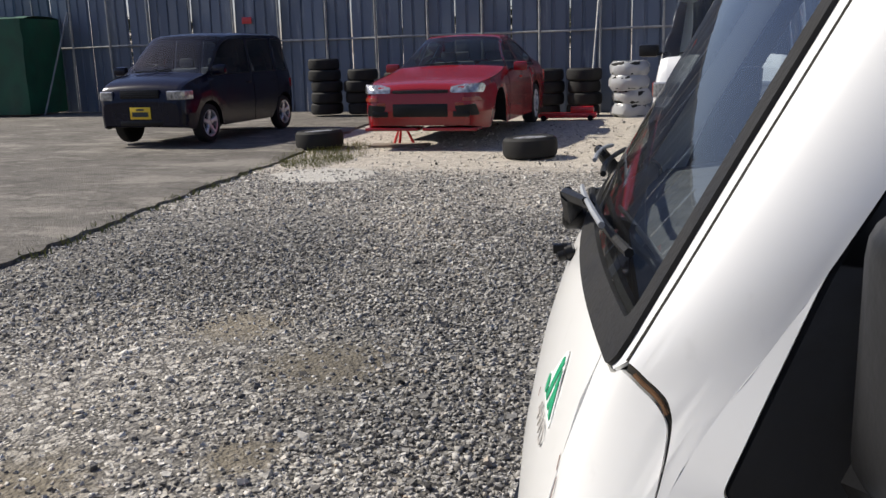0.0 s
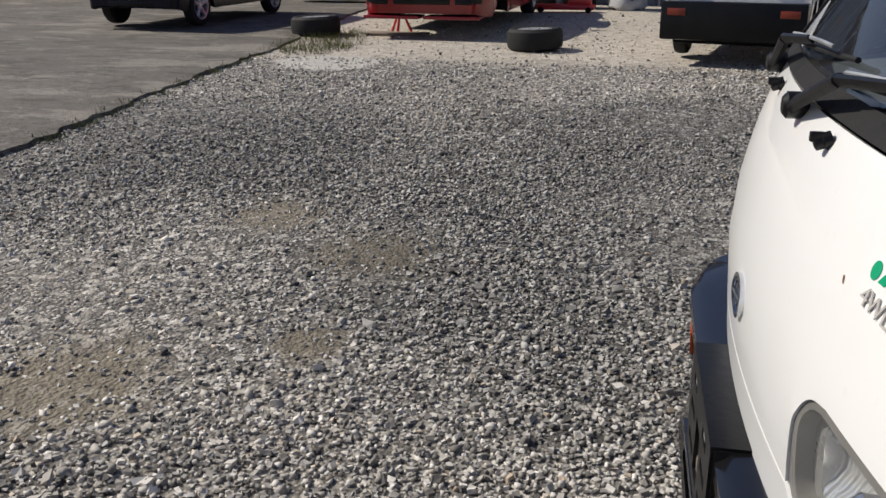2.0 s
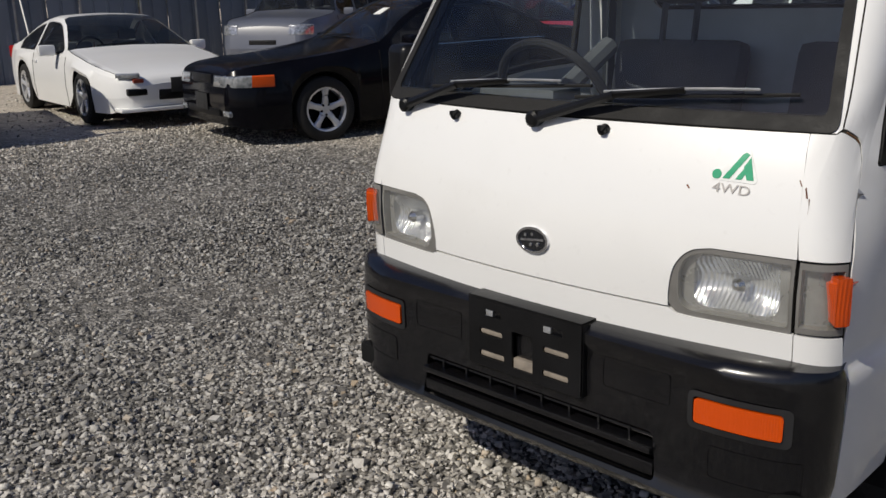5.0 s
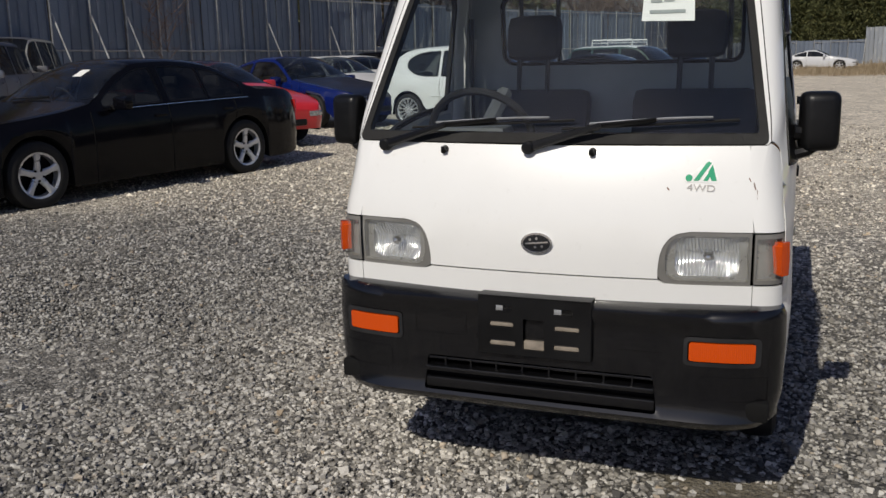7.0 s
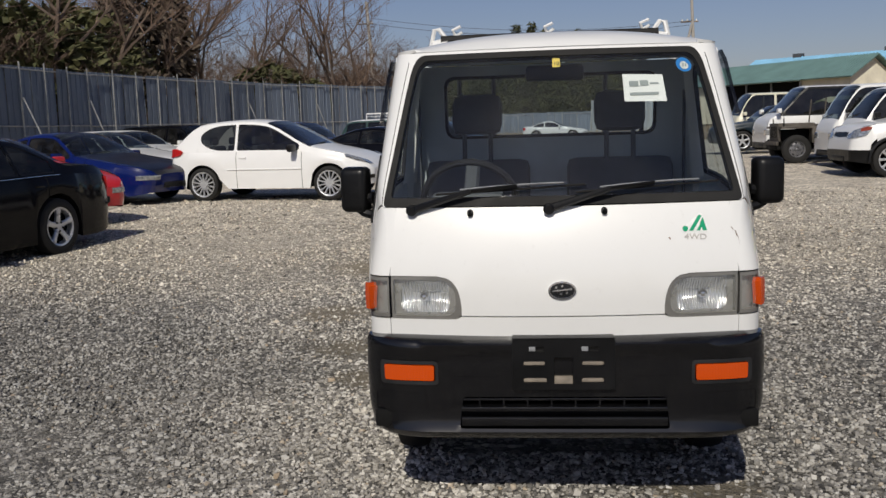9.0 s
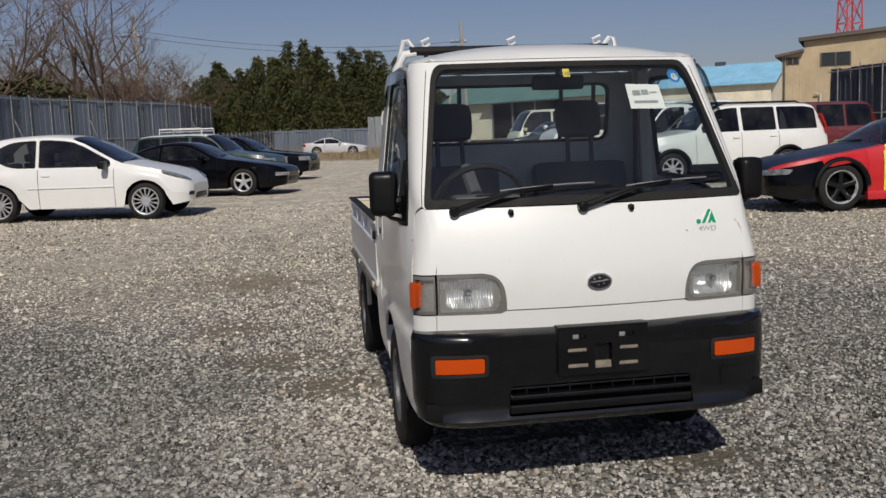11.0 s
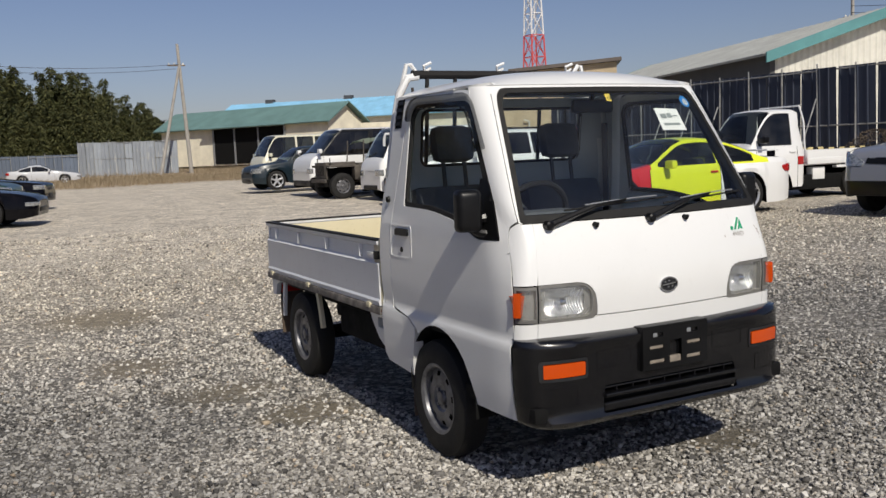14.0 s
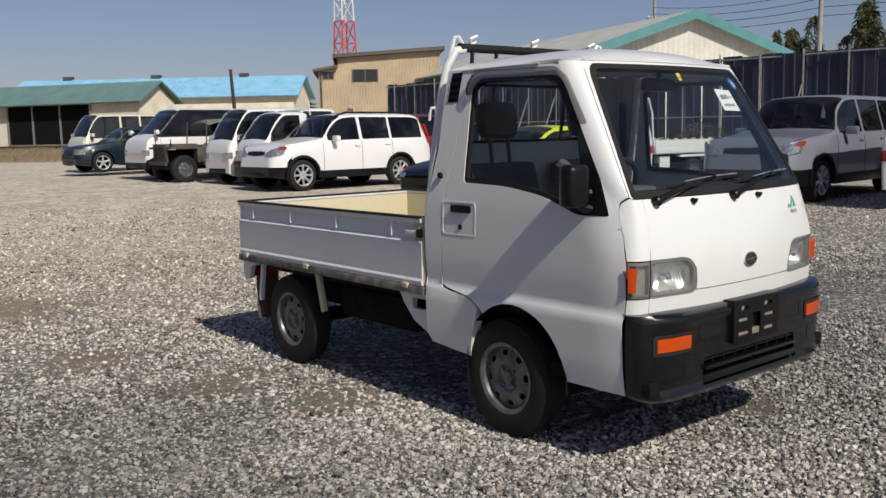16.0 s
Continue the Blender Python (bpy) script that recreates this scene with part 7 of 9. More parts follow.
    hb.update(wins=[(t_ + 0.62, -0.58), (-0.53, 0.66)], doors=[(-0.54, 0.72)], reach=False, taper=0.45, rub=0.56, lamps=[[(0.40, 0.60), (0.55, 0.63), (0.80, 0.70), (1.02, 0.78), (0.98, 0.80), (0.72, 0.745), (0.46, 0.675)]], tails=[[(0.66, 0.78), (0.62, 0.92), (0.86, 0.95), (1.0, 0.90), (0.94, 0.82)]], holes=[[(0.44, 0.36), (0.44, 0.43), (0.58, 0.43), (0.60, 0.37)]], cowl=0.86, rf=0.02, rr=t_ + 0.55, deck=t_ + 0.10, top=[(t_, 0.72), (t_ + 0.04, 0.90), (t_ + 0.10, 0.98), (t_ + 0.55, 1.36), (t_ + 0.9, 1.41), (-0.45, 1.43), (-0.1, 1.405), (0.02, 1.385), (0.45, 1.17), (0.86, 0.955), (1.2, 0.88), (n - 0.40, 0.80), (n - 0.16, 0.71), (n - 0.05, 0.63), (n, 0.54)])
    car("white_hatchback", "white three-door hatchback with multi-spoke alloy wheels", (-4.57, 13.50, 350), hb, "parked cars")
    car("blue_hatchback", "dark blue hatchback behind the white one", (-6.27, 21.81, 345), wagon(BLUE, H=1.42, belt=0.9), "parked cars")
    car("black_coupe", "black sports coupe with five-spoke alloys", (-3.18, 19.02, 345), coupe(BLACK, glass=TINT_GLASS, H=1.24, sill=0.17), "parked cars")
    car("black_sedan", "black boxy sedan parked nose out", (-2.55, 26.14, 342), sedan(BLACK, L=4.4, H=1.36, glass=TINT_GLASS), "parked cars")
    gw = car("green_wagon", "dark green wagon with white roof and roof rack", (-3.34, 23.0, 343), wagon(GREEN, L=4.1, H=1.45, belt=0.92, mats={"roof": CAR_WHITE}, glass=TINT_GLASS), "parked cars")
    rack = new("roof_rack")
    rack.parent = gw
    for sg in (1, -1):
        part("rack_rail", tube(bmesh.new(), [(-1.2, sg * 0.45, 1.47), (-1.2, sg * 0.45, 1.62), (0.0, sg * 0.45, 1.62), (0.0, sg * 0.45, 1.47)], 0.018, 6), CAR_WHITE, rack)
    for k in range(5):
        part("rack_bar", tube(bmesh.new(), [(-1.2 + 0.3 * k, -0.45, 1.55), (-1.2 + 0.3 * k, 0.45, 1.55)], 0.014, 6), CAR_WHITE, rack)
    car("silver_coupe", "silver coupe standing in dry grass far off", (2.03, 61.07, 352), coupe(paint("pale_silver_paint", (0.52, 0.53, 0.55), amount=0.1), H=1.25, glass=TINT_GLASS), "parked cars")
    # the row on the far side
    crv = wagon(CAR_WHITE, L=4.30, w=1.78, H=1.64, wb=2.62, fo=0.70, belt=1.06, r=0.335, glass=DARK_GLASS, spokes=8, mats={"front_bumper": BLACK_PLASTIC, "underbody": DARK, "door_mirror": CAR_WHITE}, cladding=True, lamps=[[(0.42, 0.74), (0.40, 0.80), (0.60, 0.90), (0.92, 0.96), (1.02, 0.95), (0.94, 0.80), (0.70, 0.745)]], ambers=[[(0.80, 0.87), (0.80, 0.935), (0.93, 0.962), (1.02, 0.95), (0.99, 0.89)]], holes=[[(0.0, 0.76), (0.0, 0.86), (0.36, 0.87), (0.38, 0.78)]], tails=[[(0.70, 1.0), (0.70, 1.40), (0.84, 1.40), (0.88, 1.0)]], grille=(0.80, 0.90, 0.0), sill=0.26)
    ws = car("white_suv", "white five-door SUV with black lower bumper", (8.07, 15.71, 180), crv, "far row of vehicles")
    for sg in (1, -1):
        part("roof_rail", tube(bmesh.new(), [(-1.75, sg * 0.60, 1.60), (-1.6, sg * 0.60, 1.675), (0.0, sg * 0.60, 1.68), (0.28, sg * 0.60, 1.60)], 0.022, 6), BLACK_PLASTIC, ws)
    minitruck("mini_truck", "white cab-over truck beside a white SUV", (8.55, 17.45, 180), CAR_WHITE, "far row of vehicles")
    car("mini_van", "white kei van with black front corner", (8.45, 19.15, 180), boxvan(CAR_WHITE, glass=TINT_GLASS), "far row of vehicles")
    off_roader("grey stripped off-road vehicle with large tyres", (7.70, 21.45, 180))
    bg = boxvan(CAR_WHITE, L=4.7, w=1.7, H=1.95, wb=2.7, fo=0.9, belt=1.15, r=0.36, mats={"rear_door": BLACK, "pillar": BLACK_PLASTIC, "window_frame": BLACK_PLASTIC, "window_surround": BLACK_PLASTIC, "front_bumper": BLACK_PLASTIC}, glass=DARK_GLASS)
    n = bg["nose"]
    bg.update(cowl=n - 0.35, rf=n - 1.05, doors=[(0.2, n - 0.45), (-0.9, 0.2)], wins=[(bg["tail"] + 0.3, -0.9), (-0.84, 0.14), (0.26, n - 0.55)], top=[(bg["tail"], 1.0), (bg["tail"] + 0.05, 1.3), (bg["tail"] + 0.15, 1.88), (bg["tail"] + 0.4, 1.95), (n - 1.15, 1.95), (n - 1.05, 1.91), (n - 0.7, 1.55), (n - 0.35, 1.22), (n - 0.1, 1.08), (n - 0.03, 0.9), (n, 0.7)])
    car("four_wheel_van", "white and black four-wheel-drive van with crumpled front", (8.75, 23.6, 180, 0.05), bg, "far row of vehicles")
    car("dark_hatchback", "dark blue-green hatchback with plastic wheel covers", (8.18, 28.3, 182, 0.10), wagon(paint("teal_black", (0.004, 0.013, 0.020), amount=0.06, coat=0.2), L=4.1, H=1.45, belt=0.92, glass=TINT_GLASS), "far row of vehicles")
    car("cream_van", "cream van behind a dark hatchback", (9.0, 31.6, 183, 0.15), boxvan(CREAM_CAR, L=4.0, w=1.6, H=1.9, glass=TINT_GLASS), "far row of vehicles")
    car("maroon_suv", "dark maroon SUV behind a white SUV", (13.1, 20.9, 174), wagon(MAROON, H=1.75, belt=1.05), "far row of vehicles")
    sv = coupe(BRIGHT_RED, L=4.5, w=1.73, H=1.29, wb=2.525, fo=0.95, belt=0.84, r=0.325, rim=0.70, spokes=5, glass=TINT_GLASS, rim_mat=DARK_RIM, sill=0.17, flare=0.05, mats={"door": LIME, "roof": LIME, "pillar": LIME, "door_mirror": LIME, "bonnet": CARBON, "rear_fender": CAR_WHITE, "rear_bumper": CAR_WHITE, "boot_lid": CAR_WHITE, "front_bumper": BLACK_PLASTIC, "front_panel": BLACK, "rear_window": DARK_GLASS}, lip=True, front_flare=True, lamps=[[(0.42, 0.50), (0.42, 0.575), (0.78, 0.60), (0.92, 0.585), (0.88, 0.52)]], tails=[[(0.30, 0.66), (0.30, 0.78), (0.80, 0.80), (0.98, 0.77), (0.94, 0.68)]])
    s14 = car("patchwork_coupe", "coupe with yellow door, red wing and white rear quarter", (7.71, 9.07, 175), sv, "far row of vehicles")
    part("side_skirt", box(bmesh.new(), -0.95, 0.90, 0.80, 0.89, 0.14, 0.26, 0.02), BRIGHT_RED, s14)
    part("side_skirt", box(bmesh.new(), -0.95, 0.90, -0.89, -0.80, 0.14, 0.26, 0.02), BRIGHT_RED, s14)
    sp = new("rear_spoiler")
    sp.parent = s14
    part("wing", box(bmesh.new(), -2.10, -1.85, -0.65, 0.65, 1.02, 1.05, 0.012), CAR_WHITE, sp)
    for sg in (1, -1):
        part("wing_post", box(bmesh.new(), -2.05, -1.90, sg * 0.6 - 0.02, sg * 0.6 + 0.02, 0.86, 1.03, 0.005), BLACK, sp)
    minitruck("mini_truck", "white kei truck with striped bed edge along the fence", (12.35, 10.25, 174), CAR_WHITE, "far row of vehicles")
    cs = wagon(SILVER, L=4.48, w=1.78, H=1.68, wb=2.62, fo=0.86, belt=1.06, r=0.335, spokes=7, cladding=True, lamps=[[(0.42, 0.74), (0.40, 0.80), (0.60, 0.90), (0.92, 0.96), (1.02, 0.95), (0.94, 0.80), (0.70, 0.745)]], ambers=[[(0.80, 0.87), (0.80, 0.935), (0.93, 0.962), (1.02, 0.95), (0.99, 0.89)]], holes=[[(0.0, 0.76), (0.0, 0.86), (0.36, 0.87), (0.38, 0.78)]], tails=[[(0.70, 1.0), (0.70, 1.40), (0.84, 1.40), (0.88, 1.0)]], grille=(0.80, 0.90, 0.0), mats={"front_bumper": BLACK_PLASTIC}, sill=0.26, intake=(0.30, 0.52, 1.2), glass=DARK_GLASS)
    car("silver_suv", "silver five-door SUV with alloy wheels near the fence", (11.5, 6.0, 183), cs, "far row of vehicles")
    bv = boxvan(CAR_WHITE, L=3.4, H=1.9)
    car("mini_van", "white van with red tail lamps", (11.46, 3.36, 5), bv, "far row of vehicles")


DARK_RIM = plain_mat("black_rim", (0.02, 0.02, 0.022), 0.3, 0.5)
build_cars()

# yard surroundings: fences, slab, buildings, poles --------------------------


def sheet_mat(name, color, stain, streak):
    k = Mat(name, color, 0.55, 0.25)
    v = k.pos()
    s = k.sep(v)
    info = k.node("ObjectInfo").outputs["Random"]
    n1 = k.noise(v, 1.1, 6, 0.65)
    comb = k.node("CombineXYZ")
    k.l.new(s[0], comb.inputs[0]), k.l.new(s[1], comb.inputs[1]), k.l.new(k.math("MULTIPLY", s[2], 0.12), comb.inputs[2])
    n2 = k.noise(comb.outputs[0], 6.0, 5, 0.6)
    c = k.mix(k.math("MULTIPLY", info, 0.55), color, tuple(x * 0.55 for x in color))
    c = k.mix(k.math("MULTIPLY", k.step(n2, 0.55, 0.78), streak), c, stain)
    c = k.mix(k.math("MULTIPLY", k.step(n1, 0.55, 0.8), 0.4), c, tuple(x * 1.5 for x in color))
    k.set("Base Color", c)
    k.set("Roughness", k.ramp(n1, [(0.3, (0.4,) * 3), (0.7, (0.7,) * 3)]))
    k.bump(k.noise(v, 3.0, 3), 0.15, 0.02)
    return k.m


SHEET = sheet_mat("blue_grey_sheet_steel", (0.148, 0.18, 0.235), (0.33, 0.35, 0.375), 0.7)
SHEET_NAVY = sheet_mat("navy_sheet_steel", (0.036, 0.045, 0.072), (0.075, 0.085, 0.115), 0.4)
SHEET_RUST = sheet_mat("rusty_grey_sheet_steel", (0.33, 0.36, 0.40), (0.55, 0.54, 0.50), 0.9)
PIPE = plain_mat("scaffold_pipe", (0.36, 0.36, 0.35), 0.5, 0.5, vary=0.35, scale=6)


def sheet_mesh(width, height):
    """A ribbed steel sheet standing on its foot, 6 mm thick with its folds."""
    n = 2
    pitch = width / n
    line = []
    for k in range(n):
        a = k * pitch
        line += [(a, 0.0), (a + pitch * 0.74, 0.0), (a + pitch * 0.79, 0.026), (a + pitch * 0.93, 0.026)]
    line.append((width, 0.0))
    bm = bmesh.new()
    f0 = [bm.verts.new((a, b, 0)) for a, b in line]
    f1 = [bm.verts.new((a, b, height)) for a, b in line]
    g0 = [bm.verts.new((a, b - 0.006, 0)) for a, b in line]
    g1 = [bm.verts.new((a, b - 0.006, height)) for a, b in line]
    for i in range(len(line) - 1):
        bm.faces.new((f0[i + 1], f0[i], f1[i], f1[i + 1]))
        bm.faces.new((g0[i], g0[i + 1], g1[i + 1], g1[i]))
        bm.faces.new((f1[i], g1[i], g1[i + 1], f1[i + 1]))
    me = bpy.data.meshes.new("sheet")
    bm.to_mesh(me)
    bm.free()
    return me


def fence(name, label, line, height, material, rails, side=1, lean=0.6, post_gap=2, brace=0.15, step=0.58):
    """A fence of ribbed steel sheets on pipe posts with rails; side: where the pipes stand."""
    f = thing(name, label, "fence")
    rnd = random.Random(len(name) + len(line) * 7)
    me = sheet_mesh(step - 0.012, height)
    me.materials.append(material)
    tops = []
    count = 0
    for (ax, ay), (bx, by) in zip(line, line[1:]):
        d = Vector((bx - ax, by - ay))
        n = max(1, round(d.length / step))
        u = d / n
        ang = math.atan2(u.y, u.x)
        nrm = Vector((-u.y, u.x)).normalized() * side
        for k in range(n):
            px, py = ax + u.x * k, ay + u.y * k
            z = ground_z(px, py) - 0.02 + rnd.uniform(-0.025, 0.025)
            s = new("sheet", me)
            s.parent = f
            s.matrix_basis = Matrix.Translation((px, py, z)) @ Matrix.Rotation(ang, 4, "Z") @ Matrix.Rotation(radians(rnd.gauss(0, lean)), 4, "X") @ Matrix.Rotation(radians(rnd.gauss(0, lean * 0.25)), 4, "Y") @ Matrix.Diagonal((u.length / step, 1, 1, 1))
            if count % post_gap == 0:
                q = Vector((px, py)) + nrm * 0.06
                zz = ground_z(q.x, q.y)
                tilt = rnd.gauss(0, 0.02)
                part("post", tube(bmesh.new(), [(q.x, q.y, zz - 0.1), (q.x + tilt, q.y, zz + height + rnd.uniform(0.02, 0.12))], 0.024, 6), PIPE, f)
                if rnd.random() < brace:
                    w = q + nrm * 1.1
                    part("brace", tube(bmesh.new(), [(w.x, w.y, zz), (q.x + nrm.x * 0.05, q.y + nrm.y * 0.05, zz + height * 0.72)], 0.022, 6), PIPE, f)
            count += 1
        for h in rails:
            pts = []
            for k in range(0, n + 1, 3):
                px, py = ax + u.x * k + nrm.x * 0.035, ay + u.y * k + nrm.y * 0.035
                pts.append((px, py, ground_z(px, py) + h + rnd.uniform(-0.015, 0.015)))
            if n % 3:
                px, py = bx + nrm.x * 0.035, by + nrm.y * 0.035
                pts.append((px, py, ground_z(px, py) + h))
            part("rail", tube(bmesh.new(), pts, 0.022, 6), PIPE, f)
    return f


fence("sheet_fence", "weathered blue-grey sheet steel fence on pipe posts", [(-20.5, -26), (-18.76, -14.55), (-16.6, -1.95), (-15.75, 6.1), (-15.4, 14.3), (-14.3, 25.8), (-11.6, 35.4), (-6.6, 44.9), (-5.6, 52.5)], 3.30, SHEET, (1.55, 3.20), side=-1)
fence("sheet_fence", "weathered grey sheet fence at the yard's far end", [(-5.6, 52.5), (-2.4, 71.4), (5.3, 72.2)], 1.75, SHEET, (1.6,), side=-1, lean=1.2)
fence("sheet_fence", "leaning rusty grey sheet fence by the pole", [(5.3, 71.9), (12.5, 70.6)], 2.6, SHEET_RUST, (1.3, 2.55), side=-1, lean=2.0)
fence("sheet_fence", "tall navy sheet steel fence on pipe posts", [(20.2, -9.7), (18.8, 8.9), (18.3, 16.4), (18.0, 27.0)], 3.05, SHEET_NAVY, (1.45, 2.95), side=1, brace=0.3)
fence("sheet_fence", "dark sheet fence beside the tan building", [(18.0, 27.0), (31.5, 38.5)], 2.6, SHEET_NAVY, (2.4,), side=-1)
for y, z in ((-8.6, 2.05), (-1.0, 2.35)):
    x = smooth_at(y, [(-14.55, -18.76), (-1.95, -16.6), (6.1, -15.75)])
    tagged(part("warning_sign", box(bmesh.new(), x + 0.06, x + 0.075, y, y + 0.22, z, z + 0.14, 0.003), BRIGHT_RED, None), "small red square plate on the fence", "sign")

# concrete slab with a broken edge
rnd_s = random.Random(5)
SLAB_EDGE = [(5.0, -3.60), (1.0, -3.68), (-3.83, -3.84), (-5.5, -3.96), (-8.17, -4.12), (-9.72, -4.25), (-10.4, -4.40), (-13.0, -4.6), (-17.0, -4.9)]


def build_slab():
    k = Mat("old_concrete", rough=0.85)
    p = k.pos()
    n1, n2, n3 = k.noise(p, 0.5, 6, 0.6), k.noise(p, 14.0, 6, 0.7), k.noise(p, 70.0, 3)
    c = k.ramp(n1, [(0.3, (0.16, 0.143, 0.122)), (0.7, (0.29, 0.265, 0.23))])
    c = k.mix(k.math("MULTIPLY", k.step(n2, 0.45, 0.65), 0.65), c, (0.15, 0.135, 0.115))
    s = k.sep(p)
    comb = k.node("CombineXYZ")
    k.l.new(k.math("MULTIPLY", s[0], 1.5), comb.inputs[0]), k.l.new(k.math("MULTIPLY", s[1], 0.65), comb.inputs[1])
    c = k.mix(k.math("MULTIPLY", k.step(k.noise(comb.outputs[0], 2.6, 9, 0.78), 0.50, 0.58), 0.75), c, (0.11, 0.098, 0.082))
    c = k.mix(k.math("MULTIPLY", k.step(k.noise(comb.outputs[0], 0.9, 8, 0.7), 0.52, 0.60), 0.55), c, (0.47, 0.43, 0.37))
    c = k.mix(k.step(k.noise(p, 0.9, 9, 0.75), 0.60, 0.66), c, (0.13, 0.118, 0.10))
    c = k.mix(k.math("MULTIPLY", k.step(k.noise(p, 30.0, 8, 0.75), 0.52, 0.62), 0.65), c, (0.10, 0.09, 0.075))
    c = k.mix(k.math("MULTIPLY", k.step(k.noise(p, 5.0, 8, 0.75), 0.56, 0.64), 0.5), c, (0.44, 0.41, 0.36))
    k.set("Base Color", k.mix(1.0, c, (0.74, 0.735, 0.73), "MULTIPLY"))
    k.bump(k.math("ADD", n2, k.math("MULTIPLY", n3, 0.6)), 0.9, 0.03)
    edge = []
    line = split_line(SLAB_EDGE + [SLAB_EDGE[0]], 0.16)
    stop = next(i for i, q in enumerate(line) if q[0] <= -16.9)
    for q in line[:stop + 1]:
        edge.append((q[0], q[1] + 0.08 * noise.noise(Vector((q[0] * 1.1, 0, 3))) + rnd_s.uniform(-0.03, 0.035)))
    out = edge + [(-19.5, -10.0), (-20.5, -25.5), (5.0, -25.5)]
    bm = skin(out, lambda x, y: Vector((x, y, ground_z(x, y) + 0.030 + 0.012 * noise.noise(Vector((x * 2, y * 2, 0))))), step=0.45, depth=0)
    bm.normal_update()
    for f in bm.faces:
        if f.normal.z < 0:
            f.normal_flip()
    border = [e for e in bm.edges if len(e.link_faces) == 1]
    back = {v: bm.verts.new(v.co + Vector((rnd_s.uniform(-0.02, 0.02), rnd_s.uniform(0.0, 0.04), -0.16))) for e in border for v in e.verts}
    for e in border:
        lp = e.link_loops[0]
        bm.faces.new((lp.link_loop_next.vert, lp.vert, back[lp.vert], back[lp.link_loop_next.vert]))
    tagged(part("pavement", bm, k.m, None, sharp=50), "old cracked concrete slab with crumbling edge", "pavement", kind="structure")


build_slab()


# buildings --------------------------------------------------------------------
def wall_mat(name, color, pitch=0.0):
    k = Mat(name, color, 0.7)
    v = k.pos()
    n = k.noise(v, 0.8, 6, 0.65)
    c = k.ramp(n, [(0.3, tuple(x * 0.8 for x in color)), (0.7, tuple(min(1, x * 1.1) for x in color))])
    k.set("Base Color", c)
    k.bump(k.noise(v, 6.0, 4), 0.15, 0.02)
    return k.m


CREAM_WALL = wall_mat("cream_wall", (0.84, 0.78, 0.62))
TAN_WALL = wall_mat("tan_siding", (0.56, 0.45, 0.30))
PALE_WALL = wall_mat("pale_siding", (0.72, 0.70, 0.62))
w_t = PALE_WALL.node_tree
wave_w = w_t.nodes.new("ShaderNodeTexWave")
wave_w.inputs["Scale"].default_value = 1.1
bump_w = w_t.nodes.new("ShaderNodeBump")
bump_w.inputs["Strength"].default_value = 0.9
bump_w.inputs["Distance"].default_value = 0.06
w_t.links.new(w_t.nodes.new("ShaderNodeNewGeometry").outputs["Position"], wave_w.inputs["Vector"])
w_t.links.new(wave_w.outputs[1], bump_w.inputs["Height"])
w_t.links.new(bump_w.outputs[0], w_t.nodes["Principled BSDF"].inputs["Normal"])
DARK_WALL = wall_mat("dark_grey_wall", (0.07, 0.07, 0.075))
GREEN_ROOF = wall_mat("green_roof", (0.14, 0.24, 0.23))
BLUE_ROOF = wall_mat("pale_blue_roof", (0.27, 0.55, 0.76))
GREY_ROOF = wall_mat("grey_corrugated_roof", (0.36, 0.37, 0.36))
TEAL_TRIM = wall_mat("teal_trim", (0.10, 0.27, 0.28))
BROWN_ROOF = wall_mat("brown_roof", (0.12, 0.10, 0.085))


def quad_slab(bm, pts, thick):
    """A flat four-cornered slab of the given thickness."""
    a, b, c, d = [Vector(p) for p in pts]
    n = (b - a).cross(d - a).normalized() * thick
    lo = [bm.verts.new(p) for p in (a, b, c, d)]
    hi = [bm.verts.new(p + n) for p in (a, b, c, d)]
    bm.faces.new(lo[::-1]), bm.faces.new(hi)
    for i in range(4):
        bm.faces.new((lo[i], lo[(i + 1) % 4], hi[(i + 1) % 4], hi[i]))
    return bm


def ribs(parent, name, a, b, c, d, count, material, size=0.05):
    """Raised ribs from edge a-b to edge d-c of a roof or wall face, joined as one covering."""
    bm = bmesh.new()
    a, b, c, d = [Vector(p) for p in (a, b, c, d)]
    for k in range(count):
        f = (k + 0.5) / count
        tube(bm, [a.lerp(b, f), d.lerp(c, f)], size, 4)
    ob = part(name, bm, material, parent, smooth=False)
    ob["kind"] = "stuff"
    return ob


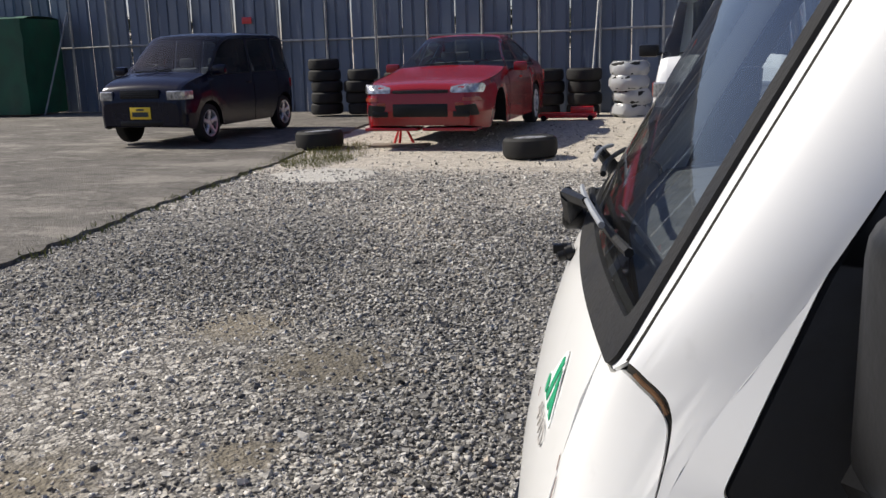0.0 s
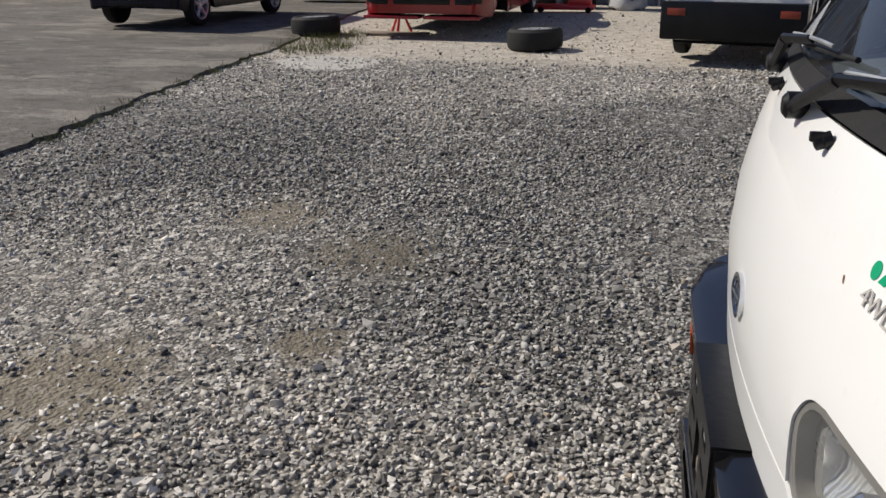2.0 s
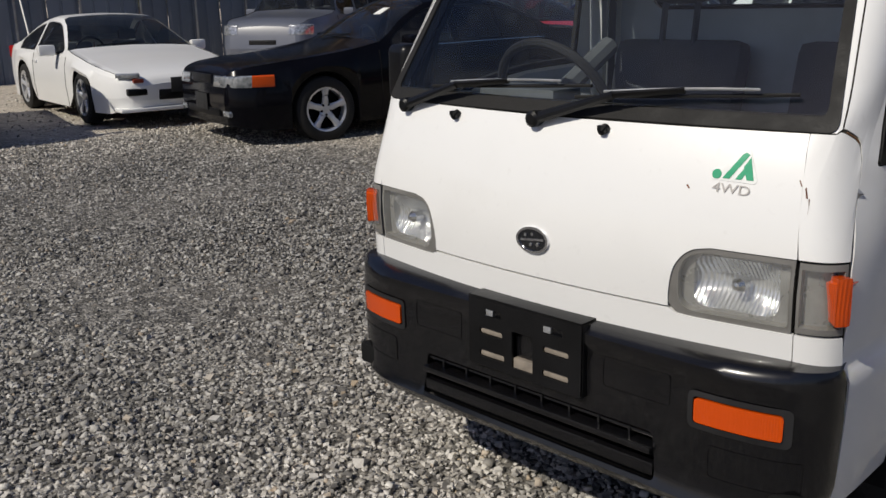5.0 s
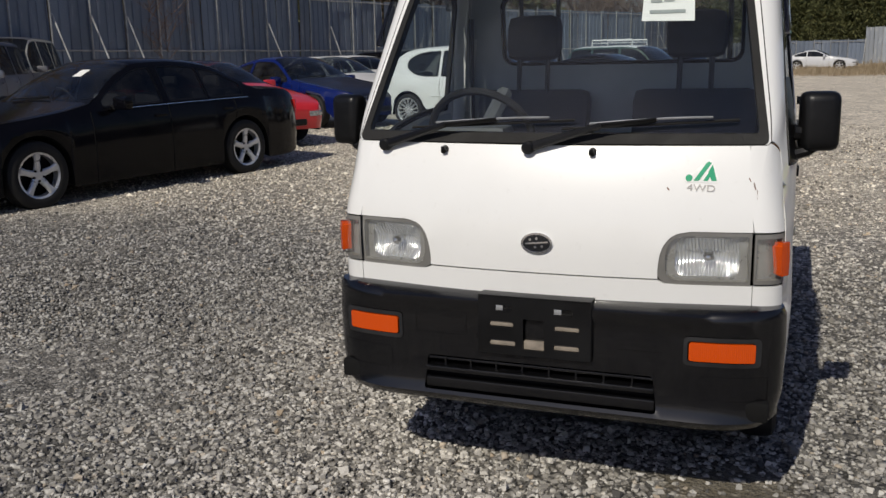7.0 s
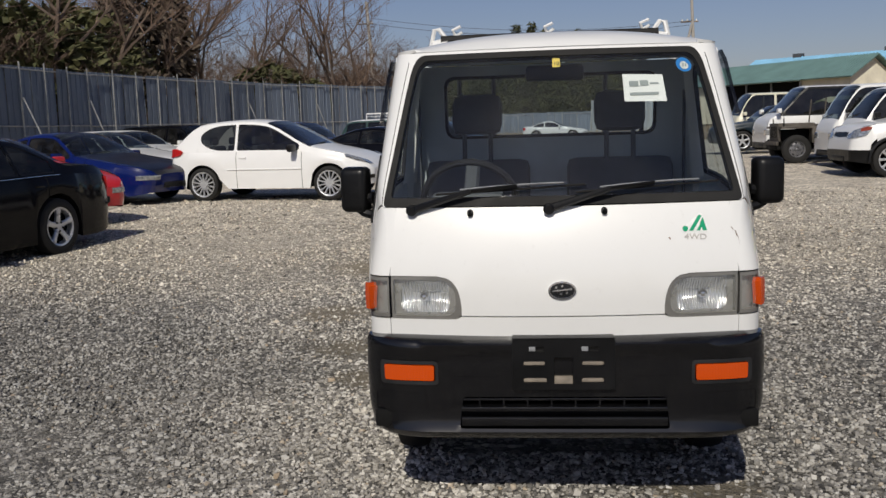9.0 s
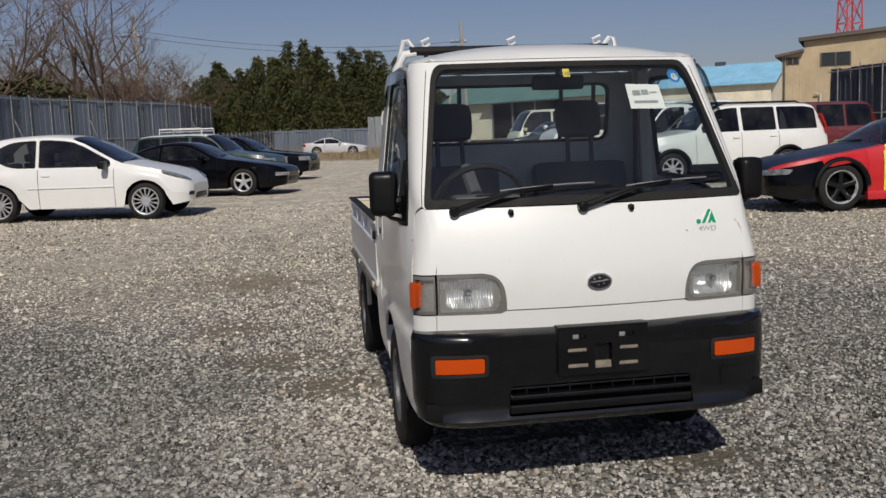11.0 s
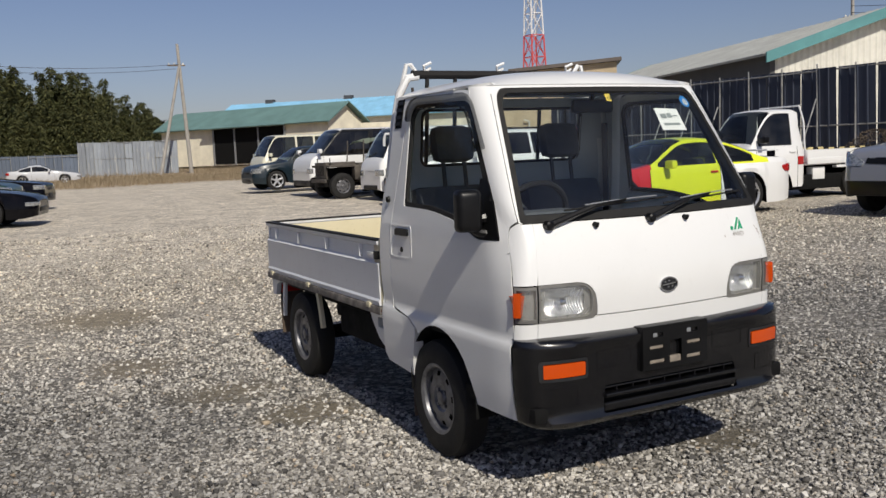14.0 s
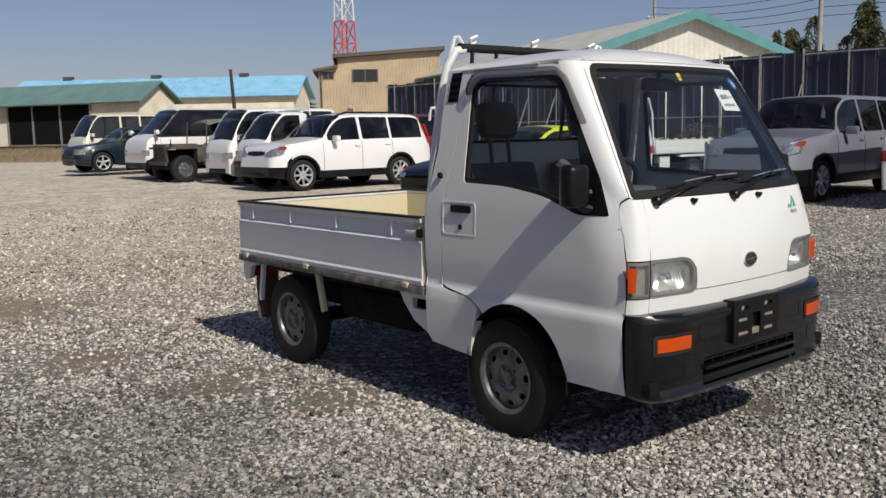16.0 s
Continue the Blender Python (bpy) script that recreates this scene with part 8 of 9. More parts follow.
def shed(name, label, corner, along, length, depth, base, eave, ridge, walls, roof, over=0.5, trim=None, gable_mat=None, rib=60):
    """A gabled building. corner: one end of its front eave wall; along: unit vector of that wall; depth goes to the left of it."""
    b = thing(name, label, "building")
    u = Vector((*along, 0)).normalized()
    v = Vector((-u.y, u.x, 0))
    o = Vector((*corner, 0))
    P = lambda s, t, z: o + u * s + v * t + Vector((0, 0, z))
    th = 0.25
    for t0, t1 in ((0, th), (depth - th, depth)):
        bm = quad_slab(bmesh.new(), [P(0, t0, base), P(length, t0, base), P(length, t1, base), P(0, t1, base)], eave - base)
        part("wall", bm, walls, b, smooth=False)
    for s0, s1 in ((0, th), (length - th, length)):
        bm = bmesh.new()
        rows = []
        for s in (s0, s1):
            rows.append([bm.verts.new(P(s, t, z)) for t, z in ((th, base), (depth - th, base), (depth - th, eave), (depth / 2, ridge - 0.05), (th, eave))])
        bm.faces.new(rows[0][::-1]), bm.faces.new(rows[1])
        for i in range(5):
            bm.faces.new((rows[0][i], rows[0][(i + 1) % 5], rows[1][(i + 1) % 5], rows[1][i]))
        bmesh.ops.recalc_face_normals(bm, faces=bm.faces)
        part("gable_wall", bm, gable_mat or walls, b, smooth=False)
    slope = (ridge - eave) / (depth / 2)
    lo = eave - over * slope
    for t0, t1 in ((-over, depth / 2), (depth + over, depth / 2)):
        pts = [P(-over, t0, lo), P(length + over, t0, lo), P(length + over, t1, ridge), P(-over, t1, ridge)]
        if t0 > 0:
            pts = pts[::-1]
        part("roof", quad_slab(bmesh.new(), pts, 0.10), roof, b, smooth=False)
        ribs(b, "roof_ribs", P(-over, t0, lo + 0.11), P(length + over, t0, lo + 0.11), P(length + over, t1, ridge + 0.11), P(-over, t1, ridge + 0.11), rib, roof, 0.045)
    if trim:
        for s in (-over - 0.04, length + over + 0.04):
            for t0, t1 in ((-over, depth / 2), (depth + over, depth / 2)):
                d = P(s, t1, ridge) - P(s, t0, lo)
                bm = bmesh.new()
                pts = [P(s, t0, lo - 0.30), P(s, t1, ridge - 0.30), P(s, t1, ridge + 0.15), P(s, t0, lo + 0.15)]
                quad_slab(bm, pts, 0.08)
                bmesh.ops.recalc_face_normals(bm, faces=bm.faces)
                part("barge_board", bm, trim, b, smooth=False)
    return b, P


TAN_END = 7.9


def build_buildings():
    # long cream barn with a green roof and a wide dark opening
    b, P = shed("barn", "long cream barn with green metal roof and open bay", (13.2, 80.4), (10.9, -17.3), 18.4, 4.6, 1.1, 4.45, 5.75, CREAM_WALL, GREEN_ROOF, 0.5, rib=70)
    # near-black sheet on the wall stands in for the bay's shaded inside
    part("bay_shade", quad_slab(bmesh.new(), [P(6.2, -0.06, 1.2), P(14.0, -0.06, 1.2), P(14.0, -0.03, 1.2), P(6.2, -0.03, 1.2)], 2.95), DARK, b)
    part("canopy", quad_slab(bmesh.new(), [P(5.6, -0.9, 4.15), P(14.6, -0.9, 4.15), P(14.6, 0.0, 4.4), P(5.6, 0.0, 4.4)], 0.08), GREEN_ROOF, b)
    for s in (6.2, 8.6, 11.2, 14.0):
        part("bay_post", quad_slab(bmesh.new(), [P(s, -0.14, 1.1), P(s + 0.14, -0.14, 1.1), P(s + 0.14, -0.02, 1.1), P(s, -0.02, 1.1)], 3.05), GALV, b)
    # pale blue roofed shed behind
    b, P = shed("blue_roofed_shed", "long shed with pale blue roof behind the barn", (24.0, 104.0), (23.4, -20.0), 31.0, 11.0, 1.5, 6.0, 8.2, CREAM_WALL, BLUE_ROOF, 0.6, rib=60)
    for s in (4, 14, 24):
        part("roof_vent", quad_slab(bmesh.new(), [P(s, 5.2, 8.15), P(s + 1.0, 5.2, 8.15), P(s + 1.0, 6.0, 8.15), P(s, 6.0, 8.15)], 0.5), DARK_WALL, b)
    part("shed_door", quad_slab(bmesh.new(), [P(25.5, -0.08, 1.5), P(27.5, -0.08, 1.5), P(27.5, -0.02, 1.5), P(25.5, -0.02, 1.5)], 2.4), DARK_WALL, b)
    # tan two-storey building with a lean-to roof
    b = thing("tan_building", "tan sided two-storey building with dark flat roof", "building")
    o, u = Vector((28.6, 48.7, 0)), Vector((7.3, -5.0, 0)).normalized()
    v = Vector((-u.y, u.x, 0))
    P = lambda s, t, z: o + u * s + v * t + Vector((0, 0, z))
    def block(s0, s1, z0, z1):
        bm = bmesh.new()
        rows = [[bm.verts.new(P(s, t, z)) for z in (0.3, top)] for s, t, top in ((s0, 0, z0), (s1, 0, z1), (s1, 9.0, z1), (s0, 9.0, z0))]
        for i in range(4):
            bm.faces.new((rows[i][0], rows[(i + 1) % 4][0], rows[(i + 1) % 4][1], rows[i][1]))
        bm.faces.new([r[1] for r in rows])
        return bm
    part("wall", block(1.25, TAN_END, 6.375, 6.3 + 0.06 * TAN_END), TAN_WALL, b, smooth=False)
    part("low_wall", block(0.0, 1.247, 5.55, 5.75), TAN_WALL, b, smooth=False)
    ribs(b, "siding_ribs", P(0, -0.01, 0.3), P(TAN_END, -0.01, 0.3), P(TAN_END, -0.01, 5.6), P(0, -0.01, 5.5), 80, TAN_WALL, 0.02)
    ribs(b, "siding_ribs", P(1.3, -0.01, 5.5), P(TAN_END, -0.01, 5.6), P(TAN_END, -0.01, 6.28 + 0.06 * TAN_END), P(1.3, -0.01, 6.35), 72, TAN_WALL, 0.02)
    part("roof", quad_slab(bmesh.new(), [P(0.95, -0.4, 6.37), P(TAN_END + 0.3, -0.4, 6.33 + 0.06 * TAN_END), P(TAN_END + 0.3, 9.4, 6.33 + 0.06 * TAN_END), P(0.95, 9.4, 6.37)], 0.22), BROWN_ROOF, b, smooth=False)
    part("low_roof", quad_slab(bmesh.new(), [P(-0.35, -0.4, 5.50), P(1.245, -0.4, 5.76), P(1.245, 9.4, 5.76), P(-0.35, 9.4, 5.50)], 0.16), BROWN_ROOF, b, smooth=False)
    for s, w, z, hh in ((0.3, 0.65, 5.05, 0.42), (2.2, 1.6, 4.85, 0.78)):
        wd = part("window", quad_slab(bmesh.new(), [P(s, -0.05, z), P(s + w, -0.05, z), P(s + w, 0.02, z), P(s, 0.02, z)], hh), DARK_GLASS_SOLID, b)
        for k in range(3):
            a = s + w * k / 2
            part("window_frame", quad_slab(bmesh.new(), [P(a - 0.04, -0.08, z), P(a + 0.04, -0.08, z), P(a + 0.04, -0.04, z), P(a - 0.04, -0.04, z)], hh), BROWN_ROOF, wd)
    part("drain_pipe", tube(bmesh.new(), [P(0.15, -0.1, 0.3), P(0.15, -0.1, 5.5)], 0.05, 6), BROWN_ROOF, b)
    part("vent_pipe", tube(bmesh.new(), [P(2.2, -0.15, 1.0), P(2.2, -0.15, 3.2), P(1.9, -0.25, 3.3)], 0.06, 6), PALE_WALL, b)
    # warehouse with teal barge boards
    u = Vector((0.29, 0.957, 0)).normalized()
    shed("warehouse", "grey-roofed warehouse with teal gable trim and pale siding", (33.5 + 0.957 * 5.4, 23.9 - 0.29 * 5.4), (0.29, 0.957), 24.0, 10.8, 0.3, 5.05, 6.75, DARK_WALL, GREY_ROOF, 0.5, TEAL_TRIM, PALE_WALL, 46)
    return


DARK_GLASS_SOLID = plain_mat("dark_window", (0.03, 0.035, 0.04), 0.15, vary=0.2)
build_buildings()


# poles, wires, tower ---------------------------------------------------------------
POLE = plain_mat("concrete_pole", (0.36, 0.34, 0.31), 0.8, vary=0.2, scale=2)
WIRE = plain_mat("wire", (0.03, 0.03, 0.03), 0.6)
DARK_WOOD = plain_mat("dark_wood", (0.055, 0.045, 0.04), 0.85, vary=0.3, scale=3)
WOOD = plain_mat("weathered_wood", (0.22, 0.17, 0.13), 0.85, vary=0.35, scale=3)


def pole(label, x, y, top, lean=(0, 0), arm=True, base=None, mat=None):
    p = thing("utility_pole", label, "pole")
    z = base if base is not None else ground_z(x, y)
    part("shaft", tube(bmesh.new(), [(x, y, z - 0.3), (x + lean[0] * 0.5, y + lean[1] * 0.5, (z + top) / 2), (x + lean[0], y + lean[1], top)], 0.17, 10, taper=0.11), mat or POLE, p)
    if arm:
        part("cross_arm", tube(bmesh.new(), [(x + lean[0] - 0.8, y + lean[1] + 0.1, top - 1.6), (x + lean[0] + 0.5, y + lean[1], top - 1.6)], 0.05, 6), WOOD, p)
        for dx in (-0.7, -0.3, 0.35):
            part("insulator", lathe(bmesh.new(), [(0, 0.05), (0.08, 0.06), (0.14, 0.03), (0.14, 0)], 8, "Z", Matrix.Translation((x + lean[0] + dx, y + lean[1], top - 1.56))), PALE_WALL, p)
    return p


def wire(a, b, sag=0.8, r=0.018):
    a, b = Vector(a), Vector(b)
    pts = [a.lerp(b, k / 10) - Vector((0, 0, sag * 4 * (k / 10) * (1 - k / 10))) for k in range(11)]
    tagged(part("power_line", tube(bmesh.new(), pts, r, 4), WIRE, None), "thin dark overhead power line", "wire", "overhead wires")


p = pole("weathered leaning utility pole with a slanting brace", 13.0, 68.4, 10.4, (-0.5, -0.3))
part("brace", tube(bmesh.new(), [(10.6, 68.0, 0.5), (12.5, 68.0, 8.6)], 0.13, 8, taper=0.10), POLE, p)
pole("thin grey utility pole behind the fence", -10.9, 64.5, 10.9, (-0.8, 1.0))
pole("grey utility pole behind the navy fence", 47.8, 25.1, 11.5, (0.2, 0))
pole("grey utility pole beyond the warehouse", 52.0, 40.0, 11.0, (0.1, 0))
pole("thin dark wooden pole in front of the blue-roofed shed", 28.7, 60.4, 6.45, (-0.35, 0), False, mat=DARK_WOOD)
for dz, dx in ((0.0, 0.0), (0.35, 0.4)):
    wire((12.3 + dx, 68.1, 8.55 + dz), (-11.6 + dx, 65.4, 9.3 + dz))
    wire((-11.6 + dx, 65.4, 9.3 + dz), (-40, 62, 9.5 + dz))
for k in range(4):
    wire((48.0, 25.1, 9.2 - 0.5 * k), (52.0, 40.0, 10.2 - 0.45 * k), 0.4, 0.022)
    wire((48.0, 25.1, 9.2 - 0.5 * k), (62.0, -12.0, 10.8 - 0.5 * k), 0.5, 0.022)


def tower():
    t = thing("transmission_tower", "red and white steel lattice tower far off", "tower")
    c = Vector((0.5556, 0.8315, 0)) * 260 + Vector((-2.8, -2.6, 0))
    reds = plain_mat("tower_red", (0.62, 0.07, 0.06), 0.6, vary=0.1)
    whites = plain_mat("tower_white", (0.75, 0.75, 0.75), 0.6, vary=0.05)
    levels = [2, 12, 20, 27, 33, 39, 45, 51, 57]
    wid = lambda z: 3.0 * (1 - z / 95)
    for a, b in zip(levels, levels[1:]):
        m = reds if b <= 33 or b > 51 else whites
        corners = lambda z: [c + Vector((sx * wid(z), sy * wid(z), z)) for sx, sy in ((-1, -1), (1, -1), (1, 1), (-1, 1))]
        lo, hi = corners(a), corners(b)
        for i in range(4):
            part("leg", tube(bmesh.new(), [lo[i], hi[i]], 0.22, 5), m, t)
            part("brace", tube(bmesh.new(), [lo[i], hi[(i + 1) % 4]], 0.11, 4), m, t)
            part("brace", tube(bmesh.new(), [lo[(i + 1) % 4], hi[i]], 0.11, 4), m, t)
            part("ring_bar", tube(bmesh.new(), [hi[i], hi[(i + 1) % 4]], 0.13, 4), m, t)


tower()

# green covered stack by the fence ---------------------------------------------------
TARP = plain_mat("green_tarpaulin", (0.012, 0.085, 0.04), 0.55, vary=0.35, scale=2.5, bump=0.3)


def green_bin(y0, y1):
    b = thing("green_container", "dark green tarpaulin-covered container on concrete", "container", "covered containers")
    bm = bmesh.new()
    nx, nz = 14, 10
    def face(fn):
        g = [[bm.verts.new(fn(i / nx, j / nz)) for j in range(nz + 1)] for i in range(nx + 1)]
        for i in range(nx):
            for j in range(nz):
                bm.faces.new((g[i][j], g[i + 1][j], g[i + 1][j + 1], g[i][j + 1]))
    z0 = ground_z(-17.5, -15) + 0.07
    wr = lambda a, b2: 0.035 * noise.noise(Vector((a * 3, b2 * 3, y0)))
    face(lambda a, h: Vector((-17.1 + wr(a * 3, h * 2), y0 + (y1 - y0) * a, z0 + 2.15 * h)))
    face(lambda a, h: Vector((-18.5 + 1.4 * a, y1 + wr(a * 2, h * 2) - 0.02, z0 + 2.15 * h)))
    face(lambda a, h: Vector((-18.5 + 1.4 * a, y0 + wr(a * 2, h * 2), z0 + 2.15 * h)))
    face(lambda a, h: Vector((-18.5 + 1.4 * h, y0 + (y1 - y0) * a, z0 + 2.15 + 0.06 * math.sin(math.pi * h) + wr(a * 3, h))))
    bmesh.ops.remove_doubles(bm, verts=bm.verts, dist=0.05)
    bmesh.ops.recalc_face_normals(bm, faces=bm.faces)
    part("cover", bm, TARP, b)
    part("pallet", box(bmesh.new(), -18.4, -17.15, y0 + 0.05, y1 - 0.05, z0 - 0.02, z0 + 0.1, 0.01), WOOD, b)


green_bin(-15.9, -13.7)
green_bin(-18.6, -16.0)


# loose tyres ---------------------------------------------------------------------------
WRAP = lens_mat("clear_plastic_wrap", (0.75, 0.76, 0.77), 0.45, 0.25)


def loose_tyre(label, at, r=0.31, w=0.22, rim=None, group="loose tyres", wrap=False):
    tyre = thing("tyre", label, "tyre", group, at)
    h = w / 2
    bm = lathe(bmesh.new(), [(-h * 0.85, r * 0.62), (-h, r * 0.70), (-h, r * 0.88), (-h * 0.75, r * 0.975), (-h * 0.3, r), (h * 0.3, r), (h * 0.75, r * 0.975), (h, r * 0.88), (h, r * 0.70), (h * 0.85, r * 0.62), (h * 0.6, r * 0.63), (-h * 0.6, r * 0.63), (-h * 0.85, r * 0.62)], 36, "Z")
    part("tread", bm, TYRE, tyre)
    if rim:
        bm = lathe(bmesh.new(), [(h * 0.9, r * 0.64), (h * 0.9, r * 0.60), (h * 0.3, r * 0.55), (h * 0.2, r * 0.2), (h * 0.4, 0.05), (h * 0.4, 0.0)], 30, "Z")
        part("rim", bm, rim, tyre)
    if wrap:
        bm = lathe(bmesh.new(), [(-h * 1.05, r * 0.3), (-h * 1.1, r * 0.9), (-h * 0.4, r * 1.06), (h * 0.4, r * 1.05), (h * 1.1, r * 0.9), (h * 1.08, r * 0.3)], 30, "Z")
        for v in bm.verts:
            v.co += 0.03 * noise.noise_vector(v.co * 9 + Vector((at.translation.x, 0, at.translation.z * 5)))
        part("plastic_wrap", bm, WRAP, tyre)
    return tyre


def stack(x, y, n, label, r=0.31, w=0.215, wrap=False):
    rnd = random.Random(int(x * 10) + n)
    z = ground_z(x, y) + (0.075 if y < -4.9 else 0.0)
    for k in range(n):
        loose_tyre(label, Matrix.Translation((x + rnd.uniform(-0.04, 0.04), y + rnd.uniform(-0.04, 0.04), z + w * (k + 0.5))), r * rnd.uniform(0.95, 1.05), w, wrap=wrap, group="stacked tyres")


stack(-16.05, -6.15, 5, "worn black tyre stacked by the fence")
stack(-16.0, -5.40, 4, "worn black tyre stacked by the fence")
stack(-15.9, -4.55, 4, "worn black tyre stacked by the fence")
stack(-15.7, -1.75, 4, "black tyre stacked behind the red sedan")
stack(-15.6, -1.05, 4, "black tyre stacked behind the red sedan")
stack(-15.3, -0.20, 4, "tyre wrapped in clear plastic in a stack", 0.33, 0.24, True)
for x, y in ((-10.42, -4.22), (-9.42, -1.22)):
    loose_tyre("black tyre with alloy rim lying flat on dirt", Matrix.Translation((x, y, ground_z(x, y) + 0.125)) @ Matrix.Rotation(radians(2), 4, "X"), 0.325, 0.24, ALLOY)


def jack_stand(x, y):
    j = thing("jack_stand", "red steel jack stand under the sedan", "jack stand")
    z = ground_z(x, y)
    for a in range(3):
        c, s = math.cos(a * 2.094), math.sin(a * 2.094)
        part("leg", tube(bmesh.new(), [(x + 0.16 * c, y + 0.16 * s, z), (x + 0.03 * c, y + 0.03 * s, z + 0.27)], 0.02, 6, taper=0.014), BRIGHT_RED, j)
    part("post", tube(bmesh.new(), [(x, y, z + 0.22), (x, y, z + 0.36)], 0.022, 8), BRIGHT_RED, j)
    part("saddle", box(bmesh.new(), x - 0.05, x + 0.05, y - 0.03, y + 0.03, z + 0.35, z + 0.385, 0.006), BRIGHT_RED, j)


jack_stand(-10.95, -3.20)
tr = thing("trolley_jack", "red floor jack lying behind the red sedan", "trolley jack")
zz = ground_z(-14.6, -1.2)
part("frame", box(bmesh.new(), -14.8, -14.5, -1.75, -0.75, zz + 0.05, zz + 0.13, 0.02), BRIGHT_RED, tr)
part("lift_arm", box(bmesh.new(), -14.72, -14.58, -1.2, -0.8, zz + 0.12, zz + 0.24, 0.03), BRIGHT_RED, tr)
for dx, dy in ((-14.8, -1.65), (-14.5, -1.65), (-14.8, -0.85), (-14.5, -0.85)):
    part("caster", lathe(bmesh.new(), [(-0.02, 0.05), (0.02, 0.05), (0.02, 0.0)], 14, "X", Matrix.Translation((dx, dy, zz + 0.05))), DARK, tr)
bd = part("plank", box(bmesh.new(), -10.75, -10.45, -3.55, -2.75, ground_z(-10.6, -3.1), ground_z(-10.6, -3.1) + 0.035, 0.004), WOOD, None)
tagged(bd, "weathered wooden plank lying on the dirt", "plank")

# trees and weeds --------------------------------------------------------------------
BARK = plain_mat("grey_brown_bark", (0.12, 0.085, 0.064), 0.9, vary=0.35, scale=4, bump=0.4)
TWIG = plain_mat("bare_twigs", (0.15, 0.100, 0.072), 0.9, vary=0.35, scale=2)


def leaf_mat(name, a, b):
    k = Mat(name, a, 0.65, spec=0.25)
    rnd = k.node("NewGeometry").outputs["Random Per Island"]
    k.set("Base Color", k.mix(k.math("MULTIPLY", k.noise(k.pos(), 0.7, 4), 0.6), k.ramp(rnd, [(0.0, a), (1.0, b)]), tuple(c * 0.5 for c in a)))
    return k.m


CONIFER = leaf_mat("conifer_leaves", (0.024, 0.034, 0.012), (0.135, 0.132, 0.048))
BROWN_LEAF = leaf_mat("brown_leaves", (0.085, 0.065, 0.048), (0.19, 0.15, 0.11))
EVERGREEN = leaf_mat("evergreen_leaves", (0.075, 0.085, 0.038), (0.19, 0.18, 0.085))
GRASS = leaf_mat("grass_blades", (0.13, 0.16, 0.04), (0.32, 0.30, 0.11))
DRYGRASS = leaf_mat("dry_grass_blades", (0.18, 0.135, 0.085), (0.36, 0.29, 0.19))


def bare_tree_mesh(seed, h):
    """Meshes of a leafless tree: trunk and limbs, and its cloud of twigs."""
    rnd = random.Random(seed)
    limbs, twigs = bmesh.new(), bmesh.new()

    def grow(p, d, length, r, level):
        pts = [p]
        q = p.copy()
        dd = d.copy()
        n = 4 if level < 2 else 2
        for k in range(n):
            dd = (dd + Vector((rnd.gauss(0, 0.13), rnd.gauss(0, 0.13), rnd.gauss(0.05, 0.07)))).normalized()
            q = q + dd * length / n
            pts.append(q.copy())
        tube(limbs if level < 2 else twigs, pts, r, 6 if level < 1 else 4 if level < 2 else 3, taper=r * 0.45)
        if level >= 4:
            return
        kids = (5, 5, 4, 3)[level]
        for k in range(kids):
            f = rnd.uniform(0.35, 1.0) if level else rnd.uniform(0.3, 1.0)
            i = min(n - 1, int(f * n))
            start = pts[i].lerp(pts[i + 1], f * n - i)
            side = Vector((rnd.gauss(0, 1), rnd.gauss(0, 1), rnd.gauss(0.25, 0.4))).normalized()
            nd = (dd * rnd.uniform(0.5, 1.0) + side * rnd.uniform(0.5, 0.95)).normalized()
            grow(start, nd, length * rnd.uniform(0.42, 0.66), max(0.007, r * rnd.uniform(0.40, 0.55)), level + 1)
    grow(Vector((0, 0, -0.3)), Vector((0, 0, 1)), h * 0.62, h * 0.0115, 0)
    out = []
    for bm, nm in ((limbs, "trunk"), (twigs, "twigs")):
        me = bpy.data.meshes.new(nm)
        bm.to_mesh(me)
        bm.free()
        out.append(me)
    return out


def leafy_mesh(seed, h, w, n, shape, size=0.16, droop=0.5):
    """A crown of many small leaf clumps; shape(f) is the crown's half-width at height f."""
    rnd = random.Random(seed)
    verts, faces = [], []
    for k in range(n):
        f = rnd.random() ** 0.8
        a = rnd.uniform(0, 2 * math.pi)
        lob = 1 + 0.35 * noise.noise(Vector((math.cos(a) * 1.6, math.sin(a) * 1.6, f * 5 + seed)))
        r = shape(f) * w * lob * (rnd.random() ** 0.35)
        c = Vector((r * math.cos(a), r * math.sin(a), h * f))
        out = Vector((math.cos(a), math.sin(a), rnd.gauss(-droop, 0.5))).normalized()
        side = out.cross(Vector((rnd.gauss(0, 1), rnd.gauss(0, 1), 1))).normalized()
        s = size * rnd.uniform(0.6, 1.5)
        b = len(verts)
        verts += [c - side * s * 0.35, c + out * s * 0.6 - side * s * 0.12, c + out * s * 1.3, c + out * s * 0.5 + side * s * 0.3, c + side * s * 0.4]
        faces += [(b, b + 1, b + 3, b + 4), (b + 1, b + 2, b + 3)]
    me = bpy.data.meshes.new("crown")
    me.from_pydata([tuple(v) for v in verts], [], faces)
    return me


def plant(name, label, meshes, x, y, scale, turn, group, z=None, sq=1.0):
    t = thing(name, label, "tree", group, Matrix.Translation((x, y, ground_z(x, y) if z is None else z)) @ Matrix.Rotation(turn, 4, "Z") @ Matrix.Diagonal((scale * sq, scale * sq, scale, 1)))
    for nm, me in meshes:
        o = new(nm, me)
        o.parent = t
    if len(meshes) == 1:
        o = new("stem", STEM)
        o.parent = t
    return t


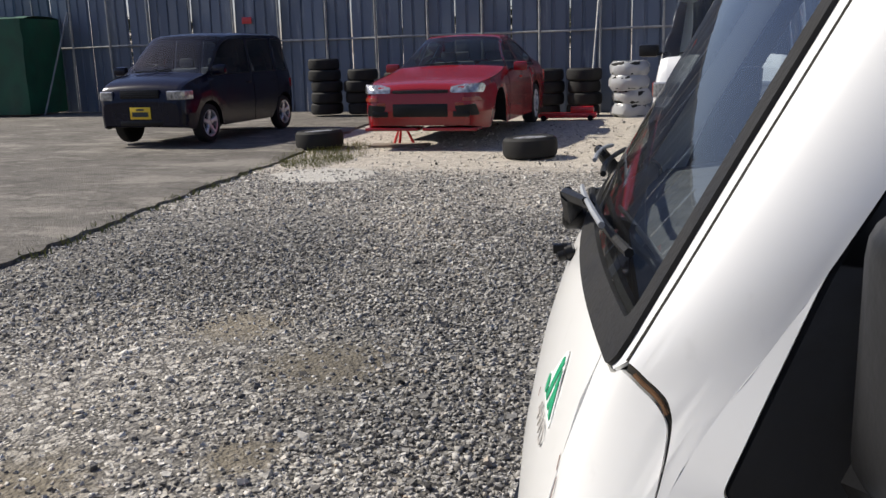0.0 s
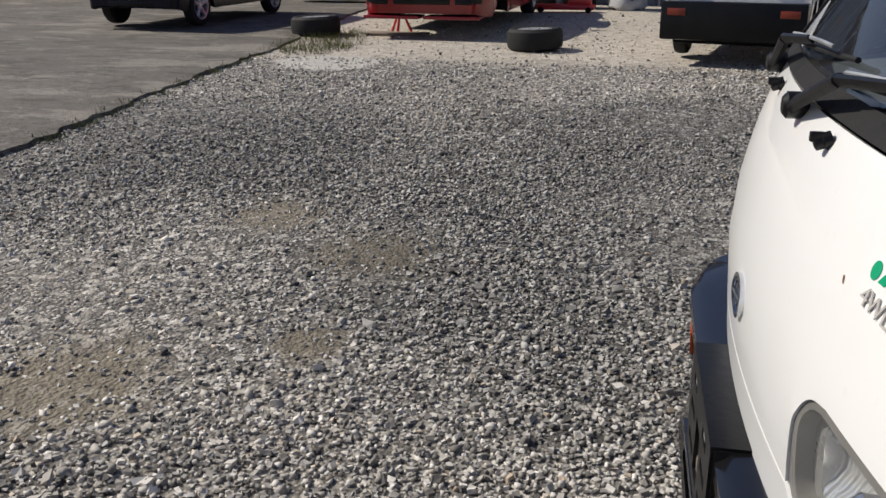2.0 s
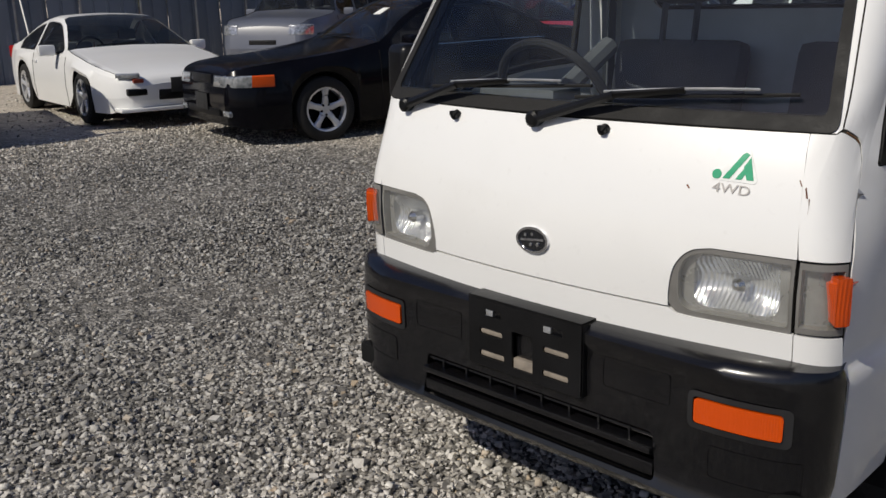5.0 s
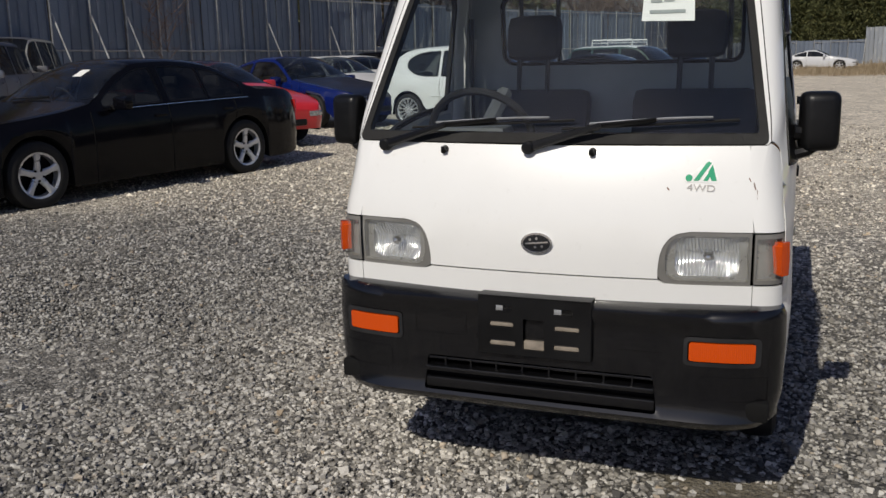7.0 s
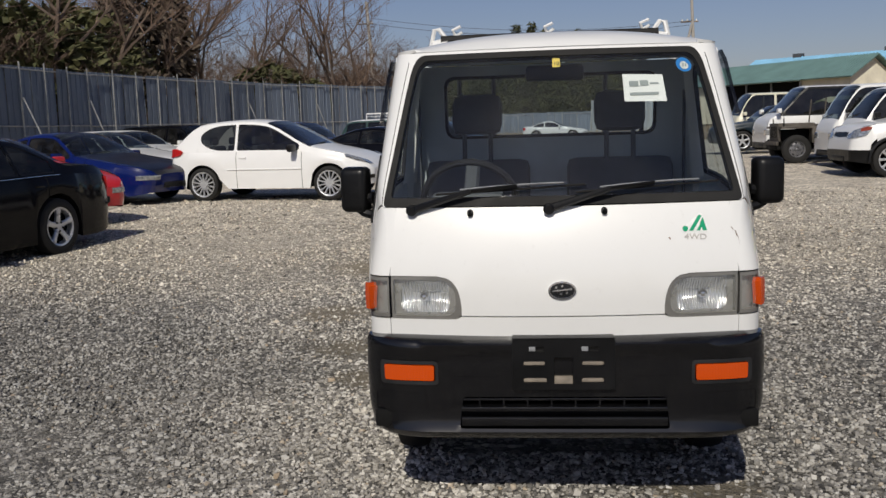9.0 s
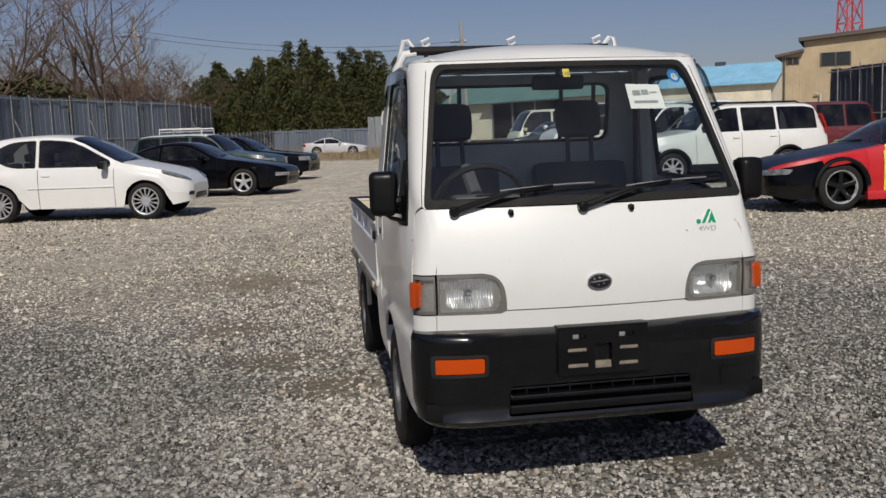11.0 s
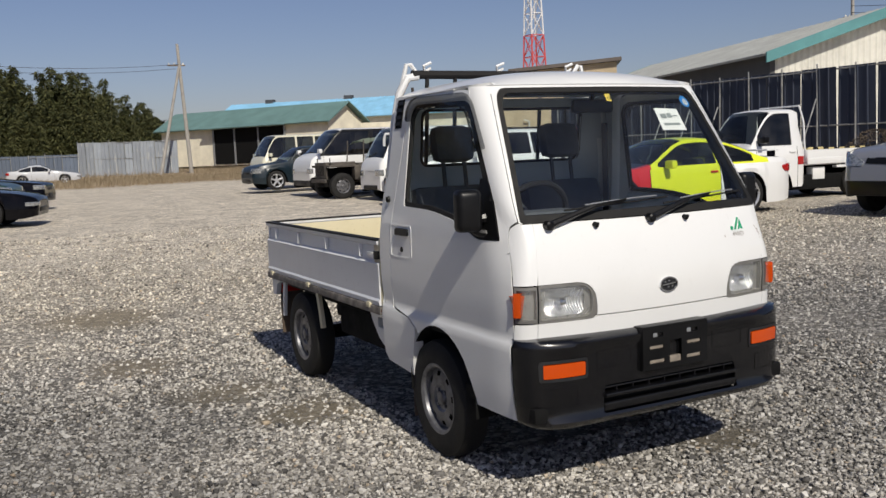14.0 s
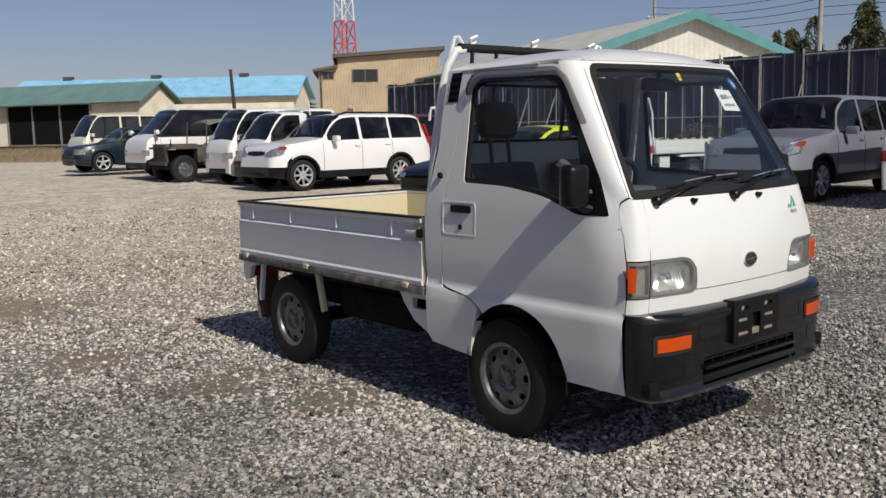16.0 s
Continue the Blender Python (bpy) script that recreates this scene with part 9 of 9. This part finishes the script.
def stem_mesh():
    bm = bmesh.new()
    for k in range(5):
        a = k * 1.26
        tube(bm, [(0, 0, -0.2), (0.12 * math.cos(a), 0.12 * math.sin(a), 0.7), (0.4 * math.cos(a), 0.4 * math.sin(a), 1.7)], 0.035, 5, taper=0.01)
    me = bpy.data.meshes.new("stem")
    bm.to_mesh(me)
    bm.free()
    me.materials.append(BARK)
    return me


STEM = stem_mesh()


FENCE_X = [(-2, -16.6), (6.1, -15.75), (14.3, -15.4), (25.8, -14.3), (35.4, -11.6), (44.9, -6.6), (52.5, -5.6), (72, -2.3)]


def build_plants():
    rnd = random.Random(11)
    bare = []
    for k in range(4):
        tr, tw = bare_tree_mesh(40 + k, 9.0)
        tr.materials.append(BARK), tw.materials.append(TWIG)
        bare.append([("trunk", tr), ("branchwork", tw)])
    # woods behind the long fence
    spots = []
    for k in range(95):
        f = rnd.random()
        y = 4 + 58 * f
        fx = smooth_at(y, FENCE_X)
        x = fx - 2.5 - 20 * rnd.random() ** 1.4
        spots.append((x, y))
    for k in range(20):
        spots.append((rnd.uniform(-34, -12), rnd.uniform(58, 92)))
    for k in range(18):
        spots.append((rnd.uniform(-20, -11.2), rnd.uniform(60, 82)))
    for x, y in spots:
        plant("bare_tree", "leafless grey-brown tree behind the fence", bare[rnd.randrange(4)], x, y, rnd.uniform(0.85, 1.35) * (0.7 if y > 56 else 1.0), rnd.uniform(0, 6.28), "woods behind the fence")
    # brown undergrowth, ivy and evergreens among them
    bush = leafy_mesh(3, 2.6, 1.6, 2600, lambda f: math.sqrt(max(0, 1 - (2 * f - 0.7) ** 2 / 1.7)), 0.075, -0.3)
    bush.materials.append(BROWN_LEAF)
    ever = leafy_mesh(4, 3.0, 1.7, 1900, lambda f: math.sqrt(max(0, 1 - (2 * f - 0.9) ** 2)), 0.20, 0.1)
    ever.materials.append(EVERGREEN)
    tall = leafy_mesh(5, 8.0, 1.7, 3000, lambda f: 0.35 + 0.75 * math.sin(math.pi * min(1, f * 0.9 + 0.12)) * (1 - 0.5 * f), 0.24, 0.7)
    tall.materials.append(BROWN_LEAF)
    for k in range(64):
        y = 6 + 62 * rnd.random()
        fx = smooth_at(y, FENCE_X)
        kind_m = [("crown", bush)] if k % 3 == 0 else [("branchwork", bare[k % 4][1][1])]
        plant("shrub", "brown winter undergrowth behind the fence", kind_m, fx - 1.8 - 7 * rnd.random(), y, rnd.uniform(0.9, 1.5) * (1.0 if k % 3 == 0 else 0.55), rnd.uniform(0, 6.28), "winter undergrowth", sq=1.0 if k % 3 == 0 else 1.5)
    plant("shrub", "dry brown creeper hanging over the fence", [("branchwork", bare[0][1][1])], -15.1, 17.2, 0.42, 0.3, "winter undergrowth", z=0.1, sq=1.0)
    plant("shrub", "dry brown creeper hanging over the fence", [("branchwork", bare[2][1][1])], -15.0, 18.0, 0.40, 2.3, "winter undergrowth", z=-0.4, sq=1.1)
    plant("shrub", "dry brown creeper hanging over the fence", [("branchwork", bare[3][1][1])], -15.05, 18.7, 0.36, 4.0, "winter undergrowth", z=-0.6, sq=1.2)
    plant("shrub", "dry brown creeper hanging over the fence", [("branchwork", bare[1][1][1])], -15.1, 18.3, 0.44, 1.3, "winter undergrowth", z=0.0, sq=1.1)
    plant("shrub", "dry weeds in front of the navy fence", [("crown", bush)], 18.0, 12.6, 0.5, 1.0, "winter undergrowth")
    for x, y, s in ((-13.5, 44.5, 1.3), (-12.2, 46.0, 1.1), (-22, 22, 2.0), (-24, 14, 2.1), (-20, 30, 1.7), (-23, 26, 2.2), (-26, 19, 2.3), (-21, 17, 1.5), (-28, 30, 2.4), (-25, 36, 2.2), (-18.4, 29.5, 1.7), (-18.6, 33.0, 1.9), (-17.6, 31.2, 1.5), (-17.8, 34.8, 1.5), (-20.5, 31.5, 1.8)):
        plant("evergreen_shrub", "round dark green evergreen behind the fence", [("crown", ever)], x, y, s, x, "evergreens", z=1.2)
    for x, y in ((-16.5, 35.7), (-16.9, 36.8)):
        plant("brown_conifer", "tall reddish-brown conifer among bare trees", [("crown", tall)], x, y, 1.25, x, "brown conifers")
    # dense grove at the far end of the yard
    cones = []
    for k in range(3):
        rn = random.Random(70 + k)
        verts, faces, culms = [], [], bmesh.new()
        for c in range(6):
            a, lean, top = rn.uniform(0, 6.28), rn.uniform(0.2, 1.3), rn.uniform(5.8, 11.0)
            foot = Vector((rn.gauss(0, 0.6), rn.gauss(0, 0.6), -0.3))
            away = Vector((math.cos(a), math.sin(a), 0))
            at = lambda f: foot + Vector((0, 0, top * (f - 0.10 * max(0.0, f - 0.7) ** 2 / 0.09))) + away * lean * f * f * f
            tube(culms, [at(f) for f in (0, 0.3, 0.6, 0.8, 0.95)], 0.045, 4, taper=0.012)
            for q in range(600):
                f = 0.06 + 0.94 * rn.random() ** 0.75
                spread = (0.12 + 0.85 * (1 - f) ** 0.7) * rn.random() ** 0.5
                b2 = rn.uniform(0, 6.28)
                o = at(f) + Vector((math.cos(b2) * spread, math.sin(b2) * spread, rn.gauss(0, 0.12)))
                d = Vector((math.cos(b2), math.sin(b2), rn.gauss(-0.75, 0.45))).normalized()
                sd = d.cross(Vector((rn.gauss(0, 1), rn.gauss(0, 1), 1))).normalized()
                ln = rn.uniform(0.22, 0.50)
                n0 = len(verts)
                verts += [o + sd * ln * 0.16, o + d * ln * 1.1, o - sd * ln * 0.16]
                faces.append((n0, n0 + 1, n0 + 2))
        me = bpy.data.meshes.new("crown")
        me.from_pydata([tuple(v) for v in verts], [], faces)
        me.materials.append(CONIFER)
        tm = bpy.data.meshes.new("culms")
        culms.to_mesh(tm)
        culms.free()
        tm.materials.append(EVERGREEN)
        cones.append([("crown", me), ("stem", tm)])
    for row in range(5):
        for k in range(17):
            x = -10.5 + 1.62 * k + rnd.uniform(-0.8, 0.8) + (row % 2) * 0.8
            y = 86 + 2.6 * row + rnd.uniform(-1.2, 1.2)
            edge = 1.12 * smooth_at(x, [(-12, 0.6), (-10.5, 0.72), (-8, 0.85), (-4, 0.92), (0, 0.97), (4, 1.0), (6, 0.98), (9, 0.86), (12, 0.78), (14, 0.66), (17, 0.45)])
            tops = (0.70, 0.86, 0.95, 1.0, 1.03)[row]
            plant("bamboo", "tall dense olive-green bamboo in a grove", cones[rnd.randrange(3)], x, y, rnd.uniform(0.86, 1.10) * edge * tops, rnd.uniform(0, 6.28), "far grove", z=0.6, sq=1.15)
    for k in range(14):
        plant("bamboo", "dark green bamboo beyond the warehouse", cones[rnd.randrange(3)], 66 + rnd.uniform(-4, 12), 14 + 2.2 * k, rnd.uniform(0.85, 1.1), rnd.uniform(0, 6), "trees beyond the warehouse", z=0.5)
    for k in range(9):
        plant("bamboo", "olive-brown trees behind the navy fence", cones[rnd.randrange(3)], 52 + rnd.uniform(-3, 3), 8 + 2.1 * k, rnd.uniform(0.66, 0.86), rnd.uniform(0, 6), "trees beyond the warehouse", z=0.5)
    # far belt of trees that closes the view all round
    fuzz = leafy_mesh(31, 9.5, 2.0, 350, lambda f: math.sqrt(max(0, 1 - (2 * f - 0.9) ** 2)), 0.9, 0.3)
    fuzz.materials.append(CONIFER)
    for k in range(90):
        a = 2 * math.pi * k / 90
        r = rnd.uniform(150, 190)
        x, y = r * math.cos(a), r * math.sin(a)
        plant("far_tree", "distant dark tree at the skyline", [("crown", fuzz)], x, y, rnd.uniform(0.6, 0.95), rnd.uniform(0, 6), "distant trees", z=1.0, sq=1.8)

    def tufts(name, label, mat, places, n, hgt, spread):
        rn = random.Random(len(places))
        verts, faces = [], []
        for px, py, rad in places:
            for k in range(n):
                a, q = rn.uniform(0, 6.28), rad * math.sqrt(rn.random())
                x, y = px + q * math.cos(a) * spread, py + q * math.sin(a)
                z = ground_z(x, y) - 0.01
                h = hgt * rn.uniform(0.4, 1.2)
                dx, dy = rn.gauss(0, 0.4) * h, rn.gauss(0, 0.4) * h
                w = 0.006 + 0.02 * hgt
                b = len(verts)
                verts += [(x - w, y, z), (x + w, y, z), (x + dx * 0.5 + w * 0.6, y + dy * 0.5, z + h * 0.6), (x + dx * 0.5 - w * 0.6, y + dy * 0.5, z + h * 0.6), (x + dx, y + dy, z + h)]
                faces += [(b, b + 1, b + 2, b + 3), (b + 3, b + 2, b + 4)]
        me = bpy.data.meshes.new(name)
        me.from_pydata(verts, [], faces)
        tagged(mesh_part(name, me, mat, None, smooth=False), label, "grass", kind="stuff")
    edge_line = [(-3.9 - 0.42 * k, -3.80 - 0.033 * k, 0.10) for k in range(15)]
    tufts("weeds", "sparse green weeds along the slab's edge", GRASS, edge_line, 34, 0.07, 1.5)
    tufts("weeds", "low green weeds by the slab's corner", GRASS, [(-9.5, -3.85, 0.55), (-8.9, -3.7, 0.4), (-10.3, -3.9, 0.4)], 420, 0.09, 1.6)
    tufts("dry_grass", "dry brown grass at the yard's far end", DRYGRASS, [(rnd.uniform(-3, 24), rnd.uniform(48, 72), 2.2) for k in range(60)], 170, 0.42, 1.6)
    tufts("dry_grass", "dry brown grass below the barn", DRYGRASS, [(rnd.uniform(12, 30), rnd.uniform(52, 66), 2.0) for k in range(26)], 150, 0.5, 1.6)
    tufts("dry_grass", "dry grass under the navy fence", DRYGRASS, [(18.0, 4 + 1.0 * k, 0.6) for k in range(22)], 60, 0.22, 1.0)


build_plants()

# loose stones on the yard, joined as one ----------------------------------------------
def stone_material():
    k = Mat("crushed_stone", rough=0.85)
    rnd = k.node("NewGeometry").outputs["Random Per Island"]
    c = k.ramp(rnd, [(0.0, (0.07, 0.066, 0.062)), (0.15, (0.20, 0.188, 0.17)), (0.45, (0.43, 0.402, 0.358)), (0.72, (0.66, 0.622, 0.56)), (0.95, (0.88, 0.84, 0.765)), (1.0, (0.54, 0.42, 0.29))])
    n = k.noise(k.pos(), 160.0, 4, 0.7)
    c = k.mix(k.math("MULTIPLY", n, 0.3), c, (0.15, 0.14, 0.125))
    damp = k.math("MULTIPLY", k.step(k.noise(k.pos(), 0.45, 5, 0.6), 0.46, 0.66), 0.30)
    c = k.mix(damp, c, k.mix(1.0, c, (0.62, 0.62, 0.63), "MULTIPLY"))
    c = k.mix(pale_band(k), c, k.mix(1.0, c, (1.20, 1.165, 1.09), "MULTIPLY"))
    k.set("Base Color", k.mix(dark_zones(k), c, k.mix(1.0, c, (0.56, 0.572, 0.59), "MULTIPLY")))
    k.bump(n, 0.5, 0.004)
    return k.m


def build_gravel(count=196000):
    rg = np.random.default_rng(4)
    cube = np.array([(-1, -1, -1), (1, -1, -1), (1, 1, -1), (-1, 1, -1), (-1, -1, 1), (1, -1, 1), (1, 1, 1), (-1, 1, 1)]) * 0.62
    cube_tri = np.array([(0, 2, 1), (0, 3, 2), (4, 5, 6), (4, 6, 7), (0, 1, 5), (0, 5, 4), (1, 2, 6), (1, 6, 5), (2, 3, 7), (2, 7, 6), (3, 0, 4), (3, 4, 7)])
    octa = np.array([(1, 0, 0), (-1, 0, 0), (0, 1, 0), (0, -1, 0), (0, 0, 1), (0, 0, -1)]) * 1.02
    octa_tri = np.array([(0, 2, 4), (2, 1, 4), (1, 3, 4), (3, 0, 4), (2, 0, 5), (1, 2, 5), (3, 1, 5), (0, 3, 5)])
    r2 = 2.5 * np.sqrt(np.exp(rg.random(count * 3) * math.log(1 + (14.0 / 2.5) ** 2)) - 1)
    a = rg.random(count * 3) * 2 * math.pi
    x, y = -0.8 + r2 * np.cos(a), 0.2 + r2 * np.sin(a)
    edge_x, edge_y = zip(*SLAB_EDGE[::-1])
    keep = y > np.interp(x, edge_x, edge_y) - 0.05 + 0.10 * rg.random(len(x))
    keep &= ~((x > 1.6) & (y < -0.4)) & ~((np.abs(x) < 0.5) & (y > 0.7) & (y < 3.1))
    keep &= ~((x < -8.2) & (rg.random(len(x)) < 0.8))
    for px, py, pr in SOIL_SPOTS:
        d = np.hypot((x - px) / 1.6, y - py)
        keep &= rg.random(len(x)) > 0.9 * np.exp(-(d / pr) ** 2)
    x, y = x[keep][:count], y[keep][:count]
    n = len(x)
    size = 0.0064 + 0.0056 * rg.random(n) + 0.010 * (rg.random(n) ** 16)
    size *= 1 + 0.04 * np.hypot(x + 0.8, y)
    near = np.hypot(x + 0.8, y - 0.2) < 2.4
    cos, tris, soft, shift = [], [], [], 0
    for mask, form, tri in ((near, cube, cube_tri), (~near, octa, octa_tri)):
        px, py, sz = x[mask], y[mask], size[mask]
        n, nv = len(px), len(form)
        stretch = np.stack([rg.uniform(0.8, 1.5, n), rg.uniform(0.7, 1.2, n), rg.uniform(0.55, 1.0, n)], 1) * sz[:, None]
        shape = (form[None] * rg.uniform(0.6, 1.2, (n, nv, 3)) + rg.normal(0, 0.12, (n, nv, 3))) * stretch[:, None]
        yaw, tilt = rg.uniform(0, 6.283, n), rg.normal(0, 0.6, n)
        c, s, ct, st = np.cos(yaw)[:, None], np.sin(yaw)[:, None], np.cos(tilt)[:, None], np.sin(tilt)[:, None]
        X, Y, Z = shape[..., 0], shape[..., 1], shape[..., 2]
        Y, Z = Y * ct - Z * st, Y * st + Z * ct
        X, Y = X * c - Y * s, X * s + Y * c
        gz = np.interp(np.hypot(px, py - 1.2), [p for p, q in RISE], [q for p, q in RISE]) * lowering(px, py)
        base = gz + rg.uniform(-0.1, 0.75, n) * stretch[:, 2]
        cos.append(np.stack([X + px[:, None], Y + py[:, None], Z + base[:, None]], -1).reshape(-1, 3))
        tris.append((tri[None] + nv * np.arange(n)[:, None, None]).reshape(-1) + shift)
        soft.append(np.repeat(rg.random(n) < 0.4, len(tri)))
        shift += n * nv
    co, idx = np.concatenate(cos), np.concatenate(tris)
    me = bpy.data.meshes.new("gravel")
    me.vertices.add(len(co))
    me.vertices.foreach_set("co", co.astype(np.float32).ravel())
    me.loops.add(len(idx))
    me.loops.foreach_set("vertex_index", idx.astype(np.int32))
    me.polygons.add(len(idx) // 3)
    me.polygons.foreach_set("loop_start", np.arange(0, len(idx), 3, dtype=np.int32))
    me.polygons.foreach_set("use_smooth", np.concatenate(soft))
    me.update(calc_edges=True)
    me.validate()
    me.materials.append(stone_material())
    tagged(new("gravel", me), "loose grey crushed stones over the yard", "gravel", kind="stuff")


build_gravel()
